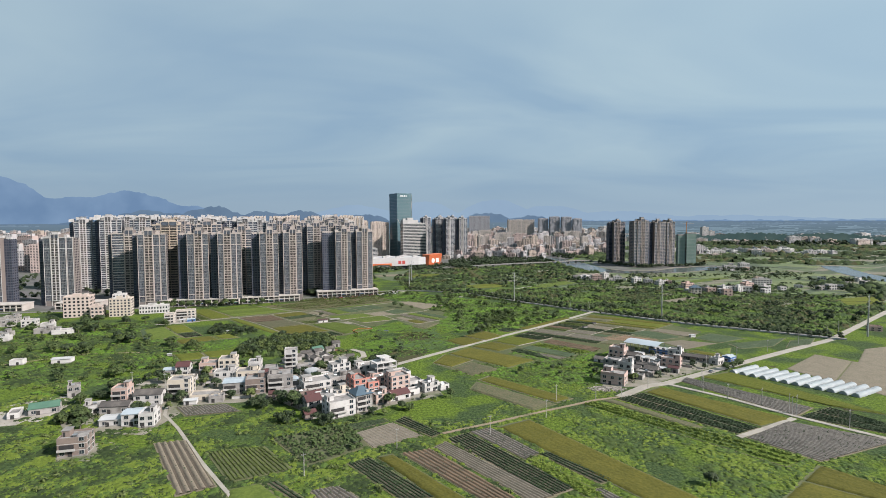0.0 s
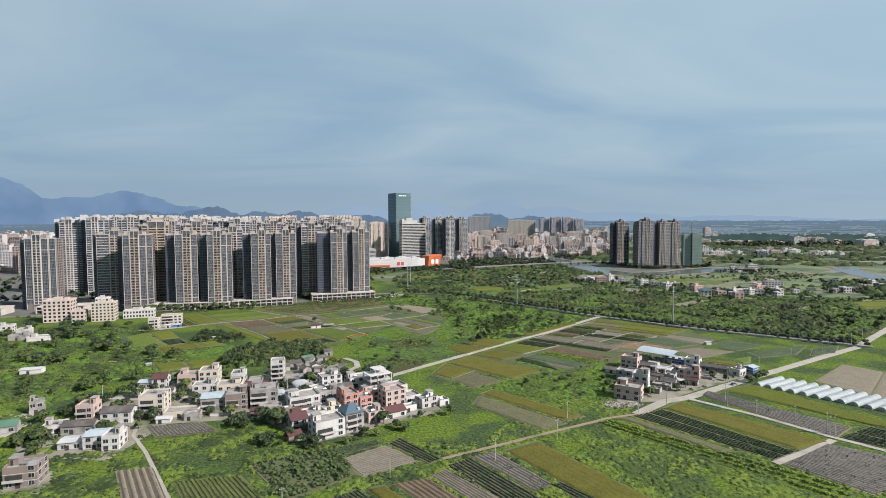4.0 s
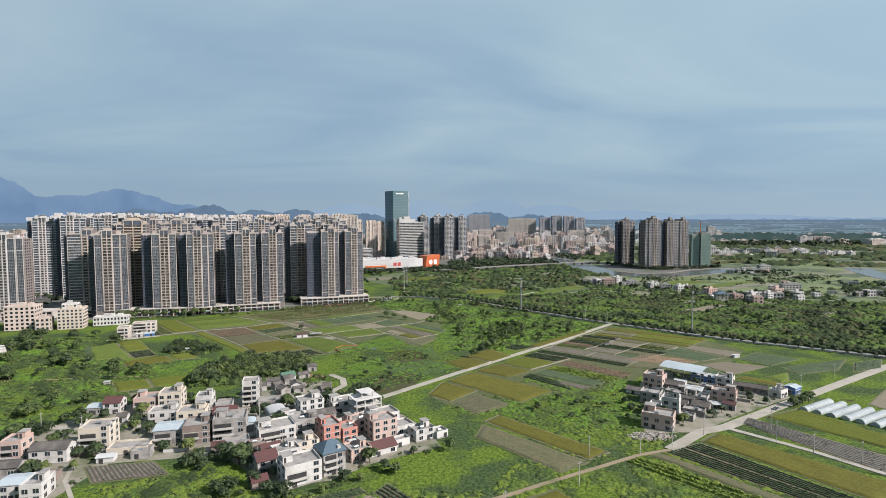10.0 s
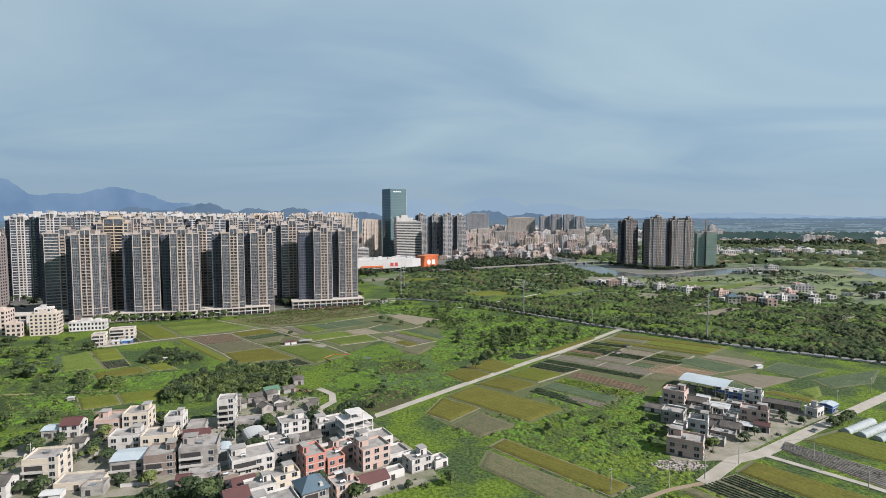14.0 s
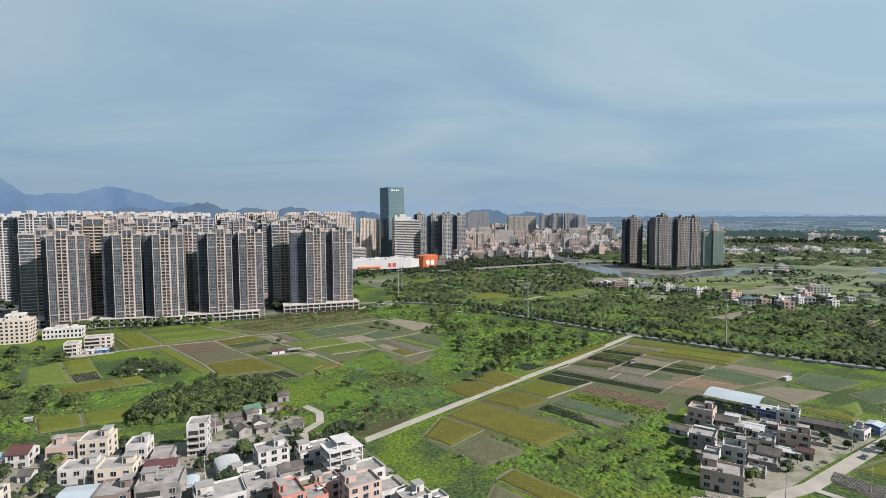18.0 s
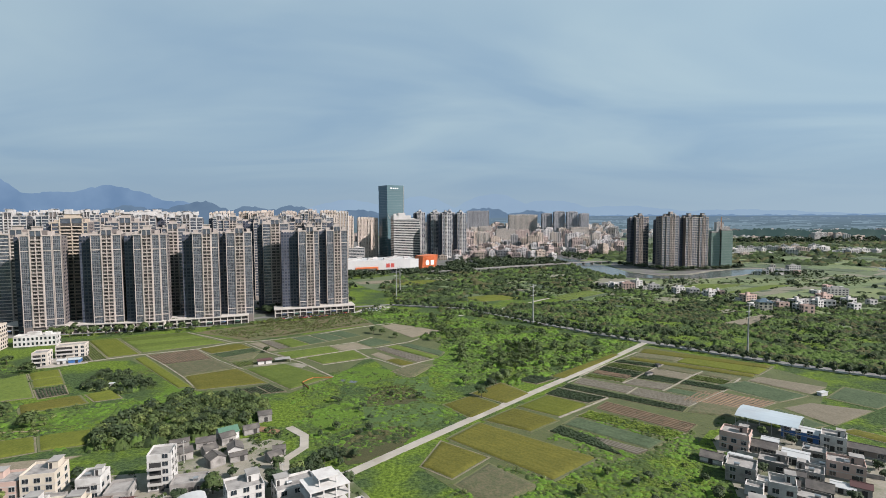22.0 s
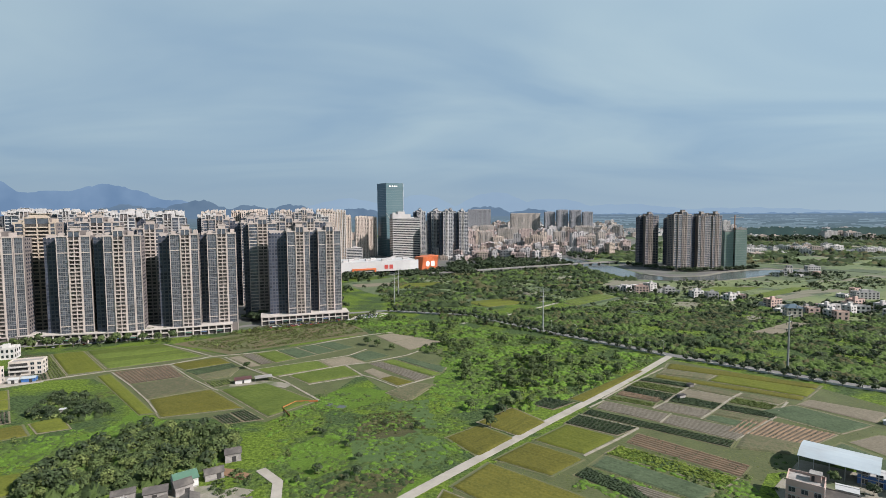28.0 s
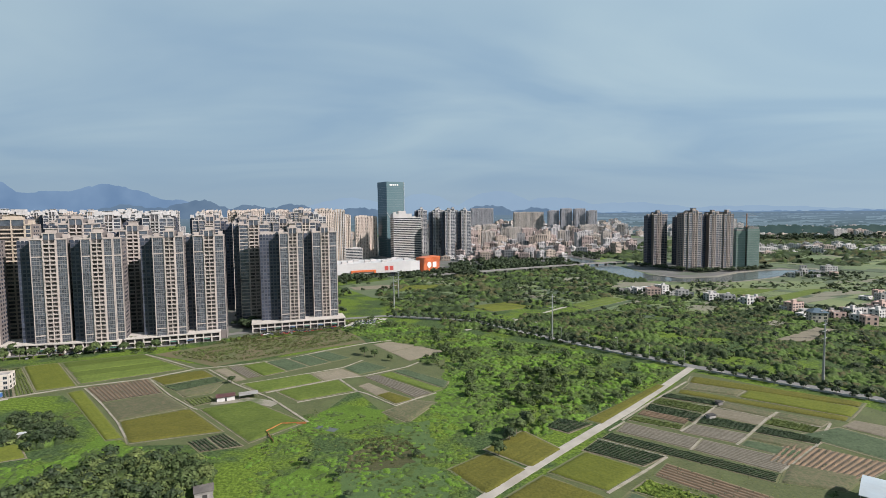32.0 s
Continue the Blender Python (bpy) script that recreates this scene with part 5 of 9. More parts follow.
field("fallow", (296.5, 354.4), (346.7, 415.4), (318.9, 406.3), (279.4, 362.6))
field("rice", (-173.8, 382.1), (-187.3, 398.9), (-204.5, 391.8), (-189.7, 373.1))
field("rice", (-173.2, 382.7), (-157.4, 388.8), (-160.5, 408.0), (-186.4, 398.9))
field("fallow", (-177.3, 365.8), (-160.8, 366.3), (-152.5, 379.4), (-182.3, 371.8))
field("greenrice", (369.2, 813.0), (478.3, 889.2), (359.4, 904.3), (285.2, 855.7))
field("greenrice", (142.9, 759.6), (209.4, 819.5), (186.5, 849.5), (126.3, 795.5))
field("rice", (44.6, 764.6), (94.6, 789.8), (62.8, 817.1), (20.8, 793.8))
field("rice", (-68.5, 897.5), (-17.3, 929.9), (1.9, 968.3), (-57.4, 956.1))
field("fallow", (-119.5, 922.0), (-72.5, 937.5), (-81.5, 970.2), (-134.3, 949.5))
field("fallow", (270.2, 631.9), (324.4, 671.9), (309.7, 680.5), (249.8, 639.1))
field("rice", (450.2, 599.6), (512.5, 628.1), (539.6, 677.7), (476.0, 654.5))
field("bluegreen", (224.9, 407.0), (255.6, 416.1), (283.4, 444.9), (223.9, 423.2))
field("bluegreen", (287.2, 419.9), (307.4, 444.7), (280.1, 434.3), (262.7, 412.0))
field("leafy", (-236.4, 530.0), (-284.8, 580.8), (-299.8, 576.2), (-251.4, 519.4))
field("rice", (-238.7, 532.9), (-286.2, 583.5), (-268.2, 592.2), (-220.7, 542.4), one=True)
field("greenrice", (-265.6, 590.8), (-218.6, 610.8), (-171.6, 576.2), (-221.9, 545.5))
field("rice", (-219.0, 530.5), (-154.6, 464.9), (-147.3, 467.2), (-213.4, 536.2), one=True)
field("brown", (-213.1, 538.1), (-188.5, 514.5), (-162.8, 529.1), (-184.9, 554.2))
field("weedy", (-186.5, 511.9), (-161.7, 528.1), (-137.0, 505.0), (-163.8, 487.6))
field("ripe", (-162.2, 486.9), (-135.1, 504.2), (-105.0, 474.4), (-143.0, 461.8), one=True)
field("leafy", (-117.1, 463.1), (-106.9, 452.9), (-90.0, 459.2), (-103.9, 472.5))
field("greenrice", (-130.3, 503.3), (-107.2, 515.2), (-69.9, 485.0), (-88.8, 461.4), one=True)
field("ripe", (-184.8, 555.3), (-158.5, 572.1), (-145.4, 558.7), (-169.7, 542.1), one=True)
field("leafy", (-168.3, 540.0), (-145.3, 557.6), (-135.9, 548.5), (-156.0, 530.8))
field("weedy", (-155.5, 529.9), (-135.0, 546.4), (-134.1, 527.5), (-147.1, 521.4))
field("bright", (-144.9, 516.9), (-135.4, 506.6), (-125.5, 514.7), (-132.7, 522.8))
field("fallow", (-152.6, 571.9), (-128.9, 548.3), (-124.0, 552.5), (-146.5, 576.7))
field("pale", (-146.3, 578.0), (-123.7, 553.6), (-116.9, 557.9), (-138.7, 581.6))
field("greenrice", (-137.9, 581.6), (-115.5, 557.9), (-67.9, 598.5), (-89.5, 617.3))
field("greenrice", (-123.4, 542.9), (-87.2, 562.8), (-75.9, 548.0), (-107.0, 527.7), one=True)
field("fallow", (-86.5, 562.8), (-70.0, 573.2), (-54.3, 557.3), (-75.2, 549.0))
field("greenrice", (-98.6, 529.4), (-67.0, 551.0), (-53.2, 530.2), (-82.0, 513.7), one=True)
field("bluegreen", (-69.9, 574.4), (-56.1, 559.6), (-38.5, 573.5), (-57.1, 589.8))
field("fallow", (-52.9, 538.0), (-48.1, 544.1), (-33.7, 527.8), (-40.9, 522.4))
field("ripe", (-40.9, 522.4), (-33.7, 527.8), (-19.2, 515.7), (-28.6, 508.3))
field("pale", (-52.2, 555.0), (-18.7, 517.4), (-9.4, 525.3), (-44.7, 559.3))
field("greenrice", (-44.4, 559.3), (-8.8, 526.2), (-3.1, 530.8), (-37.7, 566.1))
field("bluegreen", (-37.5, 567.3), (-2.5, 531.8), (-0.1, 544.9), (-28.7, 570.7))
field("weedy", (-34.7, 497.3), (-18.5, 513.9), (-6.3, 511.1), (-20.2, 482.6))
field("fallow", (-58.1, 636.0), (-46.0, 644.5), (-1.8, 614.3), (-26.7, 588.8))
field("ripe", (146.0, 551.7), (215.2, 504.4), (208.4, 498.2), (138.8, 540.1))
field("weedy", (139.9, 539.1), (164.4, 524.7), (155.1, 516.8), (130.4, 528.4))
field("rice", (165.5, 525.6), (207.8, 497.4), (194.0, 485.2), (153.9, 515.1), one=True)
field("ripe", (128.2, 528.5), (193.7, 485.2), (187.6, 479.8), (124.5, 522.0))
field("leafy", (119.8, 521.2), (142.5, 507.7), (136.8, 502.1), (113.4, 516.0))
field("bright", (112.1, 514.3), (134.8, 499.8), (126.0, 491.6), (105.1, 506.9))
field("leafy", (104.2, 506.1), (124.8, 490.9), (115.3, 480.6), (98.4, 498.3))
field("brown", (97.5, 497.5), (116.1, 484.7), (110.5, 478.7), (92.0, 491.6))
field("bright", (90.1, 489.5), (109.9, 478.0), (105.5, 472.3), (85.2, 484.6))
field("weedy", (144.1, 508.5), (160.9, 491.6), (154.2, 486.0), (135.8, 501.3))
field("fallow", (134.5, 499.8), (153.3, 485.3), (144.0, 477.3), (125.9, 490.9))
field("leafy", (124.4, 489.5), (143.4, 476.7), (135.2, 468.6), (116.1, 480.6))
field("pale", (114.7, 479.2), (134.0, 467.4), (123.7, 457.7), (105.0, 470.4))
field("bright", (154.3, 485.3), (171.0, 474.2), (162.3, 466.9), (146.6, 478.6))
field("leafy", (144.4, 476.7), (164.1, 461.5), (157.3, 456.0), (137.0, 469.2))
field("weedy", (135.8, 468.0), (155.6, 454.9), (148.3, 449.7), (130.3, 462.7))
field("bluegreen", (129.5, 462.1), (147.5, 449.2), (139.0, 443.3), (122.8, 456.6))
field("pale", (83.7, 481.9), (110.2, 463.1), (101.5, 452.6), (75.9, 471.6))
field("pale", (110.7, 462.5), (138.8, 442.3), (126.0, 431.8), (101.7, 452.1))
field("leafy", (72.7, 470.4), (125.4, 431.0), (119.6, 424.3), (66.7, 463.9))
field("leafy", (64.7, 462.7), (88.4, 446.1), (76.0, 437.6), (55.3, 452.3))
field("rice", (56.0, 451.3), (75.8, 435.3), (56.4, 418.8), (37.1, 433.6), one=True)
field("weedy", (133.9, 440.0), (155.1, 428.0), (140.8, 417.7), (120.9, 424.3))
field("ripe", (71.8, 479.4), (124.0, 534.4), (121.0, 537.5), (64.0, 484.4), one=True)
field("leafy", (53.2, 487.4), (67.7, 480.2), (53.8, 469.5), (43.7, 477.3))
field("ripe", (35.2, 431.9), (55.6, 414.8), (39.3, 400.8), (18.1, 415.3), one=True)
field("ripe", (16.0, 413.1), (63.4, 374.5), (40.9, 355.4), (0.2, 394.1))
field("ripe", (-2.1, 392.2), (18.5, 375.6), (2.5, 357.2), (-10.1, 368.0), one=True)
field("bluegreen", (64.3, 419.3), (97.3, 390.4), (87.3, 381.5), (55.1, 409.6))
field("pale", (67.8, 395.8), (86.8, 381.5), (79.8, 377.1), (64.3, 391.4))
field("leafy", (54.2, 408.2), (67.0, 394.5), (73.8, 375.5), (47.5, 402.0))
field("lush", (73.7, 427.9), (109.4, 399.2), (101.1, 392.2), (65.0, 420.0))
field("brown", (86.1, 440.7), (119.6, 408.8), (110.4, 399.2), (77.1, 430.4))
field("ripe", (13.7, 454.1), (33.6, 473.8), (47.6, 453.6), (32.2, 437.1), one=True)
field("ripe", (-1.4, 436.7), (15.2, 451.2), (30.2, 436.2), (12.5, 416.9), one=True)
field("leafy", (113.1, 303.8), (149.5, 252.4), (135.6, 245.0), (93.3, 294.2))
field("weedy", (92.0, 293.3), (124.3, 253.1), (116.1, 251.7), (85.6, 291.5))
field("ripe", (125.6, 315.1), (172.6, 263.1), (151.7, 253.7), (113.8, 305.8))
field("mulch", (150.9, 334.3), (193.7, 279.8), (176.4, 266.9), (143.8, 326.1))
field("rice", (184.0, 346.6), (225.9, 266.8), (205.2, 281.4), (159.7, 335.5), one=True)
field("leafy", (203.2, 280.6), (216.9, 254.4), (205.9, 244.3), (177.0, 266.9))
field("mulch", (168.3, 260.9), (202.2, 236.8), (154.3, 216.7), (137.1, 241.2))
field("bushy", (80.3, 288.8), (151.9, 220.3), (137.0, 212.0), (73.0, 285.2))
field("ripe", (40.6, 264.1), (93.2, 184.4), (71.7, 185.1), (24.1, 253.9))
field("mulch", (21.3, 253.2), (40.2, 224.7), (32.5, 218.3), (10.2, 247.8))
field("leafy", (10.1, 247.1), (48.1, 195.0), (37.5, 188.9), (-0.5, 239.4))
field("leafy", (43.4, 226.4), (64.8, 201.4), (57.8, 197.9), (39.3, 223.6))
field("lush", (37.0, 219.8), (58.9, 188.9), (50.5, 188.1), (33.9, 215.2))
field("mulch", (57.7, 195.4), (69.6, 179.6), (60.9, 179.6), (53.6, 193.7))
field("pale", (-1.0, 237.5), (39.6, 189.3), (29.7, 185.0), (-5.9, 230.3))
field("brown", (-6.9, 229.2), (27.7, 185.0), (15.5, 182.4), (-20.3, 224.1))
field("ripe", (-23.5, 224.1), (11.5, 182.4), (0.6, 180.6), (-30.3, 220.9))
field("leafy", (-32.7, 220.9), (-3.4, 188.0), (-17.6, 186.9), (-41.3, 214.6))
field("mulch", (-41.0, 197.0), (-30.4, 187.2), (-43.5, 182.3), (-51.0, 192.8))
field("greenrice", (-81.4, 193.6), (-71.2, 198.7), (-59.3, 186.8), (-78.2, 183.4), one=True)
field("leafy", (-65.4, 200.9), (-50.0, 186.4), (-54.6, 184.9), (-69.4, 198.7))
field("leafy", (-21.6, 268.0), (-2.1, 245.8), (-7.0, 241.3), (-26.4, 260.4))
field("pale", (-44.3, 245.8), (-27.4, 259.7), (-11.5, 243.2), (-32.7, 229.8))
field("leafy", (-52.7, 254.7), (-32.0, 264.9), (-28.6, 260.4), (-43.5, 249.2))
field("orchard", (-81.2, 240.7), (-48.3, 257.5), (-34.7, 231.5), (-56.7, 212.1))
field("bright", (-104.5, 225.8), (-83.7, 199.1), (-61.8, 209.7), (-81.2, 231.5))
field("beds", (-132.2, 234.5), (-99.0, 188.7), (-86.9, 196.1), (-118.7, 238.2))
field("mulch", (-146.0, 280.5), (-134.1, 267.4), (-107.9, 274.6), (-120.2, 285.7))
field("ripe", (151.4, 214.2), (170.7, 187.1), (143.5, 178.0), (119.9, 187.5))
field("ripe", (26.7, 337.3), (70.3, 294.3), (59.4, 287.0), (19.0, 328.9), one=True)
field("weedy", (18.1, 325.5), (59.1, 285.2), (45.3, 275.9), (13.3, 310.3))
field("greenrice", (-276.6, 477.4), (-266.0, 494.7), (-227.0, 450.5), (-248.3, 440.1), one=True)
field("rice", (-265.2, 494.7), (-253.0, 505.3), (-226.8, 474.1), (-240.2, 466.4))
field("leafy", (-237.6, 463.2), (-223.1, 447.5), (-212.2, 456.4), (-225.3, 472.0))
field("ripe", (-225.9, 437.1), (-204.4, 454.3), (-190.9, 441.2), (-215.9, 425.4))
field("rice", (-202.4, 454.8), (-192.3, 463.6), (-177.0, 448.8), (-189.5, 443.2))
field("bluegreen", (-279.6, 478.7), (-280.0, 488.3), (-251.6, 446.1), (-250.0, 433.4))
field("fallow", (192.1, 482.1), (218.0, 461.9), (201.8, 450.5), (181.0, 474.9))
field("bluegreen", (154.0, 466.5), (179.0, 474.5), (199.0, 447.5), (176.5, 437.8))
field("brown", (126.0, 441.5), (146.5, 459.7), (174.6, 437.2), (152.5, 424.4))
field("bluegreen", (205.5, 444.5), (228.9, 462.9), (248.9, 442.8), (219.5, 427.2))
field("fallow", (173.3, 430.0), (192.2, 436.9), (216.2, 425.0), (183.1, 406.4))
field("bluegreen", (152.7, 420.1), (170.3, 429.7), (180.1, 406.7), (161.2, 400.0))
field("greenrice", (200.9, 402.0), (220.0, 411.2), (209.8, 394.0), (202.4, 389.8))
field("ripe", (179.8, 399.9), (189.0, 403.1), (203.0, 387.7), (196.3, 382.3))
field("weedy", (3.1, 353.6), (17.4, 370.8), (34.8, 351.9), (15.3, 337.8))
field("weedy", (162.7, 493.1), (179.7, 480.6), (171.9, 474.8), (156.7, 487.4))
M_PATH = surf("trodden_path", (0.34, 0.31, 0.255), (0.22, 0.20, 0.155), 0.25, 0.9, 0.2, fine=8, dirt=(0.10, 0.12, 0.04), dirt_scale=0.2, dirt_amt=0.7)
# pale field paths and walled ditches between the plots
for width, line in ((2.6, [(-250.6, 518.5), (-236.3, 529.0), (-219.3, 540.3), (-186.6, 555.3), (-166.0, 574.8), (-148.1, 580.6), (-114.7, 594.3), (-90.7, 618.9), (-63.0, 639.7), (-45.5, 648.1)]), (2.0, [(-219.5, 612.3), (-190.0, 592.6), (-166.6, 576.1)]), (1.8, [(-156.1, 573.3), (-127.9, 544.1), (-106.4, 525.9), (-97.6, 518.4), (-68.8, 485.0)]), (1.2, [(-213.8, 538.2), (-186.5, 511.9), (-162.8, 486.9), (-147.5, 468.4)]), (1.3, [(-185.2, 555.3), (-157.0, 525.2), (-134.6, 505.0), (-130.5, 502.5)]), (1.4, [(-124.1, 542.9), (-87.5, 564.0), (-69.0, 575.7), (-59.1, 592.6)]), (1.8, [(-103.8, 527.7), (-67.2, 552.1), (-52.5, 557.2), (-27.7, 575.7), (-20.8, 585.9)]), (1.6, [(-67.2, 552.1), (-52.4, 529.2), (-45.9, 524.4), (-28.4, 505.8), (-18.6, 515.7), (-7.5, 525.3)]), (1.2, [(-81.6, 512.0), (-52.2, 528.3)]), (1.5, [(82.3, 484.0), (105.7, 508.5), (138.9, 541.2)]), (1.6, [(105.0, 471.0), (116.7, 481.2), (137.2, 502.9), (144.5, 509.3)]), (1.6, [(122.6, 456.6), (135.7, 468.6), (152.7, 485.3), (162.4, 493.1)]), (1.6, [(138.8, 442.3), (155.4, 454.9), (178.3, 478.6)]), (1.4, [(72.8, 472.3), (83.4, 482.6)]), (0.9, [(107.3, 514.4), (135.1, 500.6)]), (0.9, [(97.8, 496.7), (116.1, 484.0)]), (0.9, [(134.9, 500.6), (153.8, 485.3)]), (0.9, [(152.9, 484.6), (171.5, 474.2)]), (0.8, [(65.0, 463.9), (88.8, 446.1)]), (1.6, [(75.5, 434.4), (88.2, 445.6)]), (1.8, [(55.9, 418.1), (75.5, 434.4)]), (1.2, [(100.8, 452.1), (111.0, 463.6)]), (1.2, [(125.6, 431.9), (139.2, 442.3)]), ):
    strip("footpath", line, width * 0.72, 0.27, M_PATH, "pale trodden path between plots", "path", thick=0.6)

# ---- village houses ----
M_CREAM = surf("cream_render", (0.68, 0.61, 0.51), (0.54, 0.48, 0.39), 0.12, 0.8, 0.1, fine=8, dirt=(0.30, 0.27, 0.22), dirt_scale=0.15, dirt_amt=0.4)
M_PINK = surf("pink_tile", (0.60, 0.44, 0.38), (0.48, 0.35, 0.30), 0.12, 0.6, 0.1, fine=10, dirt=(0.30, 0.24, 0.21), dirt_scale=0.15, dirt_amt=0.35)
M_CORAL = surf("coral_render", (0.56, 0.24, 0.19), (0.46, 0.20, 0.16), 0.12, 0.8, 0.1, fine=8)
M_GREYR = surf("grey_render", (0.40, 0.38, 0.36), (0.26, 0.25, 0.235), 0.2, 0.85, 0.15, fine=8, dirt=(0.09, 0.08, 0.075), dirt_scale=0.2, dirt_amt=0.7, obj=0.1)
M_BRICK = surf("brown_brick", (0.27, 0.215, 0.185), (0.20, 0.16, 0.14), 0.3, 0.85, 0.2, fine=8)
M_REDROOF = surf("dark_red_metal_roof", (0.115, 0.046, 0.044), (0.08, 0.036, 0.034), 0.1, 0.6, 0.1)
M_BLUEROOF = surf("blue_grey_tile_roof", (0.09, 0.14, 0.18), (0.07, 0.11, 0.145), 0.2, 0.5, 0.2, fine=10)
M_TIN = surf("pale_blue_sheet_roof", (0.46, 0.53, 0.57), (0.38, 0.44, 0.48), 0.08, 0.45, 0.05, fine=10, dirt=(0.35, 0.33, 0.30), dirt_scale=0.1, dirt_amt=0.35)
M_WTIN = surf("white_sheet_roof", (0.56, 0.57, 0.57), (0.42, 0.43, 0.43), 0.1, 0.5, 0.05, fine=10)
M_OLDTILE = surf("old_grey_roof_tile", (0.115, 0.105, 0.098), (0.065, 0.06, 0.056), 0.3, 0.9, 0.4, fine=8, dirt=(0.22, 0.20, 0.17), dirt_scale=0.25, dirt_amt=0.6)
M_GREENROOF = surf("green_glazed_roof", (0.10, 0.20, 0.14), (0.07, 0.15, 0.105), 0.3, 0.5, 0.2)
M_BLUEW = surf("blue_wall_panel", (0.05, 0.16, 0.42), (0.04, 0.12, 0.34), 0.1, 0.5, 0)
M_YARD = surf("village_yard", (0.31, 0.285, 0.24), (0.17, 0.165, 0.115), 0.14, 0.9, 0.2, fine=10, gr=0.5, dirt=(0.065, 0.095, 0.026), dirt_scale=0.07, dirt_amt=1.0)
M_TRIM = surf("window_trim", (0.52, 0.505, 0.48), (0.42, 0.41, 0.39), 0.3, 0.7, 0)
M_TANK = surf("steel_tank", (0.6, 0.61, 0.62), (0.5, 0.51, 0.52), 0.5, 0.3, 0, metal=0.8)

for poly, z in (([(-196, 262), (-180, 246), (-142, 244), (-138, 284), (-95, 292), (-84, 282), (-64, 264), (-44, 270), (-30, 284), (-2, 300), (-8, 318), (-36, 358), (-60, 366), (-100, 366), (-168, 356), (-188, 330)], 0.12),
                ([(-118, 366), (-66, 366), (-68, 384), (-88, 396), (-114, 390)], 0.125),
                ([(92, 314), (118, 316), (150, 338), (192, 364), (178, 378), (160, 400), (142, 414), (118, 392), (106, 352)], 0.12),
                ([(-236, 250), (-204, 258), (-206, 298), (-218, 304), (-246, 276)], 0.12), ([(-171, 217), (-150, 217), (-146, 232), (-152, 236), (-170, 232)], 0.11)):
    thing("yard", Matrix(), "worn concrete and earth village yard", "yard", kind="structure", data=Build().prism(poly, -0.3, z).mesh("yard", M_ROAD if poly[0][0] == -236 else M_YARD))


def window_set(t, x, y, z, yaw, w=1.9, h=1.6, arch=False):
    def frame_mesh():
        b = Build().box(-w / 2 - 0.1, w / 2 + 0.1, -0.12, 0, -0.1, 0).box(-w / 2 - 0.1, w / 2 + 0.1, -0.08, 0, h, h + 0.1)
        b.box(-w / 2 - 0.1, -w / 2, -0.08, 0, 0, h).box(w / 2, w / 2 + 0.1, -0.08, 0, 0, h).box(-0.04, 0.04, -0.06, 0, 0, h)
        if arch:
            b.prism([(w / 2 * math.cos(a * math.pi / 6), w / 2 * math.sin(a * math.pi / 6)) for a in range(7)], 0, 0.05)
            n = 14
            for i in range(len(b.v) - n, len(b.v)):
                px, py, pz = b.v[i]
                b.v[i] = (px, -pz - 0.02, h + 0.1 + py)
        return b.mesh("window_frame", M_TRIM)
    f = part("window", shared(("wf", w, h, arch), frame_mesh), t, m=pose(x, y, z, 0, 0, yaw))
    part("pane", shared(("wp", w, h), lambda: Build().box(-w / 2, w / 2, -0.04, 0, 0, h).mesh("pane", M_GLASS)), f)


def tank(t, x, y, z):
    part("water_tank", shared("tank", lambda: Build().tube((-0.9, 0, 0.75), (0.9, 0, 0.75), 0.6, 0.6, 12).box(-0.8, -0.6, -0.5, 0.5, 0, 0.5).box(0.6, 0.8, -0.5, 0.5, 0, 0.5).mesh("tank", M_TANK)), t, "steel rooftop water tank", m=pose(x, y, z))


hr = random.Random(5)
FOOT = [(-41, 337, 9), (150, 403, 14), (-85, 338, 7)]


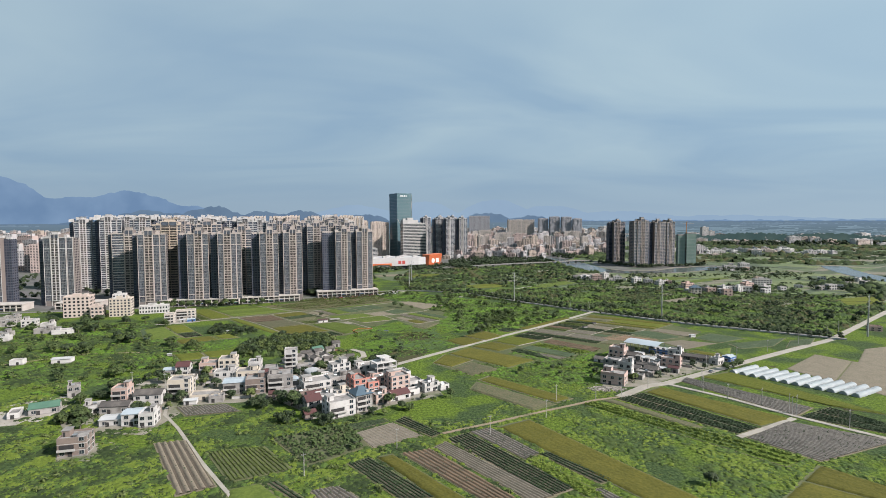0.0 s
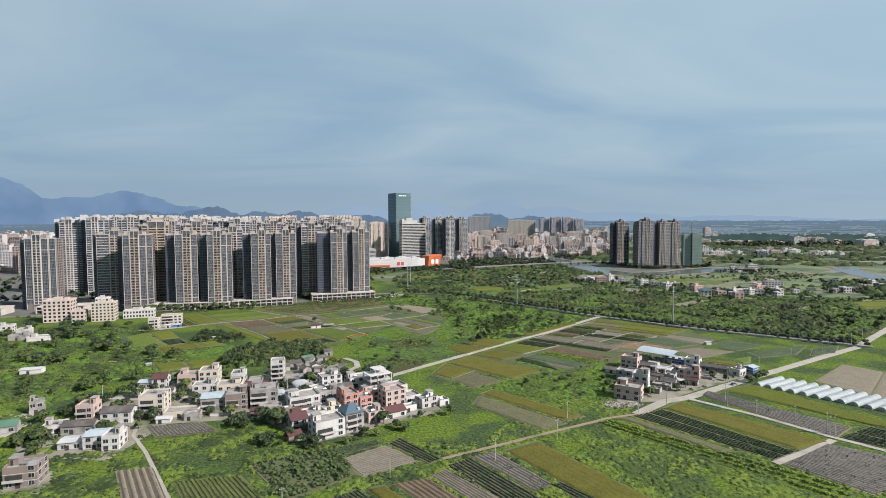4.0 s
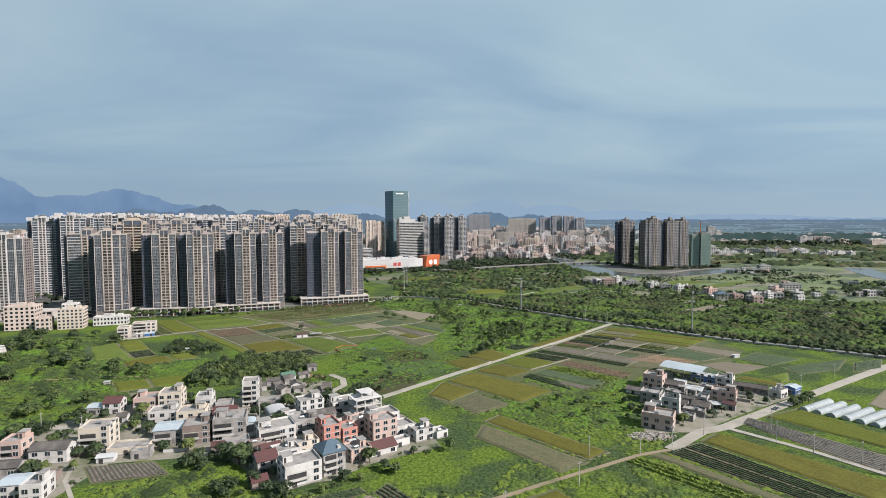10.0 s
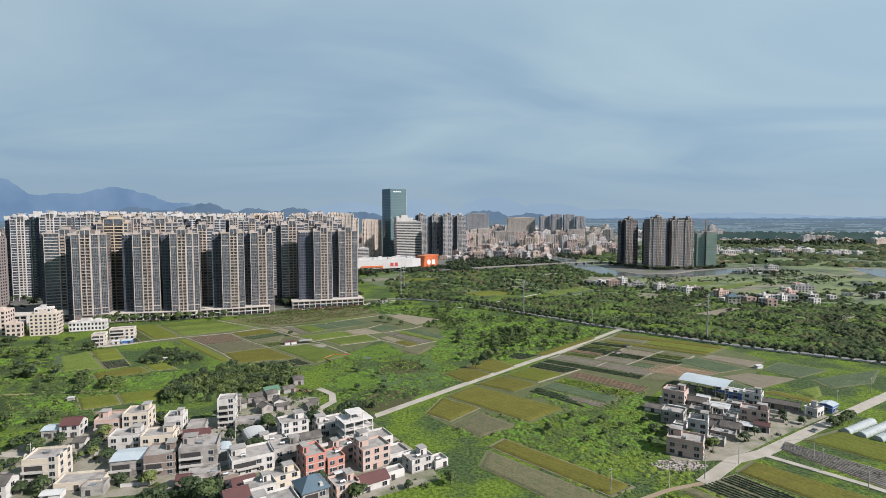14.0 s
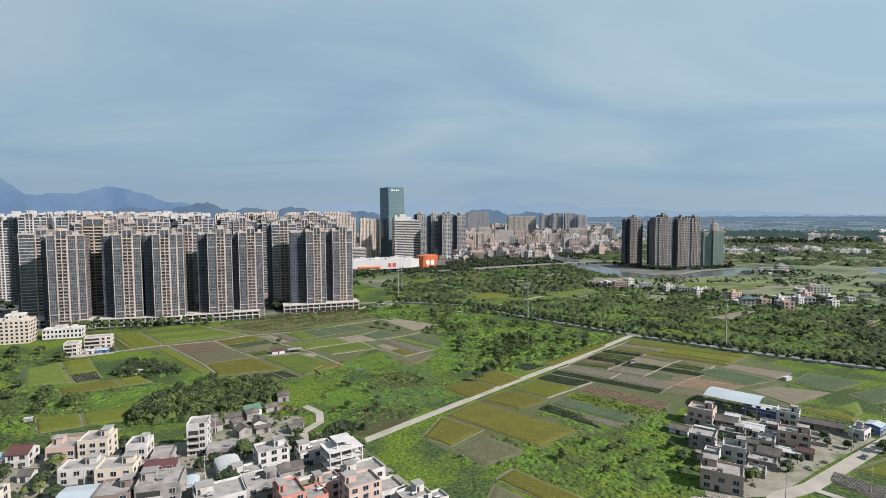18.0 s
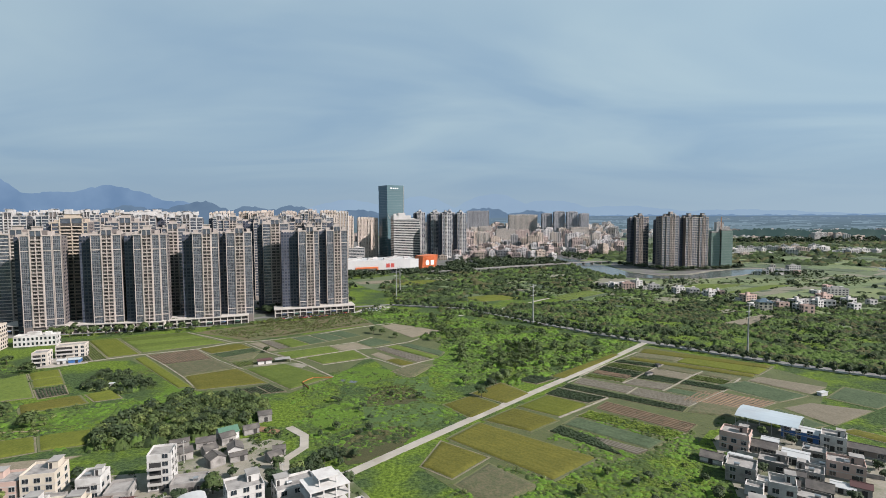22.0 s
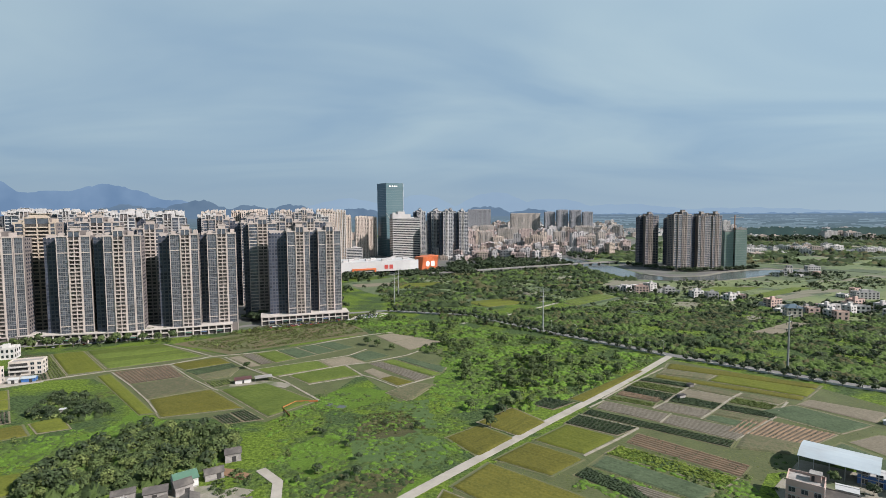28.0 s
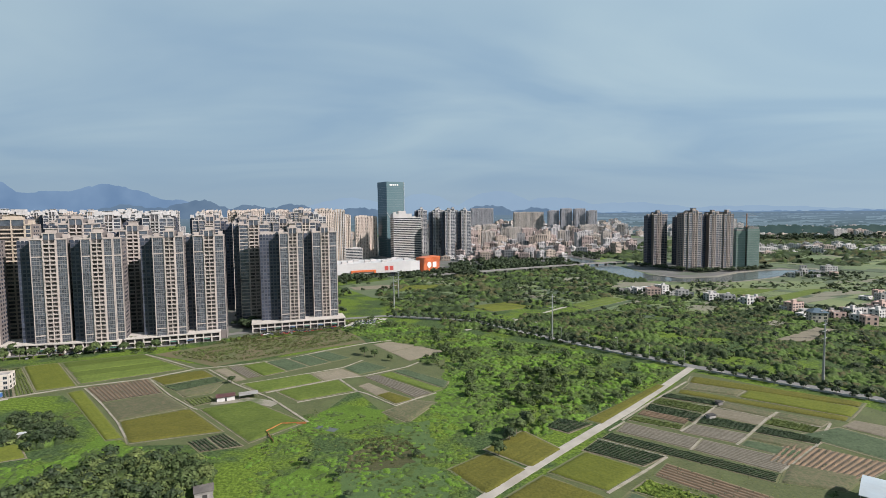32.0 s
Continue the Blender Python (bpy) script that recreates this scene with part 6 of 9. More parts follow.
def house(x, y, yaw, w, d, fl, wall, label, style="flat", fh=2.85, hut=1, balcony=False, win=1, group="village houses"):
    """A village house: walls, parapet, roof hut, door, windows and balconies, by storey."""
    FOOT.append((x, y, 0.5 * math.hypot(w, d) + 0.6))
    t = thing("village_house", pose(x, y, 0, 0, 0, yaw), label, "house", group)
    h = fl * fh
    hw, hd = w / 2, d / 2
    part("wall", Build().box(-hw, hw, -hd, hd, 0, h).mesh("house_wall", wall), t)
    part("plinth", Build().box(-hw - 0.06, hw + 0.06, -hd - 0.06, hd + 0.06, 0, 0.6).mesh("plinth", M_CONC), t)
    for f in range(1, int(fl) + 1):
        if f * fh <= h - 0.5:
            part("floor_band", Build().box(-hw - 0.07, hw + 0.07, -hd - 0.07, hd + 0.07, f * fh - 0.18, f * fh + 0.06).mesh("floor_band", M_TRIM if wall is not M_GREYR else M_CONC), t)
    if style == "flat":
        part("roof", Build().box(-hw + 0.22, hw - 0.22, -hd + 0.22, hd - 0.22, h, h + 0.06).mesh("roof_slab", M_ROOF), t, "weathered flat concrete roof")
        b = Build().box(-hw, hw, -hd, -hd + 0.22, h, h + 0.9).box(-hw, hw, hd - 0.22, hd, h, h + 0.9).box(-hw, -hw + 0.22, -hd + 0.22, hd - 0.22, h, h + 0.9).box(hw - 0.22, hw, -hd + 0.22, hd - 0.22, h, h + 0.9)
        part("parapet", b.mesh("parapet", wall), t)
        if hut:
            sx, sy = hr.choice((-0.45, 0.1)) * w, hr.choice((-0.1, 0.0)) * d
            ww, dd = w * hr.uniform(0.26, 0.36), d * hr.uniform(0.32, 0.45)
            part("roof_hut", Build().box(sx, sx + ww, sy, sy + dd, h, h + 2.7).mesh("hut", wall), t, "stair house on the roof")
            part("hut_slab", Build().box(sx - 0.3, sx + ww + 0.3, sy - 0.3, sy + dd + 0.3, h + 2.7, h + 2.9).mesh("hut_slab", M_CONC), t)
            part("hut_door", Build().box(sx + 0.4, sx + 1.3, sy - 0.06, sy, h + 0.1, h + 2.1).mesh("hut_door", M_DARK), t)
        if hr.random() < 0.55:
            tank(t, hr.uniform(-0.3, 0.3) * w, hr.uniform(-0.35, 0.1) * d, h + 0.06)
    elif style == "hip":
        r = 0.7
        b = Build()
        i = [(-hw - r, -hd - r, h), (hw + r, -hd - r, h), (hw + r, hd + r, h), (-hw - r, hd + r, h), (-w * 0.12, 0, h + 3.4), (w * 0.12, 0, h + 3.4)]
        b.v, b.f = i, [(0, 1, 5, 4), (1, 2, 5), (2, 3, 4, 5), (3, 0, 4), (3, 2, 1, 0)]
        part("roof", b.mesh("hip_roof", M_BLUEROOF), t, "blue-grey hipped tile roof")
        part("dormer", Build().box(1.5, 2.7, -hd + 0.4, -hd + 2.2, h + 0.6, h + 1.7).mesh("dormer", M_TRIM), t)
    else:
        roof = {"redgable": M_REDROOF, "oldgable": M_OLDTILE, "greengable": M_GREENROOF, "bluetin": M_TIN, "whitetin": M_WTIN}[style]
        up = {"bluetin": 0.7, "whitetin": 0.6}.get(style, d * 0.26)
        o = 0.35
        b = Build()
        b.v = [(-hw - o, -hd - o, h), (hw + o, -hd - o, h), (hw + o, 0, h + up), (-hw - o, 0, h + up), (hw + o, hd + o, h), (-hw - o, hd + o, h)]
        b.v += [(px, py, pz + 0.18) for px, py, pz in b.v]
        b.f = [(3, 2, 1, 0), (5, 4, 2, 3), (6, 7, 8, 9), (9, 8, 10, 11), (0, 1, 7, 6), (4, 5, 11, 10), (1, 2, 8, 7), (2, 4, 10, 8), (5, 3, 9, 11), (3, 0, 6, 9)]
        part("roof", b.mesh("gable_roof", roof), t)
        g = Build()
        g.v, g.f = [(-hw, -hd, h), (-hw, hd, h), (-hw, 0, h + up), (hw, -hd, h), (hw, hd, h), (hw, 0, h + up)], [(0, 2, 1), (3, 4, 5)]
        part("gable_end", g.mesh("gable_end", wall), t)
        part("ridge_cap", Build().tube((-hw - o, 0, h + up + 0.2), (hw + o, 0, h + up + 0.2), 0.16, 0.16, 6).mesh("ridge_cap", roof), t)
    part("door", Build().box(-0.8, 0.8, -hd - 0.09, -hd, 0.1, 2.3).mesh("door", M_DARK), t, m=pose(hr.uniform(-0.25, 0.25) * w, 0, 0))
    if balcony:
        for f in range(1, int(fl)):
            bx = -hw + 0.2
            bl = part("balcony", Build().box(bx, bx + w * 0.62, -hd - 1.3, -hd - 0.08, f * fh - 0.1, f * fh + 0.08).mesh("balcony_slab", M_CONC), t)
            part("railing", Build().box(bx, bx + w * 0.62, -hd - 1.3, -hd - 1.2, f * fh + 0.08, f * fh + 1.05).mesh("railing", M_TRIM), bl)
            # dark sheet on the solid wall stands in for the doorway's shade
            part("opening", Build().box(bx + 0.5, bx + w * 0.55, -hd - 0.05, -hd, f * fh + 0.15, f * fh + 2.4).mesh("opening", M_DARK), t, "balcony doorway, its shade painted as a dark sheet")
    if win:
        for f in range(int(round(fl))):
            z = f * fh + 0.95
            n = max(2, int(w / 3.6))
            for k in range(n):
                px = -hw + w * (k + 0.5) / n
                if f == 0 and abs(px) < 1.6 or balcony and f > 0 and px < w * 0.12:
                    continue
                window_set(t, px, -hd, z, 0, arch=win == 2)
            n = max(1, int(d / 4.2))
            for k in range(n):
                py = -hd + d * (k + 0.5) / n
                window_set(t, hw, py, z, 90, arch=win == 2)
                window_set(t, -hw, py, z, -90, arch=win == 2)
    return t


WH, GR = "white rendered village house with a flat roof", "grey concrete village house with a flat roof"
# the larger village, its eastern lanes
house(-70, 341, 30, 12, 10, 2.6, M_WHITE, "white three-storey house with a roof terrace")
house(-78, 310, 30, 16, 12, 2.1, M_WHITE, "white two-storey house with a wide glazed terrace", balcony=True)
house(-66, 318, 30, 12, 10, 2.1, M_GREYR, GR)
house(-53, 307, 32, 8, 12, 2.9, M_CORAL, "coral red three-storey house with flat roofs")
house(-45, 309, 32, 7, 9, 2.0, M_CORAL, "lower coral red wing with a pale roof", hut=0)
house(-43, 318, 32, 9, 8, 2.0, M_PINK, "pale pink two-storey house behind a coral house")
house(-46, 279, 33, 9, 10, 3.2, M_GREYR, "dark-framed three-storey house with a blue hipped roof", style="hip", balcony=True)
house(-56, 271, 33, 14, 11, 2.7, M_WHITE, "white three-storey house with a planted roof terrace", balcony=True)
house(-37, 290, 33, 9, 9, 1.6, M_PINK, "low pale pink house with a flat roof")
house(-28, 295, 33, 12, 8, 1.1, M_WHITE, "white shed-like house with a dark red roof", style="redgable")
house(-30, 313, 33, 12, 10, 2.8, M_PINK, "pink tiled three-storey house with a roof hut")
house(-31, 326, 33, 14, 10, 2.1, M_WHITE, WH)
house(-21, 318, 33, 9, 9, 1.2, M_WHITE, "low white garage with a flat roof", hut=0)
house(-11, 310, 33, 10, 8, 1.6, M_WHITE, "white house with a row of small windows")
house(-3, 312, 33, 6, 6, 0.9, M_WHITE, "low white outbuilding with a flat roof", hut=0, win=0)
house(-54, 346, 30, 14, 10, 1.8, M_WHITE, WH)
house(-66, 286, 33, 10, 8, 2.0, M_WHITE, WH)
house(-74, 291, 33, 8, 8, 1.3, M_WHITE, "small white house with a red roof", style="redgable")
house(-62, 296, 33, 13, 8, 1.6, M_CREAM, "cream house with a flat roof terrace")
house(-72, 279, 33, 8, 9, 1.9, M_GREYR, "narrow grey house with a red sheet roof", style="redgable")
house(-92, 300, 25, 11, 7, 1.1, M_GREYR, "low grey storehouse with a slab roof", hut=0)
house(-60, 332, 30, 9, 7, 1.3, M_GREYR, "small grey gabled house", style="oldgable")
house(-76, 330, 30, 11, 8, 1.2, M_WHITE, WH)
# its western lanes
house(-152, 300, 11, 12, 11, 3.5, M_CREAM, "cream three-storey house with arched windows", win=2, balcony=True, hut=0)
house(-136, 296, 11, 16, 9, 0.9, M_CREAM, "low cream annex with a walled yard", hut=0, win=0)
house(-124, 307, 14, 12, 11, 2.4, M_GREYR, "grey house under a pale blue sheet roof", style="bluetin", balcony=True)
house(-112, 308, 14, 11, 12, 2.8, M_BRICK, "unpainted brick and concrete house with open balconies", balcony=True)
house(-99, 312, 16, 14, 12, 3.3, M_GREYR, "dark grey four-level house with glazed balconies", balcony=True)
house(-157, 347, 12, 11, 10, 2.3, M_PINK, "pink and white two-storey house", balcony=True)
house(-145, 349, 12, 11, 11, 3.1, M_CREAM, "pale yellow three-storey house with a white top")
house(-127, 348, 12, 8, 9, 2.5, M_WHITE, "white house with an arched balcony", win=2, balcony=True)
house(-105, 354, 14, 8, 9, 4.6, M_WHITE, "narrow four-storey white house", balcony=True, hut=0)
house(-172, 343, 12, 8, 9, 2.0, M_WHITE, "white house with a dark red roof", style="redgable")
house(-180, 342, 12, 8, 8, 1.3, M_GREYR, "grey house with a sheet roof", style="bluetin")
house(-139, 330, 12, 13, 9, 2.0, M_WHITE, WH)
house(-125, 330, 12, 13, 10, 2.1, M_CREAM, "cream house with a worn flat roof")
house(-110, 333, 14, 11, 8, 1.5, M_GREYR, "low house with a dark red roof", style="redgable")
house(-116, 346, 14, 8, 10, 1.2, M_GREYR, GR, hut=0)
house(-94, 352, 14, 12, 8, 1.1, M_GREYR, "long low grey storehouse", hut=0)
house(-178, 287, 10, 8, 9, 3.2, M_PINK, "faded pink three-storey house with balconies", balcony=True)
house(-163, 287, 10, 14, 8, 2.1, M_WHITE, "old white house with a grey roof", style="oldgable")
house(-174, 275, 10, 14, 7, 1.3, M_GREYR, "low old house with a grey tile roof", style="oldgable")
house(-147, 258, 12, 7, 10, 2.2, M_WHITE, "white house with a walled roof terrace")
house(-155, 259, 12, 9, 9, 2.1, M_WHITE, "white house with a pale blue sheet roof", style="bluetin")
house(-165, 258, 12, 10, 8, 1.2, M_WHITE, "low white house beside a sheet-roofed house", style="whitetin")
house(-161, 226, 16, 11, 10, 2.6, M_BRICK, "lone unfinished brick house over a white ground floor", balcony=True)
house(-214, 300, 30, 6, 6, 2.1, M_GREYR, GR)
house(-211, 274, 28, 13, 8, 1.2, M_GREYR, "ancestral hall with a green glazed roof", style="greengable")
house(-222, 268, 28, 5, 10, 0.8, M_WHITE, "low white wing of the ancestral hall", hut=0, win=0)
house(-186, 275, 20, 9, 8, 1.2, M_WHITE, WH)

frame_house = thing("unfinished_house", pose(-41, 337, 0, 0, 0, 33), "unfinished white concrete frame house, open on all storeys", "house", "village houses")
for f in range(4):
    part("floor_slab", shared("uf", lambda: Build().box(-7, 7, -5.5, 5.5, -0.12, 0.18).mesh("floor_slab", M_WHITE)), frame_house, m=pose(0, 0, 3.3 * f + 0.2))
    if f < 3:
        for px in (-6.6, -2.2, 2.2, 6.6):
            for py in (-5.1, 5.1):
                part("column", shared("uc", lambda: Build().box(-0.22, 0.22, -0.22, 0.22, 0, 3.2).mesh("column", M_WHITE)), frame_house, m=pose(px, py, 3.3 * f + 0.2))
part("inner_wall", Build().box(-3, 6, -1, 4.8, 0.2, 10).mesh("inner_wall", M_CONC), frame_house)
part("roof_frame", Build().box(-3, -2.6, -3, -2.6, 10, 13).box(3, 3.4, -3, -2.6, 10, 13).box(-3, -2.6, 3, 3.4, 10, 13).box(3, 3.4, 3, 3.4, 10, 13).box(-3.4, 3.8, -3.4, 3.8, 12.8, 13.1).mesh("roof_frame", M_WHITE), frame_house)


def barrel(x, y, yaw, w, l, h, roof, label):
    """A barn under one low curved roof."""
    t = thing("barn", pose(x, y, 0, 0, 0, yaw), label, "barn")
    part("wall", Build().box(-w / 2, w / 2, -l / 2, l / 2, 0, h).mesh("barn_wall", M_WHITE), t)
    b = Build()
    for k in range(8):
        a0, a1 = math.pi * k / 8, math.pi * (k + 1) / 8
        p = [(-(w / 2 + 0.2) * math.cos(a), h + 1.6 * math.sin(a)) for a in (a0, a1)]
        b.quad((p[0][0], -l / 2 - 0.2, p[0][1]), (p[1][0], -l / 2 - 0.2, p[1][1]), (p[1][0], l / 2 + 0.2, p[1][1]), (p[0][0], l / 2 + 0.2, p[0][1]))
        b.quad((p[0][0], -l / 2, h), (p[1][0], -l / 2, h), (p[1][0], -l / 2, p[1][1]), (p[0][0], -l / 2, p[0][1]))
    part("roof", b.mesh("barn_roof", roof), t, "curved sheet roof")
    part("door", Build().box(-1.4, 1.4, -l / 2 - 0.06, -l / 2, 0, 2.8).mesh("barn_door", M_DARK), t)


barrel(-85, 335, 32, 9, 11, 3.6, M_WTIN, "white barn with a curved sheet roof")
barrel(-94, 322, 20, 6, 8, 2.4, M_TIN, "small pale blue shelter with a curved roof")

# old tiled houses by the grove
ro = random.Random(9)
for x, y, w, d in ((-104, 388, 9, 7), (-96, 390, 9, 6), (-108, 377, 9, 7), (-89, 381, 10, 7), (-94, 371, 9, 7), (-88, 417, 7, 6), (-115, 386, 8, 6), (-90, 402, 9, 6), (-69, 380, 6, 5), (-72, 373, 7, 6), (-100, 379, 8, 6), (-84, 373, 8, 6), (-112, 368, 9, 6)):
    house(x + ro.uniform(-1.5, 1.5), y + ro.uniform(-1.5, 1.5), 34 + ro.choice((0, 0, 90, 0)) + ro.uniform(-16, 16), w * ro.uniform(0.6, 0.95), d * ro.uniform(0.6, 0.9), 0.85 + 0.35 * ro.random(), M_GREYR if ro.random() < 0.65 else M_WHITE, "old single-storey house with a grey tile roof", style="oldgable", win=0, group="old tiled houses")
house(-98, 396, 38, 8, 7, 1.2, M_WHITE, "small hall with a green glazed roof", style="greengable", win=0)

M_DKGREY = surf("weathered_dark_concrete", (0.27, 0.25, 0.23), (0.15, 0.14, 0.13), 0.2, 0.9, 0.2, fine=8, dirt=(0.28, 0.26, 0.24), dirt_scale=0.3, dirt_amt=0.4)
rs0 = random.Random(2)
# the smaller village on the road
house(102, 323, -30, 14, 10, 2.35, M_PINK, "pink tiled three-storey house beside rubble")
house(114, 337, -30, 8, 8, 3.3, M_WHITE, "tall white stepped house")
house(124, 384, -38, 11, 9, 2.5, M_PINK, "brown-pink three-storey house with a flat roof")
house(165, 383, -38, 9, 8, 2.0, M_WHITE, WH)
house(152, 359, -34, 12, 8, 2.0, M_PINK, "pale pink two-storey house with a white roof")
house(159, 392, -40, 17, 8, 1.5, M_BLUEW, "blue-walled shed with a white sheet roof", style="whitetin")
house(112, 358, -34, 10, 9, 1.9, M_GREYR, GR, hut=0)
house(174, 376, -36, 20, 6, 1.0, M_BRICK, "long low row of brown sheds", style="oldgable")
house(186, 366, 34, 8, 6, 1.3, M_WHITE, "small white roadside house")
house(197, 371, 34, 7, 6, 1.4, M_BLUEW, "small bright blue roadside kiosk", style="bluetin")
for x, y, w, d, fl in ((127, 340, 11, 8, 1.2), (134, 347, 9, 8, 1.4), (124, 350, 9, 8, 1.3), (138, 358, 10, 8, 1.8), (129, 366, 11, 9, 1.9), (141, 371, 10, 9, 2.0), (118, 370, 9, 8, 1.2), (152, 376, 9, 8, 1.6), (134, 380, 10, 8, 1.7), (108, 372, 9, 7, 1.0), (143, 348, 8, 6, 1.1), (158, 368, 7, 7, 1.5), (120, 332, 7, 6, 1.0)):
    house(x, y, -36, w * 0.9, d * 0.9, max(0.75, fl * 0.56), rs0.choice((M_DKGREY, M_GREYR, M_GREYR, M_WHITE)), "weathered low concrete village house", style=rs0.choice(("flat", "flat", "oldgable", "whitetin")), hut=fl > 1.7, win=1 if fl > 1.5 else 0, group="weathered village houses")

shed = thing("open_barn", pose(150, 403.5, 0, 0, 0, -41), "large open barn with a pale blue curved roof", "barn")
b = Build()
for k in range(6):
    y0, y1 = -9 + 3 * k, -6 + 3 * k
    z0, z1 = (6.0 + 1.5 * math.cos(math.pi * yy / 20) for yy in (y0, y1))
    b.quad((-12.5, y0, z0), (12.5, y0, z0), (12.5, y1, z1), (-12.5, y1, z1))
    b.quad((-12.5, y1, z1 - 0.15), (12.5, y1, z1 - 0.15), (12.5, y0, z0 - 0.15), (-12.5, y0, z0 - 0.15))
part("roof", b.mesh("open_barn_roof", M_TIN), shed)
for k in range(6):
    for py in (-8.6, 8.6):
        part("post", shared("bp", lambda: Build().tube((0, 0, 0), (0, 0, 6.1), 0.14, 0.14, 6).mesh("post", M_STEEL)), shed, m=pose(-12 + 4.8 * k, py, 0))

# sheds, lean-tos and yard walls between the houses
rs = random.Random(71)
LEAN = ((-132, 318), (-118, 322), (-146, 322), (-160, 330), (-104, 322), (-88, 318), (-140, 286), (-128, 291), (-116, 295), (-98, 296), (-66, 300), (-50, 296), (-40, 300), (-36, 318), (-50, 322), (-60, 324), (-82, 298), (-62, 278), (-168, 296), (-152, 270), (-182, 276), (-136, 340), (-118, 338), (-98, 342), (-76, 348), (-20, 302), (-52, 330), (-92, 312), (-70, 266), (122, 344), (131, 356), (145, 364), (126, 376), (140, 386), (116, 350), (160, 358), (148, 346), (110, 346), (168, 368))
for i, (x, y) in enumerate(LEAN):
    yaw = -36 if x > 0 else 12 if x < -92 else 32
    if i % 3 == 2:
        t = thing("yard_wall", pose(x, y, 0, 0, 0, yaw), "low weathered yard wall", "wall", "yard walls")
        part("wall", Build().box(-5, 5, -0.12, 0.12, 0, 1.5).mesh("yard_wall", M_GREYR if i % 2 else M_WHITE), t)
        part("coping", Build().box(-5.1, 5.1, -0.2, 0.2, 1.5, 1.6).mesh("coping", M_CONC), t)
    else:
        house(x, y, yaw, rs.uniform(4.5, 7.5), rs.uniform(4, 6), rs.uniform(0.85, 1.1), rs.choice((M_GREYR, M_WHITE, M_BRICK)), "small village outbuilding with a sheet or slab roof", style=rs.choice(("flat", "oldgable", "redgable", "whitetin", "flat")), hut=0, win=0, group="outbuildings")

# rubble by the pink house
rr = random.Random(31)
b = Build()
for k in range(260):
    a, r = rr.uniform(0, 6.28), rr.random() ** 0.6
    x, y, s = 96 + 11 * r * math.cos(a) - 2, 311 + 5 * r * math.sin(a), rr.uniform(0.25, 0.8)
    z = 0.1 + 0.6 * (1 - r) * rr.random()
    b.prism([(x + s * math.cos(q + a), y + s * 0.7 * math.sin(q + a)) for q in (0, 1.4, 3.0, 4.5)], z - 0.5, z + s * 0.5)
thing("rubble_heap", Matrix(), "pale heap of demolition rubble beside the road", "rubble", kind="stuff", data=b.mesh("rubble", surf("rubble_concrete", (0.44, 0.40, 0.36), (0.24, 0.21, 0.185), 0.6, 0.9, 0.3, fine=4, island=0.3)))

# ---- greenhouses ----
M_FILM = surf("greenhouse_film", (0.42, 0.46, 0.47), (0.31, 0.345, 0.355), 0.1, 0.3, 0.02, spec=0.5)


def greenhouse_mesh():
    b = Build()
    n = 10
    for k in range(n):
        p = [(-2.5 * math.cos(math.pi * q / n), 2.6 * math.sin(math.pi * q / n)) for q in (k, k + 1)]
        b.quad((p[0][0], 0, p[0][1]), (p[0][0], 29, p[0][1]), (p[1][0], 29, p[1][1]), (p[1][0], 0, p[1][1]))
        for yy in (0, 29):
            b.quad((p[0][0], yy, 0), (p[1][0], yy, 0), (p[1][0], yy, p[1][1]), (p[0][0], yy, p[0][1]))
    return b.mesh("film", M_FILM)


def hoop_mesh():
    b = Build()
    for k in range(8):
        a0, a1 = math.pi * k / 8, math.pi * (k + 1) / 8
        b.tube((-2.55 * math.cos(a0), 0, 2.66 * math.sin(a0)), (-2.55 * math.cos(a1), 0, 2.66 * math.sin(a1)), 0.05, 0.05, 4)
    return b.mesh("hoop", M_STEEL)


for k in range(12):
    u = k / 11
    g = thing("greenhouse", pose(185 + 44 * u, 343.5 - 46.5 * u, 0.02, 0, 0, -60.5), "tunnel greenhouse under pale translucent film", "greenhouse", "greenhouses")
    part("film", shared("film", greenhouse_mesh), g)
    g.matrix_basis = g.matrix_basis @ Matrix.Diagonal((0.86, 0.9, 0.78, 1))
    for q in range(8):
        part("hoop", shared("hoop", hoop_mesh), g, m=pose(0, 0.4 + 4.03 * q, 0))

# ---- buildings along the town's edge ----
M_FARMWALL = surf("beige_farm_render", (0.66, 0.60, 0.53), (0.54, 0.49, 0.43), 0.15, 0.8, 0.1, fine=8, dirt=(0.32, 0.29, 0.25), dirt_scale=0.15, dirt_amt=0.5)
block(-383, 544, 16, 24, 16, 21, M_PINKISH, "six-storey pale pink office block", floors=6, group="edge buildings")
block(-361, 542, 16, 11, 10, 11, M_PINKISH, "small pale pink annex", floors=3, group="edge buildings")
block(-341, 549, 18, 20, 15, 18, M_SANDLIGHT, "sand-coloured stepped block with white roof houses", floors=6, bay=3.0, group="edge buildings")
block(-344, 553, 18, 12, 9, 22, M_WHITE, "white stepped rear wing of a sand-coloured block", floors=7, bay=3.0, group="edge buildings")
block(-316, 567, 18, 28, 10, 7.5, M_WHITE, "long low white building with small windows", floors=2, bay=2.6, group="edge buildings")
house(-271, 515, 20, 9, 10, 3.1, M_FARMWALL, "beige three-storey farmhouse block with open balconies", balcony=True, hut=0)
house(-266, 537, 20, 18, 9, 3.0, M_FARMWALL, "beige three-storey farmhouse wing with rows of windows", balcony=True, hut=0)
house(-253, 521, 20, 7, 5, 0.9, M_BLUEW, "small bright blue shed in a farmyard", style="bluetin", win=0, hut=0)
house(-260, 518, 20, 5, 4, 0.9, M_WHITE, "small white shed in a farmyard", style="whitetin", win=0, hut=0)
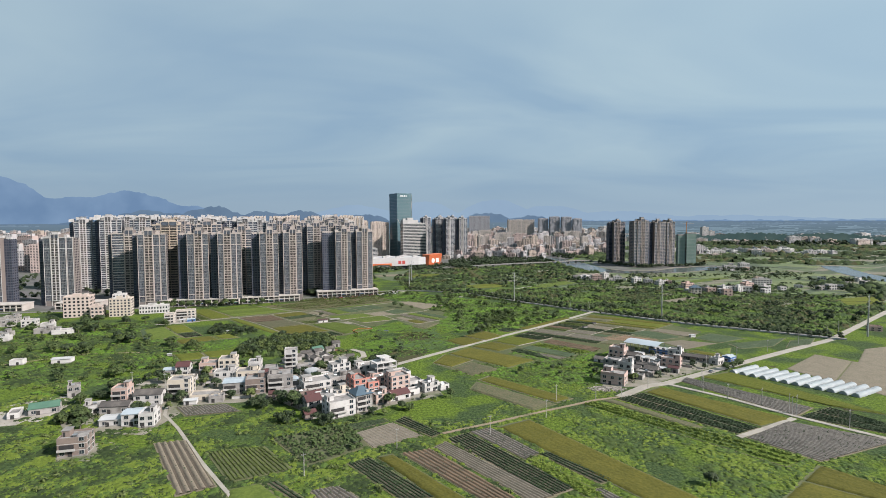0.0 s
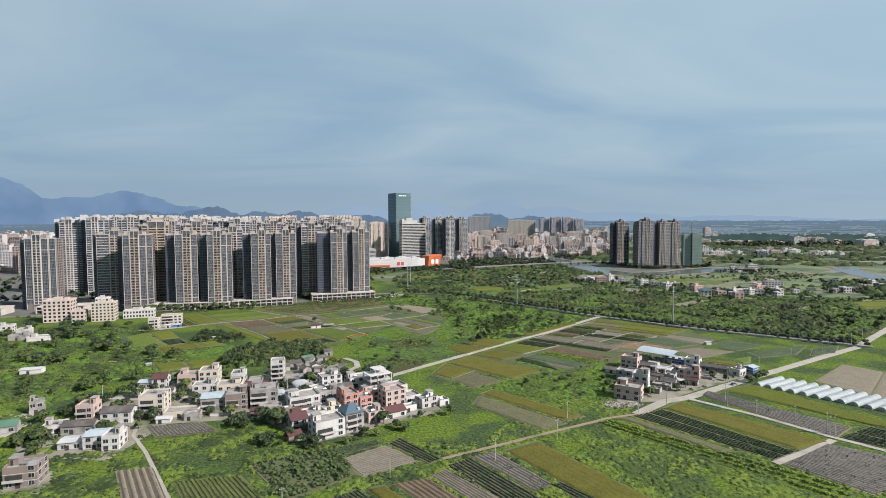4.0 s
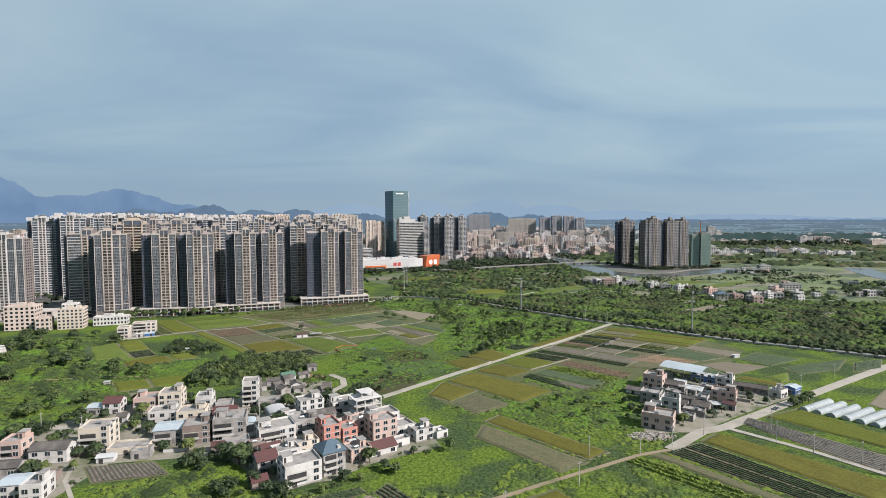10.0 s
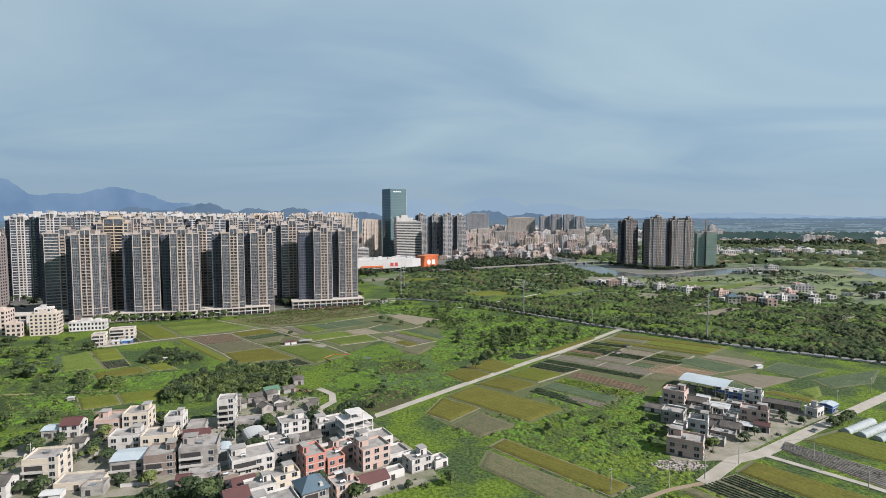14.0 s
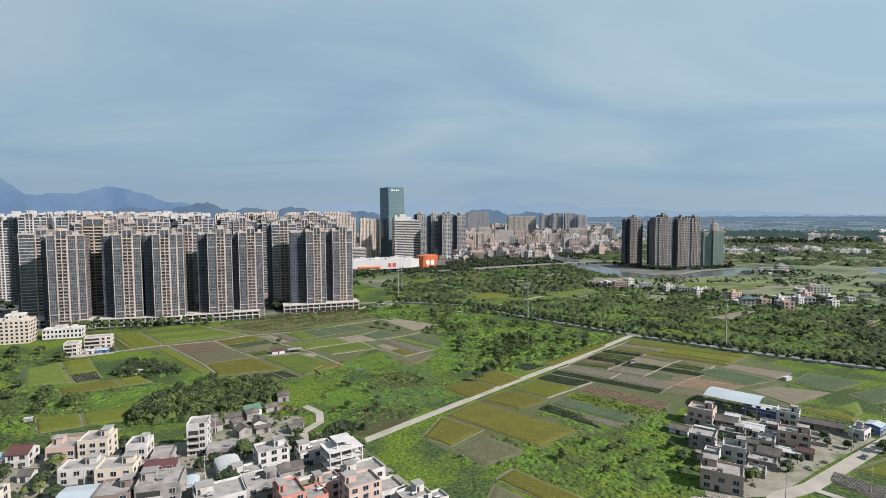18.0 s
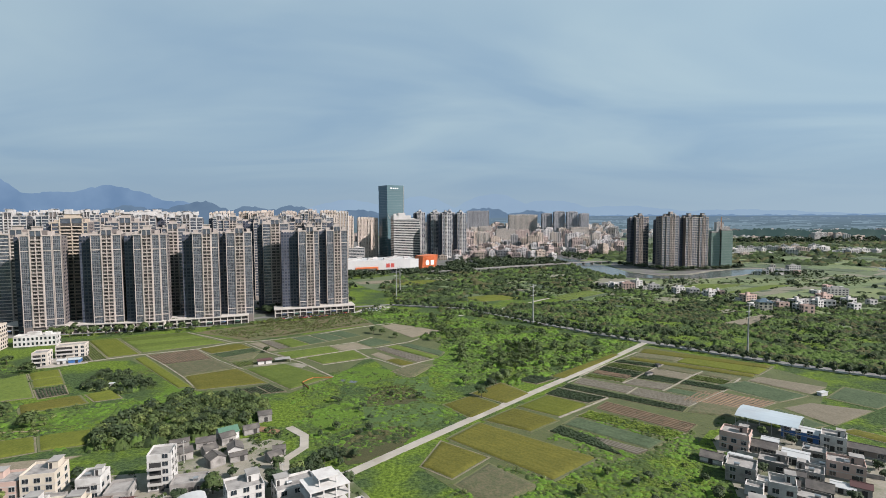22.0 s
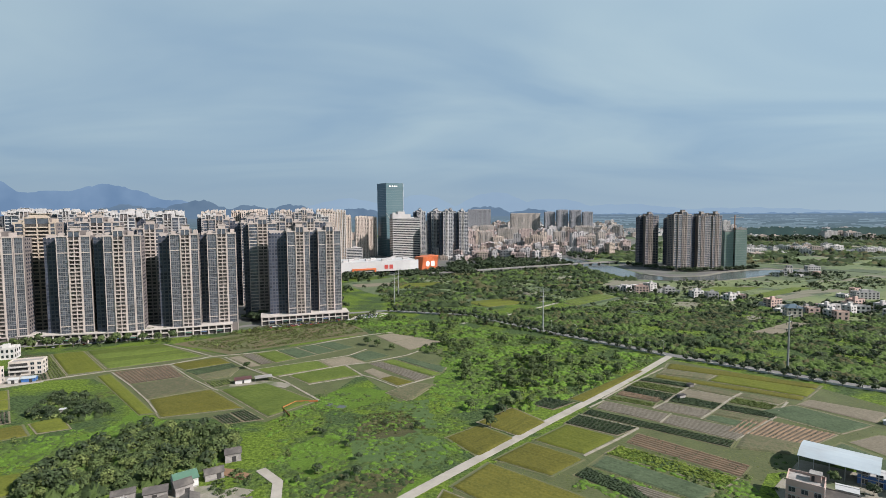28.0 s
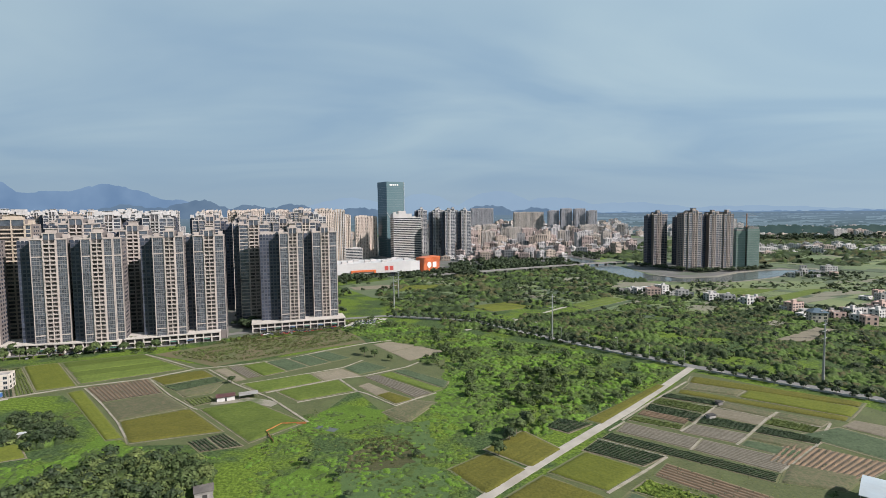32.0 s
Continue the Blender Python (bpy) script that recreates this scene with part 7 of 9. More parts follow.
thing("yard", Matrix(), "pale concrete farmyard before a beige farmhouse", "yard", kind="structure", data=Build().prism([(-280, 504), (-262, 508), (-244, 520), (-252, 532), (-276, 532)], -0.3, 0.16).mesh("yard", M_ROAD))
for x, y, w, fl in ((-420, 500, 14, 2), (-395, 498, 12, 2.2), (-372, 490, 10, 1.6), (-360, 470, 14, 1.3), (-340, 466, 16, 1.2), (-410, 470, 12, 1.5), (-385, 455, 14, 1.2), (-372, 438, 12, 1.3), (-430, 520, 12, 2)):
    house(x, y, 18, w, 9, fl, hr.choice((M_WHITE, M_GREYR)), "small white and grey house at the town's edge", win=0 if fl < 2 else 1)
house(-272, 371, 15, 12, 7, 1.1, M_WHITE, "low white shed in the meadow", style="whitetin", win=0)
house(-300, 366, 15, 8, 6, 1.0, M_WHITE, "small white shed in the meadow", hut=0, win=0)

# ---- far villages ----
rv = random.Random(41)
FARHOUSE = ((209, 866), (228, 864), (243, 876), (250, 866), (261, 884), (263, 853), (272, 858), (278, 843), (296, 828), (306, 816), (323, 807), (330, 794), (316, 800), (334, 755), (330, 720), (351, 728), (342, 738), (352, 710), (366, 709), (360, 684), (375, 720), (390, 728), (400, 712), (385, 745), (410, 740), (459, 812), (470, 800), (535, 1004), (550, 1054), (599, 1130), (570, 1015), (484, 828), (455, 723), (544, 742), (530, 735), (420, 700), (440, 735), (500, 760), (515, 735), (585, 836), (378, 470), (500, 1010), (520, 1020), (600, 800), (620, 790), (640, 830), (570, 790))
for x, y in FARHOUSE:
    block(x, y, rv.uniform(-30, 30), rv.uniform(7, 12), rv.uniform(6, 9), rv.choice((3.4, 3.6, 5.8, 6.2, 7.6)), rv.choice((M_PALE, M_WHITE, M_PALE, M_PINK, M_GREYR, M_WHITE)), "white and grey house of a far village", name="far_house", roof=False, group="far village houses")
block(470, 795, -8, 24, 11, 8, M_PALE, "long white two-storey school-like building", name="far_house", group="far village houses")

house(327, 704, -12, 13, 11, 3.2, M_CREAM, "cream three-storey house with a bright blue hipped roof", style="hip", group="far village houses")
for x, y, w, d, h, m in ((224, 868, 14, 9, 6, M_PALE), (238, 846, 15, 11, 9, M_PINK), (256, 858, 10, 9, 11, M_WHITE), (268, 838, 12, 9, 8, M_PALE), (290, 812, 13, 9, 8, M_WHITE), (304, 806, 11, 9, 7, M_PALE), (318, 790, 12, 9, 7, M_WHITE), (332, 800, 9, 8, 6, M_PALE),
                         (342, 752, 15, 10, 8, M_PINK), (352, 716, 13, 9, 6, M_GREYR), (366, 700, 12, 9, 6, M_WHITE), (378, 724, 12, 9, 7, M_PALE), (392, 712, 12, 9, 8, M_WHITE), (404, 730, 13, 9, 6, M_GREYR), (420, 742, 14, 10, 9, M_PINK), (436, 728, 12, 9, 7, M_PALE), (574, 1032, 18, 12, 12, M_WHITE), (548, 1020, 16, 9, 6, M_PALE)):
    block(x, y, rv.uniform(-20, 24), w, d, h, m, "rendered house of a far village with a flat roof", name="far_house", group="far village houses")
thing("yard", Matrix(), "pale concrete yard of a far village", "yard", kind="structure", data=Build().prism([(344, 768), (352, 770), (366, 806), (360, 822), (340, 812), (348, 798)], -0.3, 0.3).mesh("yard", M_ROAD))

# ---- trees and scrub ----


def crown_form(seed, n, leaf=0.34, tall=1.0):
    """A crown one metre high in plan: several lobes round a leader."""
    r = random.Random(seed)
    lobes = [(0, 0, 0.62 * tall, 0.30)]
    for k in range(6):
        a = k * 1.05 + r.uniform(-0.3, 0.3)
        lobes.append((0.27 * math.cos(a), 0.27 * math.sin(a), r.uniform(0.38, 0.72) * tall, r.uniform(0.15, 0.24)))
    return leaf_cloud(seed, n, lobes, leaf * 0.26)


TREE_FORMS = [crown_form(s, 440, 0.26) for s in (1, 2, 3, 4)]
WOOD_FORMS = [crown_form(s, 280, 0.24) for s in (11, 12, 13)]
FAR_WOOD = [crown_form(s, 42, 0.62) for s in (14, 15)]
BUSH_FORMS = [leaf_cloud(s, 32, [(0, 0, 0.3, 0.40), (0.34, 0.12, 0.2, 0.28), (-0.22, 0.3, 0.24, 0.3), (-0.1, -0.35, 0.18, 0.25)], 0.15, 0.8) for s in (21, 22, 23)]
MID_BUSH = [leaf_cloud(s, 19, [(0, 0, 0.26, 0.40), (0.34, 0.12, 0.16, 0.28), (-0.22, 0.3, 0.2, 0.3), (-0.1, -0.35, 0.15, 0.25)], 0.18, 0.5) for s in (26, 27, 28)]
FAR_BUSH = [leaf_cloud(s, 20, [(0, 0, 0.3, 0.42), (0.3, 0.1, 0.2, 0.28)], 0.2, 0.8) for s in (24, 25)]
TUFT_FORMS = [leaf_cloud(s, 5, [(0, 0, 0.08, 0.5)], 0.2, 0.4, 1.6) for s in (31, 32)]
M_LEAF_D = surf("dark_leaves", (0.024, 0.042, 0.018), (0.050, 0.074, 0.026), 0.09, 0.7, 0, fine=6, island=0.35, spec=0.25)
M_LEAF_Y = surf("yellow_green_leaves", (0.154, 0.186, 0.045), (0.085, 0.117, 0.027), 0.05, 0.85, 0, fine=6, island=0.28, spec=0.15)
M_LEAF_O = surf("olive_leaves", (0.10, 0.105, 0.04), (0.07, 0.085, 0.03), 0.05, 0.85, 0, fine=6, island=0.3, spec=0.15)


def trunk_mesh(seed):
    r = random.Random(seed)
    b = Build().tube((0, 0, -0.02), (0.01, 0, 0.3), 0.028, 0.02, 7).tube((0.01, 0, 0.3), (0, 0.01, 0.62), 0.02, 0.008, 6)
    for k in range(5):
        a = k * 1.26 + r.uniform(-0.3, 0.3)
        b.tube((0.005, 0, 0.24 + 0.06 * k), (0.26 * math.cos(a), 0.26 * math.sin(a), 0.46 + 0.06 * k), 0.011, 0.004, 5)
    return b.mesh("trunk", M_BARK)


def tree(x, y, h, form=0, leaf=None, wide=1.0, label="leafy green tree with a rounded uneven crown", yaw=0, group="trees"):
    leaf = leaf or M_LEAF
    t = thing("tree", pose(x, y, 0.0, 0, 0, yaw) @ Matrix.Diagonal((h * wide, h * wide, h, 1)), label, "tree", group)
    part("trunk", shared(("trunk", form), lambda: trunk_mesh(form)), t)
    part("crown", shared(("crown", form, leaf.name), lambda: big_mesh("crown", *TREE_FORMS[form], leaf)), t)
    return t


def inside(p, poly):
    x, y = p[:, 0], p[:, 1]
    hit = np.zeros(len(p), bool)
    for (x0, y0), (x1, y1) in zip(poly, poly[1:] + poly[:1]):
        cross = ((y0 > y) != (y1 > y)) & (x < (x1 - x0) * (y - y0) / (y1 - y0 + 1e-9) + x0)
        hit ^= cross
    return hit


def patchy(p, scale, seed):
    """A slow wave pattern from 0 to 1 over the plan, to thin planting out in patches."""
    r = np.random.RandomState(seed)
    v = np.zeros(len(p))
    for k in range(5):
        a, ph = r.rand() * 6.3, r.rand() * 6.3
        v += np.sin((p[:, 0] * math.cos(a) + p[:, 1] * math.sin(a)) * (0.7 + 0.5 * k) * 6.3 / scale + ph)
    return 0.5 + v / 5


def thicket(name, poly, n, forms, leaf, size, seed, label, category="scrub", thin=0.0, scale=60, clear=()):
    """Scattered plants over a stretch of the plan, joined: nobody could count them."""
    r = np.random.RandomState(seed)
    q = np.array(poly)
    lo, hi = q.min(0), q.max(0)
    p = lo + r.rand(int(n * 5), 2) * (hi - lo)
    p = p[inside(p, poly)]
    if thin:
        p = p[patchy(p, scale, seed) > thin * r.rand(len(p)) * 1.6]
    for c in PLOTS:
        p = p[~inside(p, c)]
    for pts, width in ROADS:
        for (x0, y0), (x1, y1) in zip(pts, pts[1:]):
            d = np.array((x1 - x0, y1 - y0))
            u = np.clip(((p - (x0, y0)) @ d) / (d @ d), 0, 1)
            p = p[np.linalg.norm(p - (x0, y0) - u[:, None] * d, axis=1) > width / 2 + 0.3 * size[1]]
    for x, y, rad in FOOT:
        p = p[(p[:, 0] - x) ** 2 + (p[:, 1] - y) ** 2 > (rad + 0.2 * size[1]) ** 2]
    p = p[:n]
    k = r.randint(0, len(forms), len(p))
    objs = None
    for i, form in enumerate(forms):
        s = p[k == i]
        if not len(s):
            continue
        xyz = np.concatenate((s, np.zeros((len(s), 1)) - 0.05), 1)
        me = spread(name, *form, xyz, r.rand(len(s)) * 6.3, size[0] + (size[1] - size[0]) * r.rand(len(s)) ** 1.5, leaf)
        objs = thing(name, Matrix(), label, category, kind="stuff", data=me)
    return objs


def crop_out(p, reach):
    """Which plants stand clear of plots, roads and houses."""
    ok = np.ones(len(p), bool)
    for c in PLOTS:
        ok &= ~inside(p, c)
    for pts, width in ROADS:
        for (x0, y0), (x1, y1) in zip(pts, pts[1:]):
            d = np.array((x1 - x0, y1 - y0))
            u = np.clip(((p - (x0, y0)) @ d) / (d @ d), 0, 1)
            ok &= np.linalg.norm(p - (x0, y0) - u[:, None] * d, axis=1) > width / 2 + 0.75 * reach
    for x, y, rad in FOOT:
        ok &= (p[:, 0] - x) ** 2 + (p[:, 1] - y) ** 2 > (0.92 * rad + 0.6 * reach) ** 2
    return ok


def canopy(name, poly, n, radius, tall, step, kinds, seed, label, category="scrub", thin=0.0, scale=60, rough=0.45):
    """A closed cover of overlapping bushes: one uneven sheet of leaf clumps, each bush in the green of its kind."""
    r = np.random.RandomState(seed)
    q = np.array(poly, float)
    lo, hi = q.min(0) - 3, q.max(0) + 3
    p = lo + r.rand(int(n), 2) * (hi - lo)
    rad = radius[0] + (radius[1] - radius[0]) * r.rand(len(p)) ** 2
    ok = inside(p, poly)
    if thin:
        ok &= patchy(p, scale, seed) > thin * (0.35 + 0.65 * r.rand(len(p)))
    p, rad = p[ok], rad[ok]
    ok = crop_out(p, rad)
    p, rad = p[ok], rad[ok]
    if not len(p):
        return
    tone = 0.55 * patchy(p, scale * 0.8, seed + 5) + 0.25 * patchy(p, scale * 0.22, seed + 6) + 0.32 * r.rand(len(p))
    kind = np.argsort(np.argsort(tone)) * len(kinds) // len(tone)
    nx, ny = int((hi[0] - lo[0]) / step) + 2, int((hi[1] - lo[1]) / step) + 2
    high, owner = np.zeros((nx, ny)), np.zeros((nx, ny), int)
    gx, gy = lo[0] + np.arange(nx) * step, lo[1] + np.arange(ny) * step
    top = tall * rad * (0.75 + 0.5 * r.rand(len(p)))
    for (x, y), a, h, k in zip(p, rad, top, kind):
        i0, i1 = max(0, int((x - a - lo[0]) / step)), int((x + a - lo[0]) / step) + 2
        j0, j1 = max(0, int((y - a - lo[1]) / step)), int((y + a - lo[1]) / step) + 2
        d = ((gx[i0:i1, None] - x) ** 2 + (gy[None, j0:j1] - y) ** 2) / (a * a)
        z = h * np.maximum(0, 1 - d) ** 0.55
        m = z > high[i0:i1, j0:j1]
        high[i0:i1, j0:j1][m] = z[m]
        owner[i0:i1, j0:j1][m] = k
    live = high > 0
    z = np.where(live, high * (1 - rough + 2 * rough * r.rand(nx, ny)) + 0.08, -0.1)
    xy = np.stack(np.meshgrid(gx, gy, indexing="ij"), -1) + (r.rand(nx, ny, 2) - 0.5) * step * 0.75
    co = np.concatenate((xy, z[..., None]), -1).reshape(-1, 3)
    i, j = np.meshgrid(np.arange(nx - 1), np.arange(ny - 1), indexing="ij")
    k = (i * ny + j).ravel()
    f = np.stack((k, k + ny, k + ny + 1, k + 1), 1)
    lv = live.ravel()
    f = f[lv[f].sum(1) >= 2]
    slot = owner.ravel()[f[np.arange(len(f)), r.randint(0, 4, len(f))]]
    used, back = np.unique(f, return_inverse=True)
    me = big_mesh(name, co[used], back.reshape(f.shape), kinds[0])
    for m in kinds[1:]:
        me.materials.append(m)
    me.polygons.foreach_set("material_index", slot.astype(np.int32))
    me.update()
    return thing(name, Matrix(), label, category, kind="stuff", data=me)


BEYOND = [(-5, 705), (78, 643), (153, 577), (235, 512), (330, 445), (470, 575), (560, 690), (430, 690), (340, 735), (300, 790), (215, 815), (150, 760), (100, 748), (-5, 752)]
INSIDE_W = [(-70, 730), (-5, 688), (90, 612), (146, 562), (120, 538), (66, 487), (41, 466), (18, 480), (8, 520), (-2, 570), (-30, 600), (-60, 650), (-95, 690)]
GROVE = [(-154, 424), (-138, 444), (-118, 446), (-94, 440), (-90, 422), (-98, 404), (-121, 390), (-150, 382), (-160, 396)]
GROVE_W = [(-218, 492), (-196, 492), (-170, 468), (-186, 452), (-212, 466)]
MARSH = [(-86, 454), (-70, 501), (-17, 488), (8, 455), (-20, 400), (-45, 372), (-66, 400), (-78, 425)]
WEST = [(-420, 500), (-300, 515), (-250, 500), (-230, 440), (-190, 440), (-180, 380), (-200, 330), (-230, 300), (-330, 330), (-420, 420)]
FRONT = [(-240, 300), (-180, 300), (-160, 250), (-95, 280), (-60, 258), (-20, 262), (20, 262), (60, 245), (30, 180), (-60, 150), (-160, 160), (-260, 230)]
EAST = [(40, 300), (60, 330), (90, 315), (110, 300), (150, 250), (230, 190), (60, 170), (10, 230), (20, 270)]
MIDGREEN = [(0, 345), (30, 380), (80, 425), (115, 405), (100, 350), (85, 318), (40, 325)]

S_DARK = surf("shade_green_leaf", (0.021, 0.037, 0.014), (0.045, 0.068, 0.022), 0.6, 0.85, 0.8, fine=3, gr=0.8, spec=0.15)
S_MID = surf("mid_green_leaf", (0.038, 0.064, 0.019), (0.078, 0.112, 0.029), 0.6, 0.85, 0.8, fine=3, gr=0.8, spec=0.15)
S_LIGHT = surf("light_green_leaf", (0.052, 0.094, 0.021), (0.104, 0.162, 0.034), 0.6, 0.85, 0.8, fine=3, gr=0.8, spec=0.15)
S_LUSH = surf("lush_yellow_green_leaf", (0.070, 0.134, 0.017), (0.132, 0.236, 0.031), 0.6, 0.85, 0.8, fine=3, gr=0.8, spec=0.15)
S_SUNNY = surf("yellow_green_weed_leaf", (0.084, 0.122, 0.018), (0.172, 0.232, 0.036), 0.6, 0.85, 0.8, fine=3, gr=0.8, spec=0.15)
S_OLIVE = surf("olive_brown_leaf", (0.060, 0.064, 0.028), (0.110, 0.104, 0.052), 0.5, 0.9, 0.5, fine=3, gr=0.8, spec=0.1)
canopy("scrub", BEYOND, 60000, (0.8, 2.8), 0.8, 1.0, [S_DARK, S_DARK, S_OLIVE, S_MID, S_MID, S_LIGHT, S_LIGHT], 401, "dense uneven green scrub beyond the tree-lined road", thin=0.42, scale=120)
canopy("scrub", INSIDE_W, 16000, (0.7, 2.0), 0.6, 0.7, [S_MID, S_LIGHT, S_LIGHT, S_LUSH, S_LUSH], 402, "dense green bushes beside the farm road", thin=0.32, scale=60)
canopy("scrub", GROVE, 1100, (1.6, 3.2), 0.95, 0.7, [S_DARK, S_MID, S_MID, S_LIGHT], 403, "closed undergrowth of the village grove")
canopy("scrub", GROVE_W, 420, (1.3, 2.6), 0.9, 0.7, [S_DARK, S_MID, S_LIGHT], 404, "closed bushes of a small grove")
canopy("weeds", MIDGREEN, 9000, (0.4, 1.3), 0.34, 0.5, [S_MID, S_LIGHT, S_LUSH, S_LUSH], 405, "thick bright green weeds beside the village", "weeds", thin=0.25, scale=40)
canopy("weeds", MARSH, 5200, (0.4, 1.4), 0.3, 0.55, [S_MID, S_LIGHT, S_LUSH, S_LUSH], 406, "thick bright green marsh plants", "weeds", thin=0.62, scale=40)
canopy("reeds", [(-50, 398), (-24, 410), (-8, 402), (-25, 384), (-40, 388)], 700, (0.5, 1.4), 0.45, 0.55, [S_DARK, S_OLIVE], 418, "dark brown-green reeds by the farm road", "reeds", thin=0.3, scale=20)
canopy("reeds", [(-46, 448), (-30, 464), (-16, 448), (-34, 438)], 420, (0.5, 1.4), 0.45, 0.55, [S_DARK, S_OLIVE, S_OLIVE], 419, "dark brown reeds in the wet meadow", "reeds", thin=0.35, scale=16)
canopy("weeds", [(-42, 372), (-28, 384), (0, 412), (22, 436), (10, 452), (-12, 430), (-34, 398), (-52, 376)], 1500, (0.5, 1.4), 0.3, 0.6, [S_MID, S_LIGHT, S_LUSH], 416, "lush green growth along the farm road", "weeds", thin=0.3, scale=30)
canopy("weeds", [(-2, 562), (14, 575), (46, 556), (48, 520), (30, 478), (2, 462), (-12, 492), (-6, 530)], 4200, (0.5, 1.5), 0.32, 0.65, [S_MID, S_LIGHT, S_LUSH, S_LUSH], 417, "lush bright green growth in the meadow corner", "weeds", thin=0.34, scale=22)
canopy("weeds", WEST, 14000, (0.6, 2.2), 0.4, 0.85, [S_DARK, S_MID, S_LIGHT, S_LIGHT, S_LUSH], 407, "rough green meadow growth", "weeds", thin=0.5, scale=60)
canopy("weeds", [(-190, 440), (-150, 462), (-108, 452), (-92, 446), (-118, 449), (-140, 446), (-160, 420), (-162, 380), (-196, 410)], 3000, (0.5, 1.5), 0.32, 0.6, [S_MID, S_LIGHT, S_LUSH, S_LUSH], 408, "bright green grass and weeds round the grove", "weeds", thin=0.35, scale=40)
canopy("weeds", FRONT, 40000, (0.4, 1.4), 0.4, 0.55, [S_DARK, S_MID, S_LIGHT, S_SUNNY, S_SUNNY], 409, "lush bright green growth before the village", "weeds", thin=0.36, scale=50)
canopy("weeds", EAST, 22000, (0.4, 1.3), 0.38, 0.55, [S_MID, S_LIGHT, S_SUNNY, S_SUNNY], 410, "lush green growth between the plots", "weeds", thin=0.36, scale=50)
canopy("weeds", [(118, 396), (108, 376), (104, 350), (88, 318), (100, 322), (112, 352), (124, 392), (150, 418), (140, 424)], 700, (0.5, 1.5), 0.5, 0.6, [S_DARK, S_MID, S_LIGHT], 411, "green weeds round the smaller village", "weeds")
thicket("scrub", BEYOND, 900, MID_BUSH, M_LEAF, (1.6, 4.2), 41, "dense green scrub beyond the tree-lined road", thin=0.7)
thicket("scrub", BEYOND, 1800, MID_BUSH, M_LEAF2, (1.2, 3.0), 42, "light green tall grass and scrub", thin=0.6, scale=90)
thicket("scrub", BEYOND, 600, MID_BUSH, M_LEAF_O, (1.5, 3.6), 142, "olive and brownish scrub patches", thin=1.3, scale=100)
thicket("wood", BEYOND, 300, WOOD_FORMS, M_LEAF_D, (3.5, 7), 43, "dark trees scattered through the scrub", "wood", thin=1.0, scale=120)
thicket("scrub", INSIDE_W, 260, MID_BUSH, M_LEAF, (1.4, 3.4), 144, "mid-green bushes beside the farm road", thin=0.8, scale=70)
thicket("scrub", INSIDE_W, 900, MID_BUSH, M_LEAF2, (1.0, 2.8), 44, "bright green bushes beside the farm road", thin=0.5)
thicket("wood", INSIDE_W, 120, WOOD_FORMS, M_LEAF, (4, 8), 45, "young trees among green bushes", "wood", thin=0.9, scale=70)
thicket("wood", GROVE, 150, WOOD_FORMS, M_LEAF, (4, 8), 146, "mid-green trees of the village grove", "wood")
thicket("wood", GROVE, 110, WOOD_FORMS, M_LEAF2, (4, 7.5), 246, "lighter trees of the village grove", "wood")
thicket("wood", GROVE, 50, WOOD_FORMS, M_LEAF_D, (4.5, 9), 46, "dense dark green grove behind the village", "wood")
thicket("scrub", GROVE, 700, BUSH_FORMS, M_LEAF, (2, 4.5), 47, "undergrowth of the village grove")
thicket("scrub", GROVE_W, 160, BUSH_FORMS, M_LEAF2, (1.5, 3.5), 248, "light bushes of a small grove")
thicket("wood", GROVE_W, 60, WOOD_FORMS, M_LEAF_D, (3.5, 7), 48, "small green grove among plots", "wood", thin=0.5)
thicket("scrub", MARSH, 260, BUSH_FORMS, M_LEAF2, (0.7, 1.8), 49, "lush bright green marsh plants", thin=1.3, scale=45)
thicket("scrub", MARSH, 160, BUSH_FORMS, M_LEAF_O, (0.7, 1.6), 149, "dark brownish reeds in the marsh", thin=1.6, scale=45)
thicket("scrub", WEST, 900, BUSH_FORMS, M_LEAF2, (1.0, 3.0), 50, "rough green meadow scrub", thin=0.9, scale=80)
thicket("wood", WEST, 130, WOOD_FORMS, M_LEAF, (4, 9), 51, "scattered trees in rough meadow", "wood", thin=1.2, scale=90)
thicket("grass_tufts", FRONT, 5000, TUFT_FORMS, M_LEAF_Y, (0.5, 1.4), 52, "lush bright green grass and vegetable leaves", "grass", thin=0.4, scale=50)
thicket("scrub", FRONT, 500, BUSH_FORMS, M_LEAF2, (1.0, 3.0), 53, "low bushes in the lush plots", thin=1.0, scale=50)
thicket("grass_tufts", EAST, 3000, TUFT_FORMS, M_LEAF_Y, (0.5, 1.2), 54, "bright green grass between the plots", "grass", thin=0.4, scale=50)
thicket("grass_tufts", MIDGREEN, 2500, TUFT_FORMS, M_LEAF_Y, (0.6, 1.4), 55, "bright green tall grass beside the village", "grass", thin=0.3, scale=50)
thicket("scrub", MIDGREEN, 220, BUSH_FORMS, M_LEAF2, (1.0, 2.6), 56, "bushes in the green meadow", thin=1.3)
thicket("grass_tufts", MARSH, 4000, TUFT_FORMS, M_LEAF_Y, (0.3, 0.8), 57, "bright green marsh grass", "grass", thin=0.3, scale=40)
far_w = [(-60, 760), (160, 790), (240, 830), (200, 900), (250, 1000), (240, 1180), (60, 1070), (-60, 1040), (-90, 900)]
thicket("scrub", far_w, 2200, FAR_BUSH, M_LEAF, (2, 5), 58, "green scrub and hedges on the far plain", thin=0.9, scale=90)
thicket("wood", far_w, 300, FAR_WOOD, M_LEAF_D, (4, 7), 59, "dark tree belts on the far plain", "wood", thin=1.5, scale=110)
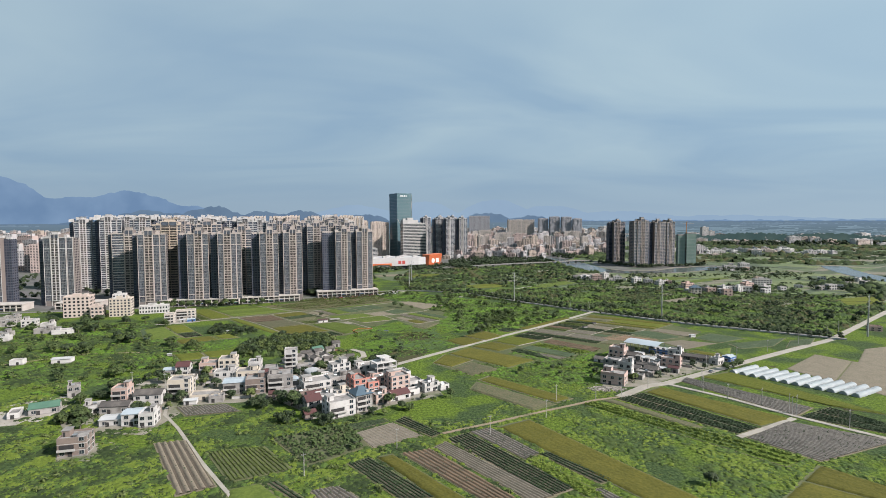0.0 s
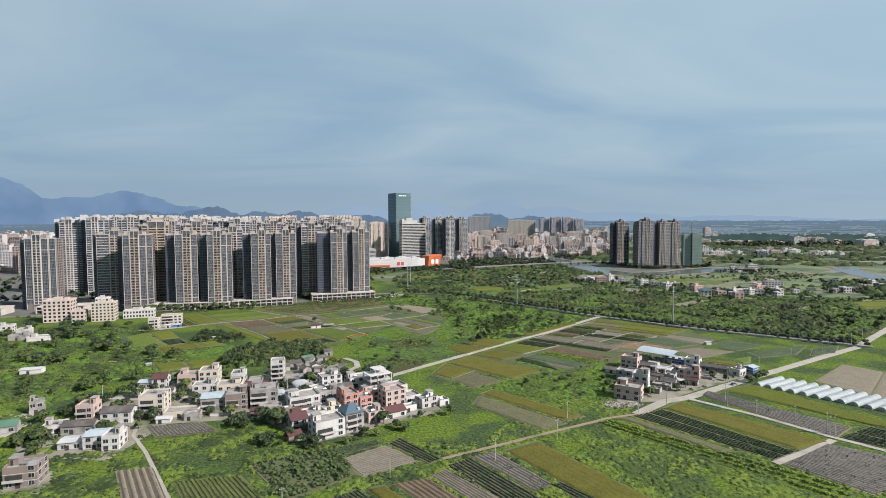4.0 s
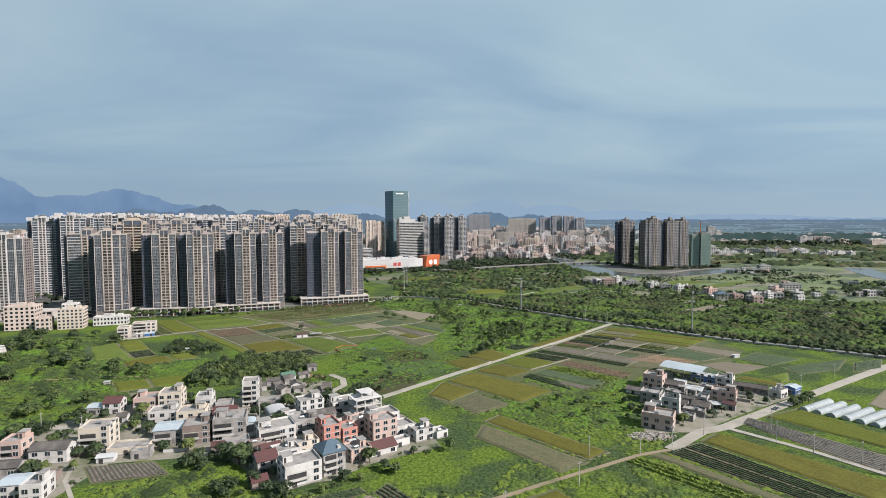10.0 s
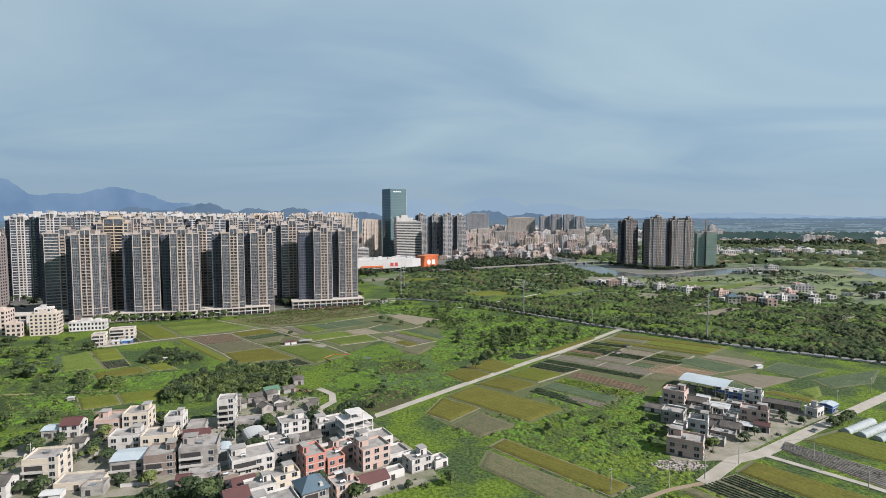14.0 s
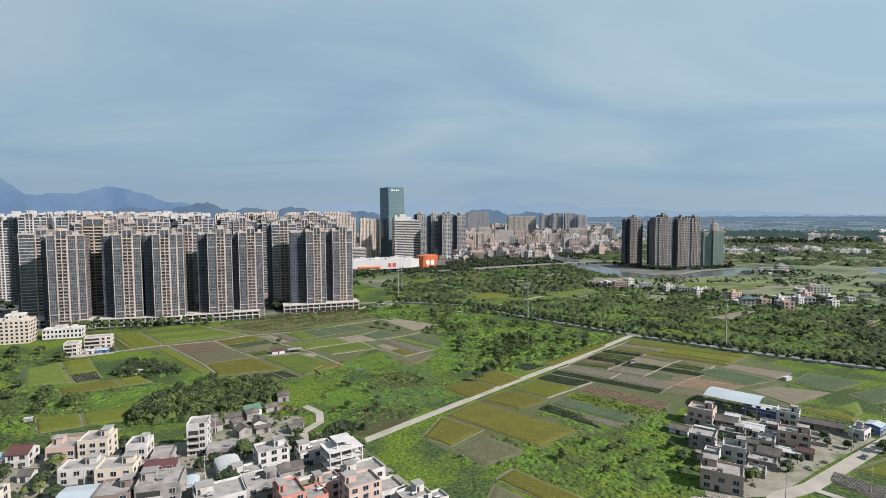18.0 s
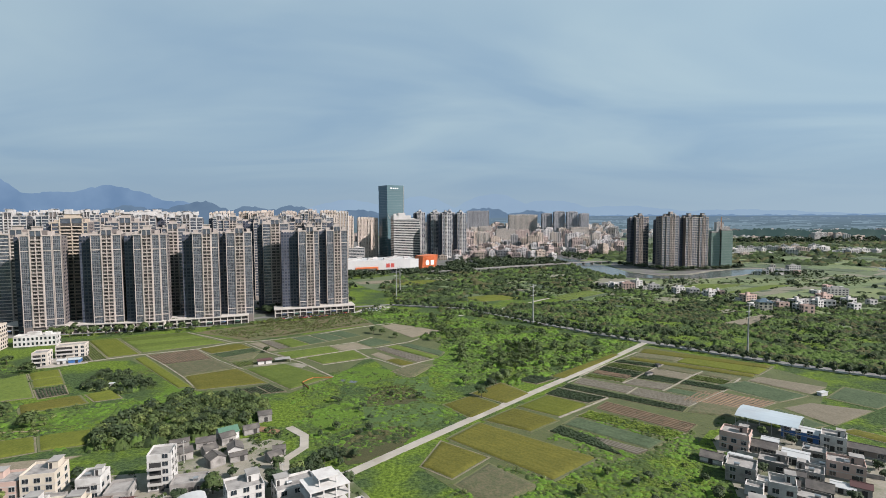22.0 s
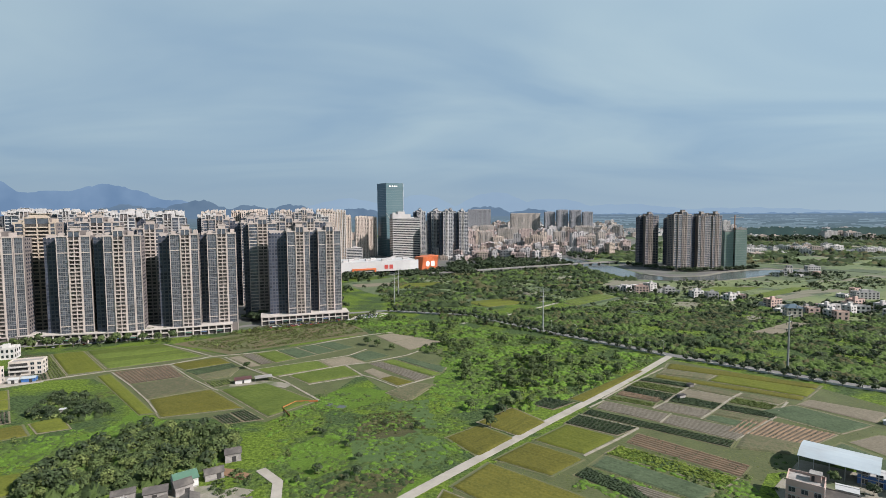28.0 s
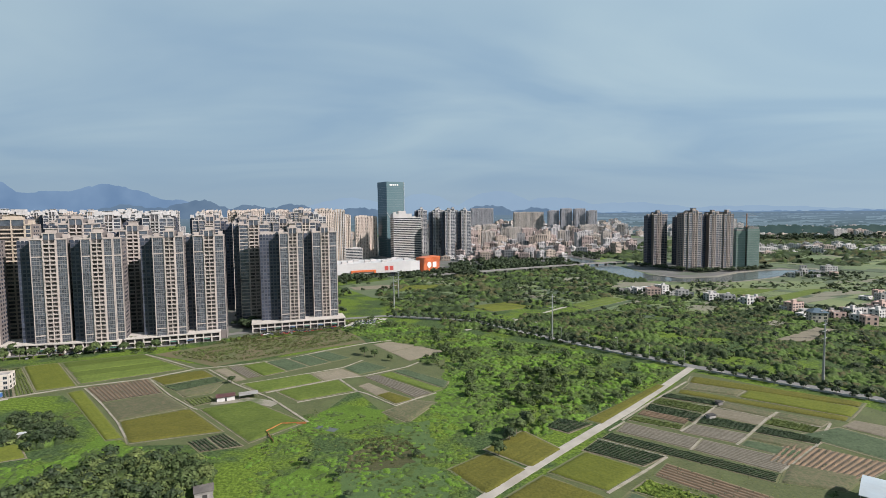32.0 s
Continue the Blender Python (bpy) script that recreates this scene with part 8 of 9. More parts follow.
canopy("scrub", far_w, 9000, (2.0, 5.5), 0.7, 2.2, [S_DARK, S_DARK, S_MID, S_LIGHT, S_OLIVE], 412, "green scrub and hedges across the far plain", thin=0.72, scale=110)
canopy("wood", [(236, 1200), (250, 1110), (262, 1030), (278, 975), (250, 965), (222, 1090), (205, 1200)], 500, (2.5, 5.5), 1.0, 2.4, [S_DARK, S_DARK, S_MID], 423, "dark riverside trees", "wood", thin=0.2)
far_e = [(470, 590), (600, 720), (1100, 900), (1500, 1300), (900, 1000), (640, 840), (480, 850), (560, 760)]
canopy("scrub", [(200, 826), (262, 880), (330, 815), (372, 760), (440, 760), (500, 800), (470, 690), (380, 672), (320, 690), (300, 770)], 2600, (1.6, 4.0), 0.9, 1.8, [S_DARK, S_DARK, S_MID, S_LIGHT], 424, "trees and hedges among the far village houses", thin=0.55, scale=50)
canopy("wood", far_e, 16000, (3.0, 7.0), 0.9, 3.4, [S_DARK, S_DARK, S_MID], 421, "tree belts round the far villages", "wood", thin=0.62, scale=140)
far_n = [(300, 1300), (800, 1120), (1700, 1250), (2600, 2300), (1200, 2300), (450, 1700)]
canopy("wood", far_n, 30000, (3.5, 9.0), 0.75, 5.5, [S_DARK, S_DARK, S_MID, S_OLIVE], 422, "distant tree belts across the plain", "wood", thin=0.66, scale=260)
ridge_e = [(950, 1850), (1500, 1900), (2400, 2000), (2500, 2250), (1400, 2150), (980, 1980)]
thicket("wood", ridge_e, 800, FAR_WOOD, M_LEAF_D, (10, 20), 62, "long dark wooded rise far away", "wood")
mall_w = [(-180, 1040), (-50, 1085), (20, 1150), (60, 1110), (240, 1190), (270, 1290), (60, 1290), (0, 1200), (60, 1060), (-160, 1000)]
thicket("wood", mall_w, 900, FAR_WOOD, M_LEAF_D, (6, 11), 63, "street trees round the mall and viaduct", "wood", thin=0.5, scale=120)

thicket("grass_tufts", WEST, 5000, TUFT_FORMS, M_LEAF_Y, (0.6, 1.6), 71, "bright green meadow grass", "grass", thin=0.5, scale=60)
thicket("grass_tufts", INSIDE_W, 3000, TUFT_FORMS, M_LEAF_Y, (0.6, 1.6), 72, "bright green grass beside the farm road", "grass", thin=0.5, scale=60)
thicket("scrub", [(-48, 462), (-22, 470), (-12, 452), (-34, 440)], 300, MID_BUSH, M_LEAF_O, (0.8, 1.8), 73, "dark brownish reeds in the wet meadow", thin=0.4, scale=30)
town_w = [(-700, 600), (-180, 690), (-90, 760), (-110, 1000), (-400, 1000), (-900, 900)]
thicket("wood", town_w, 500, FAR_WOOD, M_LEAF_D, (6, 11), 64, "garden trees between the towers", "wood", thin=0.6, scale=120)
bend_w = [(330, 1185), (372, 1090), (420, 1078), (500, 1098), (560, 1132), (530, 1110), (420, 1092), (380, 1110), (345, 1200)]
thicket("wood", bend_w, 160, FAR_WOOD, M_LEAF_D, (5, 9), 65, "riverside trees at the feet of the towers", "wood")
avenue_l = [(-560, 552), (-480, 560), (-340, 594), (-260, 620), (-215, 632), (-186, 664), (-100, 726), (-90, 716), (-180, 652), (-212, 620), (-330, 584), (-560, 540)]
thicket("scrub", avenue_l, 420, BUSH_FORMS, M_LEAF, (2, 4.5), 66, "hedges and shrubs along the avenue", thin=0.8, scale=50)
waste = [(-190, 640), (-150, 640), (-90, 690), (-60, 735), (-100, 728), (-170, 668)]
thicket("scrub", [(-205, 612), (-150, 652), (-90, 684), (-70, 650), (-140, 598), (-160, 590)], 900, MID_BUSH, M_LEAF2, (0.9, 2.4), 167, "light green weeds on waste ground", thin=0.8, scale=40)
thicket("scrub", [(-205, 612), (-150, 652), (-90, 684), (-70, 650), (-140, 598), (-160, 590)], 900, MID_BUSH, M_LEAF_O, (0.9, 2.4), 168, "olive weeds on waste ground", thin=0.8, scale=45)
thicket("scrub", waste, 500, BUSH_FORMS, M_LEAF_O, (1.2, 3), 67, "brown-green weeds on waste ground", thin=0.6, scale=40)

for i, (x, y) in enumerate(FARHOUSE[::3]):
    thicket("wood", [(x - 40, y - 14), (x + 40, y - 14), (x + 45, y + 30), (x - 45, y + 30)], 22, FAR_WOOD, M_LEAF_D, (4, 8), 300 + i, "dark trees round a far village", "wood")

rt = random.Random(77)


def avenue(pts, gap, off, hmin, hmax, leaf, label, group):
    """Trees along both sides of a road."""
    for (x0, y0), (x1, y1) in zip(pts, pts[1:]):
        n = int(math.hypot(x1 - x0, y1 - y0) / gap)
        nx, ny = -(y1 - y0), (x1 - x0)
        L = math.hypot(nx, ny)
        for k in range(n):
            u = (k + 0.5) / n
            for s in (-1, 1):
                tree(x0 + (x1 - x0) * u + s * off * nx / L + rt.uniform(-0.5, 0.5), y0 + (y1 - y0) * u + s * off * ny / L + rt.uniform(-0.5, 0.5), rt.uniform(hmin, hmax), rt.randrange(4), leaf, rt.uniform(0.85, 1.1), label, rt.uniform(0, 360), group)


avenue([(-60, 748), (20, 722), (80, 652), (156, 572)], 7.5, 6.5, 4.5, 6.5, M_LEAF_D, "round dark green roadside tree", "roadside trees")
avenue([(162, 566), (232, 506), (330, 440)], 7.0, 6.0, 4.0, 5.5, M_LEAF_D, "round dark green roadside tree", "roadside trees")
avenue([(-335, 598), (-258, 624), (-215, 634)], 9, 7.5, 7, 10, M_LEAF, "slim green street tree before the towers", "street trees")
for x, y, h in ((-84, 348, 8), (-80, 322, 8), (-62, 350, 9), (-52, 368, 6), (-49, 372, 6.5), (-66, 366, 6), (-84, 283, 9), (-92, 288, 8), (-72, 266, 6), (-101, 284, 7), (-24, 278, 5), (-20, 275, 5), (2, 296, 6), (-180, 327, 8), (-174, 322, 7), (-196, 308, 8), (-188, 297, 7), (-200, 285, 7), (-184, 262, 8), (-176, 250, 7), (-190, 256, 7), (-158, 262, 5), (190, 352, 6), (184, 350, 6), (196, 356, 7), (141, 340, 5), (99, 197, 6), (142, 395, 5), (20, 448, 7), (30, 470, 8), (26, 462, 7), (36, 480, 7), (12, 470, 6), (-60, 605, 7), (-52, 600, 6), (-40, 590, 5), (62, 360, 4), (70, 352, 4), (48, 345, 5), (-130, 545, 5), (-330, 470, 8), (-322, 480, 7), (-300, 400, 9), (-286, 395, 9), (-310, 352, 9), (-320, 346, 10), (-250, 440, 6), (-240, 420, 6), (372, 520, 8), (392, 512, 8), (410, 530, 9)):
    tree(x, y, h, rt.randrange(4), rt.choice((M_LEAF, M_LEAF_D, M_LEAF)), rt.uniform(0.9, 1.25), yaw=rt.uniform(0, 360))

for x, y, h in ((-383, 509, 10), (-376, 503, 9), (-323, 476, 9), (-330, 470, 8), (-316, 471, 8), (-278, 400, 9), (-271, 396, 8), (-262, 433, 10), (-258, 428, 8), (-266, 428, 7), (-221, 421, 8), (-337, 509, 10), (-346, 504, 9), (-352, 512, 9), (-280, 447, 7), (-342, 498, 8), (-296, 516, 7), (-310, 508, 8), (-318, 520, 7)):
    tree(x, y, h, rt.randrange(4), rt.choice((M_LEAF, M_LEAF_D, M_LEAF)), rt.uniform(1.0, 1.3), "broad green tree in the rough meadow", rt.uniform(0, 360), "meadow trees")

# trees between the village houses
for lane in ([(-196, 262), (-142, 244), (-138, 284), (-95, 292), (-58, 259), (-38, 260), (4, 302), (-36, 358), (-100, 366), (-168, 356)], [(106, 318), (150, 338), (192, 364), (160, 400), (118, 392), (106, 352)]):
    lo, hi, made, tries = (min(p[0] for p in lane), min(p[1] for p in lane)), (max(p[0] for p in lane), max(p[1] for p in lane)), 0, 0
    while made < (52 if lo[0] < 0 else 12) and tries < 4000:
        tries += 1
        x, y, h = rt.uniform(lo[0], hi[0]), rt.uniform(lo[1], hi[1]), rt.uniform(3.2, 7.0)
        if not inside(np.array([(x, y)]), lane)[0] or any(math.hypot(x - a, y - b) < r * 0.85 + 0.22 * h for a, b, r in FOOT):
            continue
        tree(x, y, h, rt.randrange(4), rt.choice((M_LEAF, M_LEAF_D, M_LEAF_D, M_LEAF2)), rt.uniform(0.9, 1.2), "leafy garden tree between village houses", rt.uniform(0, 360), "garden trees")
        made += 1
for x, y, rad, n in ((-64, 268, 10, 16), (-78, 262, 8, 10), (-100, 284, 9, 12), (-86, 290, 7, 9), (-192, 300, 12, 16), (-186, 262, 10, 12), (-190, 320, 10, 12), (-60, 258, 6, 8), (-50, 366, 7, 8)):
    thicket("wood", [(x + rad * math.cos(k), y + rad * 0.8 * math.sin(k)) for k in range(6)], n, WOOD_FORMS, M_LEAF_D, (3.0, 6.5), int(900 + x), "dark clump of trees beside the village", "wood")
inner = [(28, 522), (40, 498), (66, 508), (68, 560), (48, 566)]
thicket("wood", inner, 60, WOOD_FORMS, M_LEAF, (3, 6.5), 811, "cluster of young trees in the lush corner", "wood", thin=0.6, scale=30)
foot = [(-330, 612), (-306, 622), (-258, 616), (-262, 626), (-305, 634), (-332, 626)]
thicket("wood", foot, 46, WOOD_FORMS, M_LEAF, (5, 9), 812, "street trees before the shopping podium", "wood")
thicket("wood", [(-190, 706), (-176, 694), (-164, 702), (-178, 716)], 16, WOOD_FORMS, M_LEAF_D, (6, 10), 813, "dark garden trees between two podiums", "wood")
thicket("wood", [(-244, 612), (-180, 640), (-90, 690), (-84, 684), (-176, 632), (-240, 604)], 60, WOOD_FORMS, M_LEAF, (2.5, 5), 814, "small trees along the podium's avenue", "wood", thin=0.8, scale=40)
plain_e = [(300, 880), (420, 850), (560, 880), (660, 960), (600, 1020), (480, 960), (400, 945), (320, 970)]
thicket("scrub", plain_e, 700, FAR_BUSH, M_LEAF, (2, 5), 815, "hedges and scrub on the river plain", thin=1.2, scale=60)
thicket("wood", plain_e, 90, FAR_WOOD, M_LEAF_D, (4, 7), 816, "trees on the river plain", "wood", thin=1.0, scale=60)
quay = [(392, 1076), (440, 1084), (500, 1100), (548, 1126), (540, 1134), (490, 1110), (436, 1096), (388, 1090)]
thicket("wood", quay, 120, FAR_WOOD, M_LEAF_D, (5, 8), 817, "riverside trees along the quay", "wood")
town_t = [(20, 1260), (300, 1290), (340, 1420), (500, 1700), (420, 1750), (200, 1500), (40, 1400)]
thicket("wood", town_t, 700, FAR_WOOD, M_LEAF_D, (6, 11), 818, "dark street trees in the far town", "wood", thin=0.6, scale=150)

for k, lane in enumerate(([(-196, 262), (-142, 244), (-138, 284), (-95, 292), (-58, 259), (-38, 260), (4, 302), (-36, 358), (-100, 366), (-168, 356)], [(106, 318), (150, 338), (192, 364), (160, 400), (118, 392), (106, 352)], [(-118, 366), (-66, 368), (-62, 396), (-84, 408), (-116, 392)])):
    thicket("scrub", lane, (420, 90, 110)[k], BUSH_FORMS, M_LEAF, (0.9, 2.6), 830 + k, "shrubs and vegetable patches between village houses", thin=0.7, scale=26)
    thicket("grass_tufts", lane, (1500, 300, 400)[k], TUFT_FORMS, M_LEAF_Y, (0.4, 1.0), 840 + k, "weeds in the village yards", "grass", thin=0.9, scale=22)

for k, poly in enumerate(FARMS):
    thicket("grass_tufts", poly, (2600, 2600, 1500)[k], TUFT_FORMS, M_LEAF_Y, (0.4, 1.0), 850 + k, "grass on the field banks", "grass", thin=0.6, scale=30)
    thicket("grass_tufts", poly, (1800, 1800, 900)[k], TUFT_FORMS, M_LEAF_O, (0.4, 1.1), 860 + k, "olive weeds on the field banks", "grass", thin=0.8, scale=25)
for k, poly in enumerate(([(-70, 430), (-40, 470), (-8, 452), (-30, 400), (-55, 385)], [(60, 330), (84, 318), (104, 350), (84, 372)], [(-62, 374), (-48, 384), (-34, 376), (-44, 364)])):
    thicket("wood", poly, (14, 14, 16)[k], WOOD_FORMS, M_LEAF_D, (2.5, 5.0), 870 + k, "scattered dark bushes and small trees in the lush meadow", "wood", thin=0.9, scale=30)

# ---- poles, pylons, lamps, viaduct, huts ----


def pylon(x, y, h=36.0):
    t = thing("power_pylon", pose(x, y, 0, 0, 0, 35), "tall grey steel monopole with three crossarms", "pylon", "power pylons")
    part("mast", shared(("mast", h), lambda: Build().tube((0, 0, 0), (0, 0, h), 0.75, 0.32, 12).mesh("mast", M_STEEL)), t)
    for k in range(3):
        arm = part("crossarm", shared("arm", lambda: Build().tube((-3.6, 0, 0.35), (0, 0, -0.2), 0.10, 0.22, 6).tube((0, 0, -0.2), (3.6, 0, 0.35), 0.22, 0.10, 6).mesh("crossarm", M_STEEL)), t, m=pose(0, 0, h - 2.0 - 4.2 * k))
        for sx in (-3.4, 3.4):
            part("insulator", shared("ins", lambda: Build().tube((0, 0, 0), (0, 0, -1.6), 0.14, 0.14, 6).mesh("insulator", M_DARK)), arm, m=pose(sx, 0, 0.25))


for x, y in ((81, 646), (217, 539), (-57, 790), (355, 450), (-57, 842)):
    pylon(x, y, 36 if y < 700 else 34)

M_POLE = surf("concrete_pole", (0.46, 0.45, 0.43), (0.38, 0.37, 0.35), 0.3, 0.85, 0.1)


def pole(x, y, h=9.0, yaw=0):
    t = thing("utility_pole", pose(x, y, 0, 0, 0, yaw), "slim grey concrete utility pole with a crossarm", "pole", "utility poles")
    part("shaft", shared(("shaft", h), lambda: Build().tube((0, 0, 0), (0, 0, h), 0.19, 0.11, 8).mesh("shaft", M_POLE)), t)
    part("crossarm", shared("parm", lambda: Build().box(-0.9, 0.9, -0.06, 0.06, 0, 0.12).mesh("pole_arm", M_STEEL)), t, m=pose(0, 0, h - 0.8))
    for sx in (-0.8, 0, 0.8):
        part("insulator", shared("pins", lambda: Build().tube((0, 0, 0), (0, 0, 0.25), 0.06, 0.04, 6).mesh("pole_insulator", M_WHITE)), t, m=pose(sx, 0, h - 0.68))


POLES = ((-56, 204), (-22, 229), (20, 244.5), (50, 266), (82.5, 293), (99, 300), (118.5, 312), (148, 306), (155, 292), (169, 284), (177, 271), (192, 252), (153, 318), (172, 352), (205, 376), (240, 398), (278, 421), (318, 446), (-106, 372), (-60, 352), (-92, 330), (-130, 318), (-168, 312), (-190, 316), (60, 290), (345, 470))
for x, y in POLES:
    pole(x, y, 9.5, 30)
for x, y in ((176, 272), (178.5, 270)):
    pole(x, y, 10.5, 40)

M_WIRE = surf("cable", (0.05, 0.05, 0.05), (0.07, 0.07, 0.07), 0.5, 0.6, 0)


def cable(p, q, sag, r=0.03):
    b = Build()
    pts = [Vector(p).lerp(Vector(q), k / 8) - Vector((0, 0, sag * 4 * (k / 8) * (1 - k / 8))) for k in range(9)]
    b.path([tuple(q) for q in pts], r, 4)
    return thing("cable", Matrix(), "thin sagging overhead power cable", "cable", "overhead cables", data=b.mesh("cable", M_WIRE))


line = ((-56, 204), (-22, 229), (20, 244.5), (50, 266), (82.5, 293), (118.5, 312), (153, 318), (172, 352), (205, 376), (240, 398), (278, 421), (318, 446))
for a, c in zip(line, line[1:]):
    cable((*a, 8.9), (*c, 8.9), 0.7)
for s in (-3.4, 3.4):
    for k in range(3):
        cable((81 + s, 646, 34 - 4.2 * k), (217 + s, 539, 34 - 4.2 * k), 4.5, 0.045)
        cable((217 + s, 539, 34 - 4.2 * k), (355 + s, 450, 34 - 4.2 * k), 4.5, 0.045)
        cable((81 + s, 646, 34 - 4.2 * k), (-57 + s, 790, 32 - 4.2 * k), 5, 0.045)

M_LAMP = surf("lamp_grey", (0.5, 0.5, 0.5), (0.42, 0.42, 0.42), 0.3, 0.5, 0, metal=0.3)


def street_lamp(x, y, yaw):
    t = thing("street_lamp", pose(x, y, 0, 0, 0, yaw), "slim grey street lamp with a curved arm", "lamp", "street lamps")
    part("pole", shared("slp", lambda: Build().tube((0, 0, 0), (0, 0, 8.5), 0.11, 0.07, 8).mesh("lamp_pole", M_LAMP)), t)
    part("arm", shared("sla", lambda: Build().tube((0, 0, 8.4), (1.0, 0, 9.0), 0.05, 0.05, 6).tube((1.0, 0, 9.0), (2.0, 0, 9.1), 0.05, 0.05, 6).mesh("lamp_arm", M_LAMP)), t)
    part("head", shared("slh", lambda: Build().box(1.8, 2.7, -0.16, 0.16, 9.0, 9.16).mesh("lamp_head", M_LAMP)), t)


for k in range(9):
    u = k / 8
    street_lamp(20 + 130 * u + 4.5, 722 - 145 * u + 2, 220)
for k in range(8):
    u = k / 7
    street_lamp(-330 + 225 * u, 600 + 128 * u, 110)

# white wall along the tree-lined road
strip("road_wall", [(-56, 742), (22, 716), (77, 648), (152, 569)], 0.3, 1.1, M_WHITE, "low white roadside wall", "wall", 1.3)
strip("road_wall", [(162, 560), (229, 501), (327, 436)], 0.3, 1.1, M_WHITE, "low white roadside wall", "wall", 1.3)
strip("road", [(14, 682), (32, 698), (71, 730), (120, 785), (178, 839), (215, 868)], 3.2, 0.16, M_ROAD, "pale farm track across the scrub")

# farm hut among the plots
hut = thing("farm_hut", pose(-122, 517, 0, 0, 0, 25), "white farm hut with a dull red sheet roof", "hut")
part("wall", Build().box(-4.5, 4.5, -2.5, 2.5, 0, 2.6).mesh("hut_wall", M_WHITE), hut)
part("roof", Build().prism([(-5, -3.2), (5, -3.2), (5, 3), (-5, 3)], 2.6, 2.8).mesh("hut_roof", M_REDROOF), hut)
part("door", Build().box(-0.5, 0.5, -2.56, -2.5, 0, 2).mesh("hut_door", M_DARK), hut)
lean = thing("farm_hut", pose(-111, 521, 0, 0, 0, 25), "open lean-to beside the white farm hut", "hut")
part("roof", Build().box(-5, 5, -3, 3, 2.3, 2.45).mesh("lean_roof", M_CONC), lean)
for px in (-4.7, 4.7):
    for py in (-2.7, 2.7):
        part("post", shared("lp", lambda: Build().tube((0, 0, 0), (0, 0, 2.3), 0.09, 0.09, 6).mesh("lean_post", M_CONC)), lean, m=pose(px, py, 0))
strip("yard", [(-128, 512), (-112, 517), (-100, 513), (-92, 509)], 7, 0.14, M_YARD, "pale concrete yard round the farm hut", "yard")
for x, y, w in ((139, 504, 3), (126, 486, 4), (207, 449, 5), (-196, 470, 3), (-205, 388, 3)):
    t = thing("field_shelter", pose(x, y, 0, 0, 0, 20), "small dark field shelter", "shelter", "field shelters")
    part("wall", Build().box(-w / 2, w / 2, -1.2, 1.2, 0, 1.9).mesh("shelter_wall", M_GREYR if x < 200 else M_WTIN), t)
    part("roof", Build().box(-w / 2 - 0.3, w / 2 + 0.3, -1.5, 1.5, 1.9, 2.05).mesh("shelter_roof", M_DARK if x > 100 and x < 200 else M_WTIN), t)

# tan field tracks between the plots
for pts in (((-330, 350), (-270, 395), (-225, 400), (-190, 405)),):
    strip("footpath", pts, 1.4, 0.15, M_DIRT, "tan earth track between plots", "path")

# viaduct and bridge beyond the plain
M_OLDCONC = surf("weathered_viaduct_concrete", (0.24, 0.235, 0.225), (0.17, 0.165, 0.16), 0.05, 0.9, 0.1, fine=8)
via = thing("viaduct", Matrix(), "long low concrete road viaduct with a railing", "viaduct", kind="structure")
deck = [(-30, 1046), (40, 1078), (140, 1135), (250, 1192), (330, 1225)]
for (x0, y0), (x1, y1) in zip(deck, deck[1:]):
    a, L = math.degrees(math.atan2(y1 - y0, x1 - x0)), math.hypot(x1 - x0, y1 - y0)
    d = part("deck", Build().box(-0.3, L + 0.3, -5, 5, 3.6, 4.5).mesh("deck", M_OLDCONC), via, m=pose(x0, y0, 0, 0, 0, a))
    part("railing", Build().box(0, L, -5, -4.8, 4.5, 5.3).mesh("railing", M_OLDCONC), d)
    part("railing", Build().box(0, L, 4.8, 5, 4.5, 5.3).mesh("railing", M_OLDCONC), d)
    for k in range(int(L / 20) + 1):
        part("pier", shared("vp", lambda: Build().box(-0.8, 0.8, -4, 4, 0, 3.6).mesh("via_pier", M_OLDCONC)), d, m=pose(4 + 20 * k, 0, 0))

# parked cars by the shops
CARS = [surf("car_" + n, c, tuple(q * 0.85 for q in c), 0.5, 0.3, 0) for n, c in (("white", (0.7, 0.7, 0.7)), ("grey", (0.25, 0.26, 0.27)), ("black", (0.03, 0.03, 0.035)), ("red", (0.35, 0.04, 0.03)))]


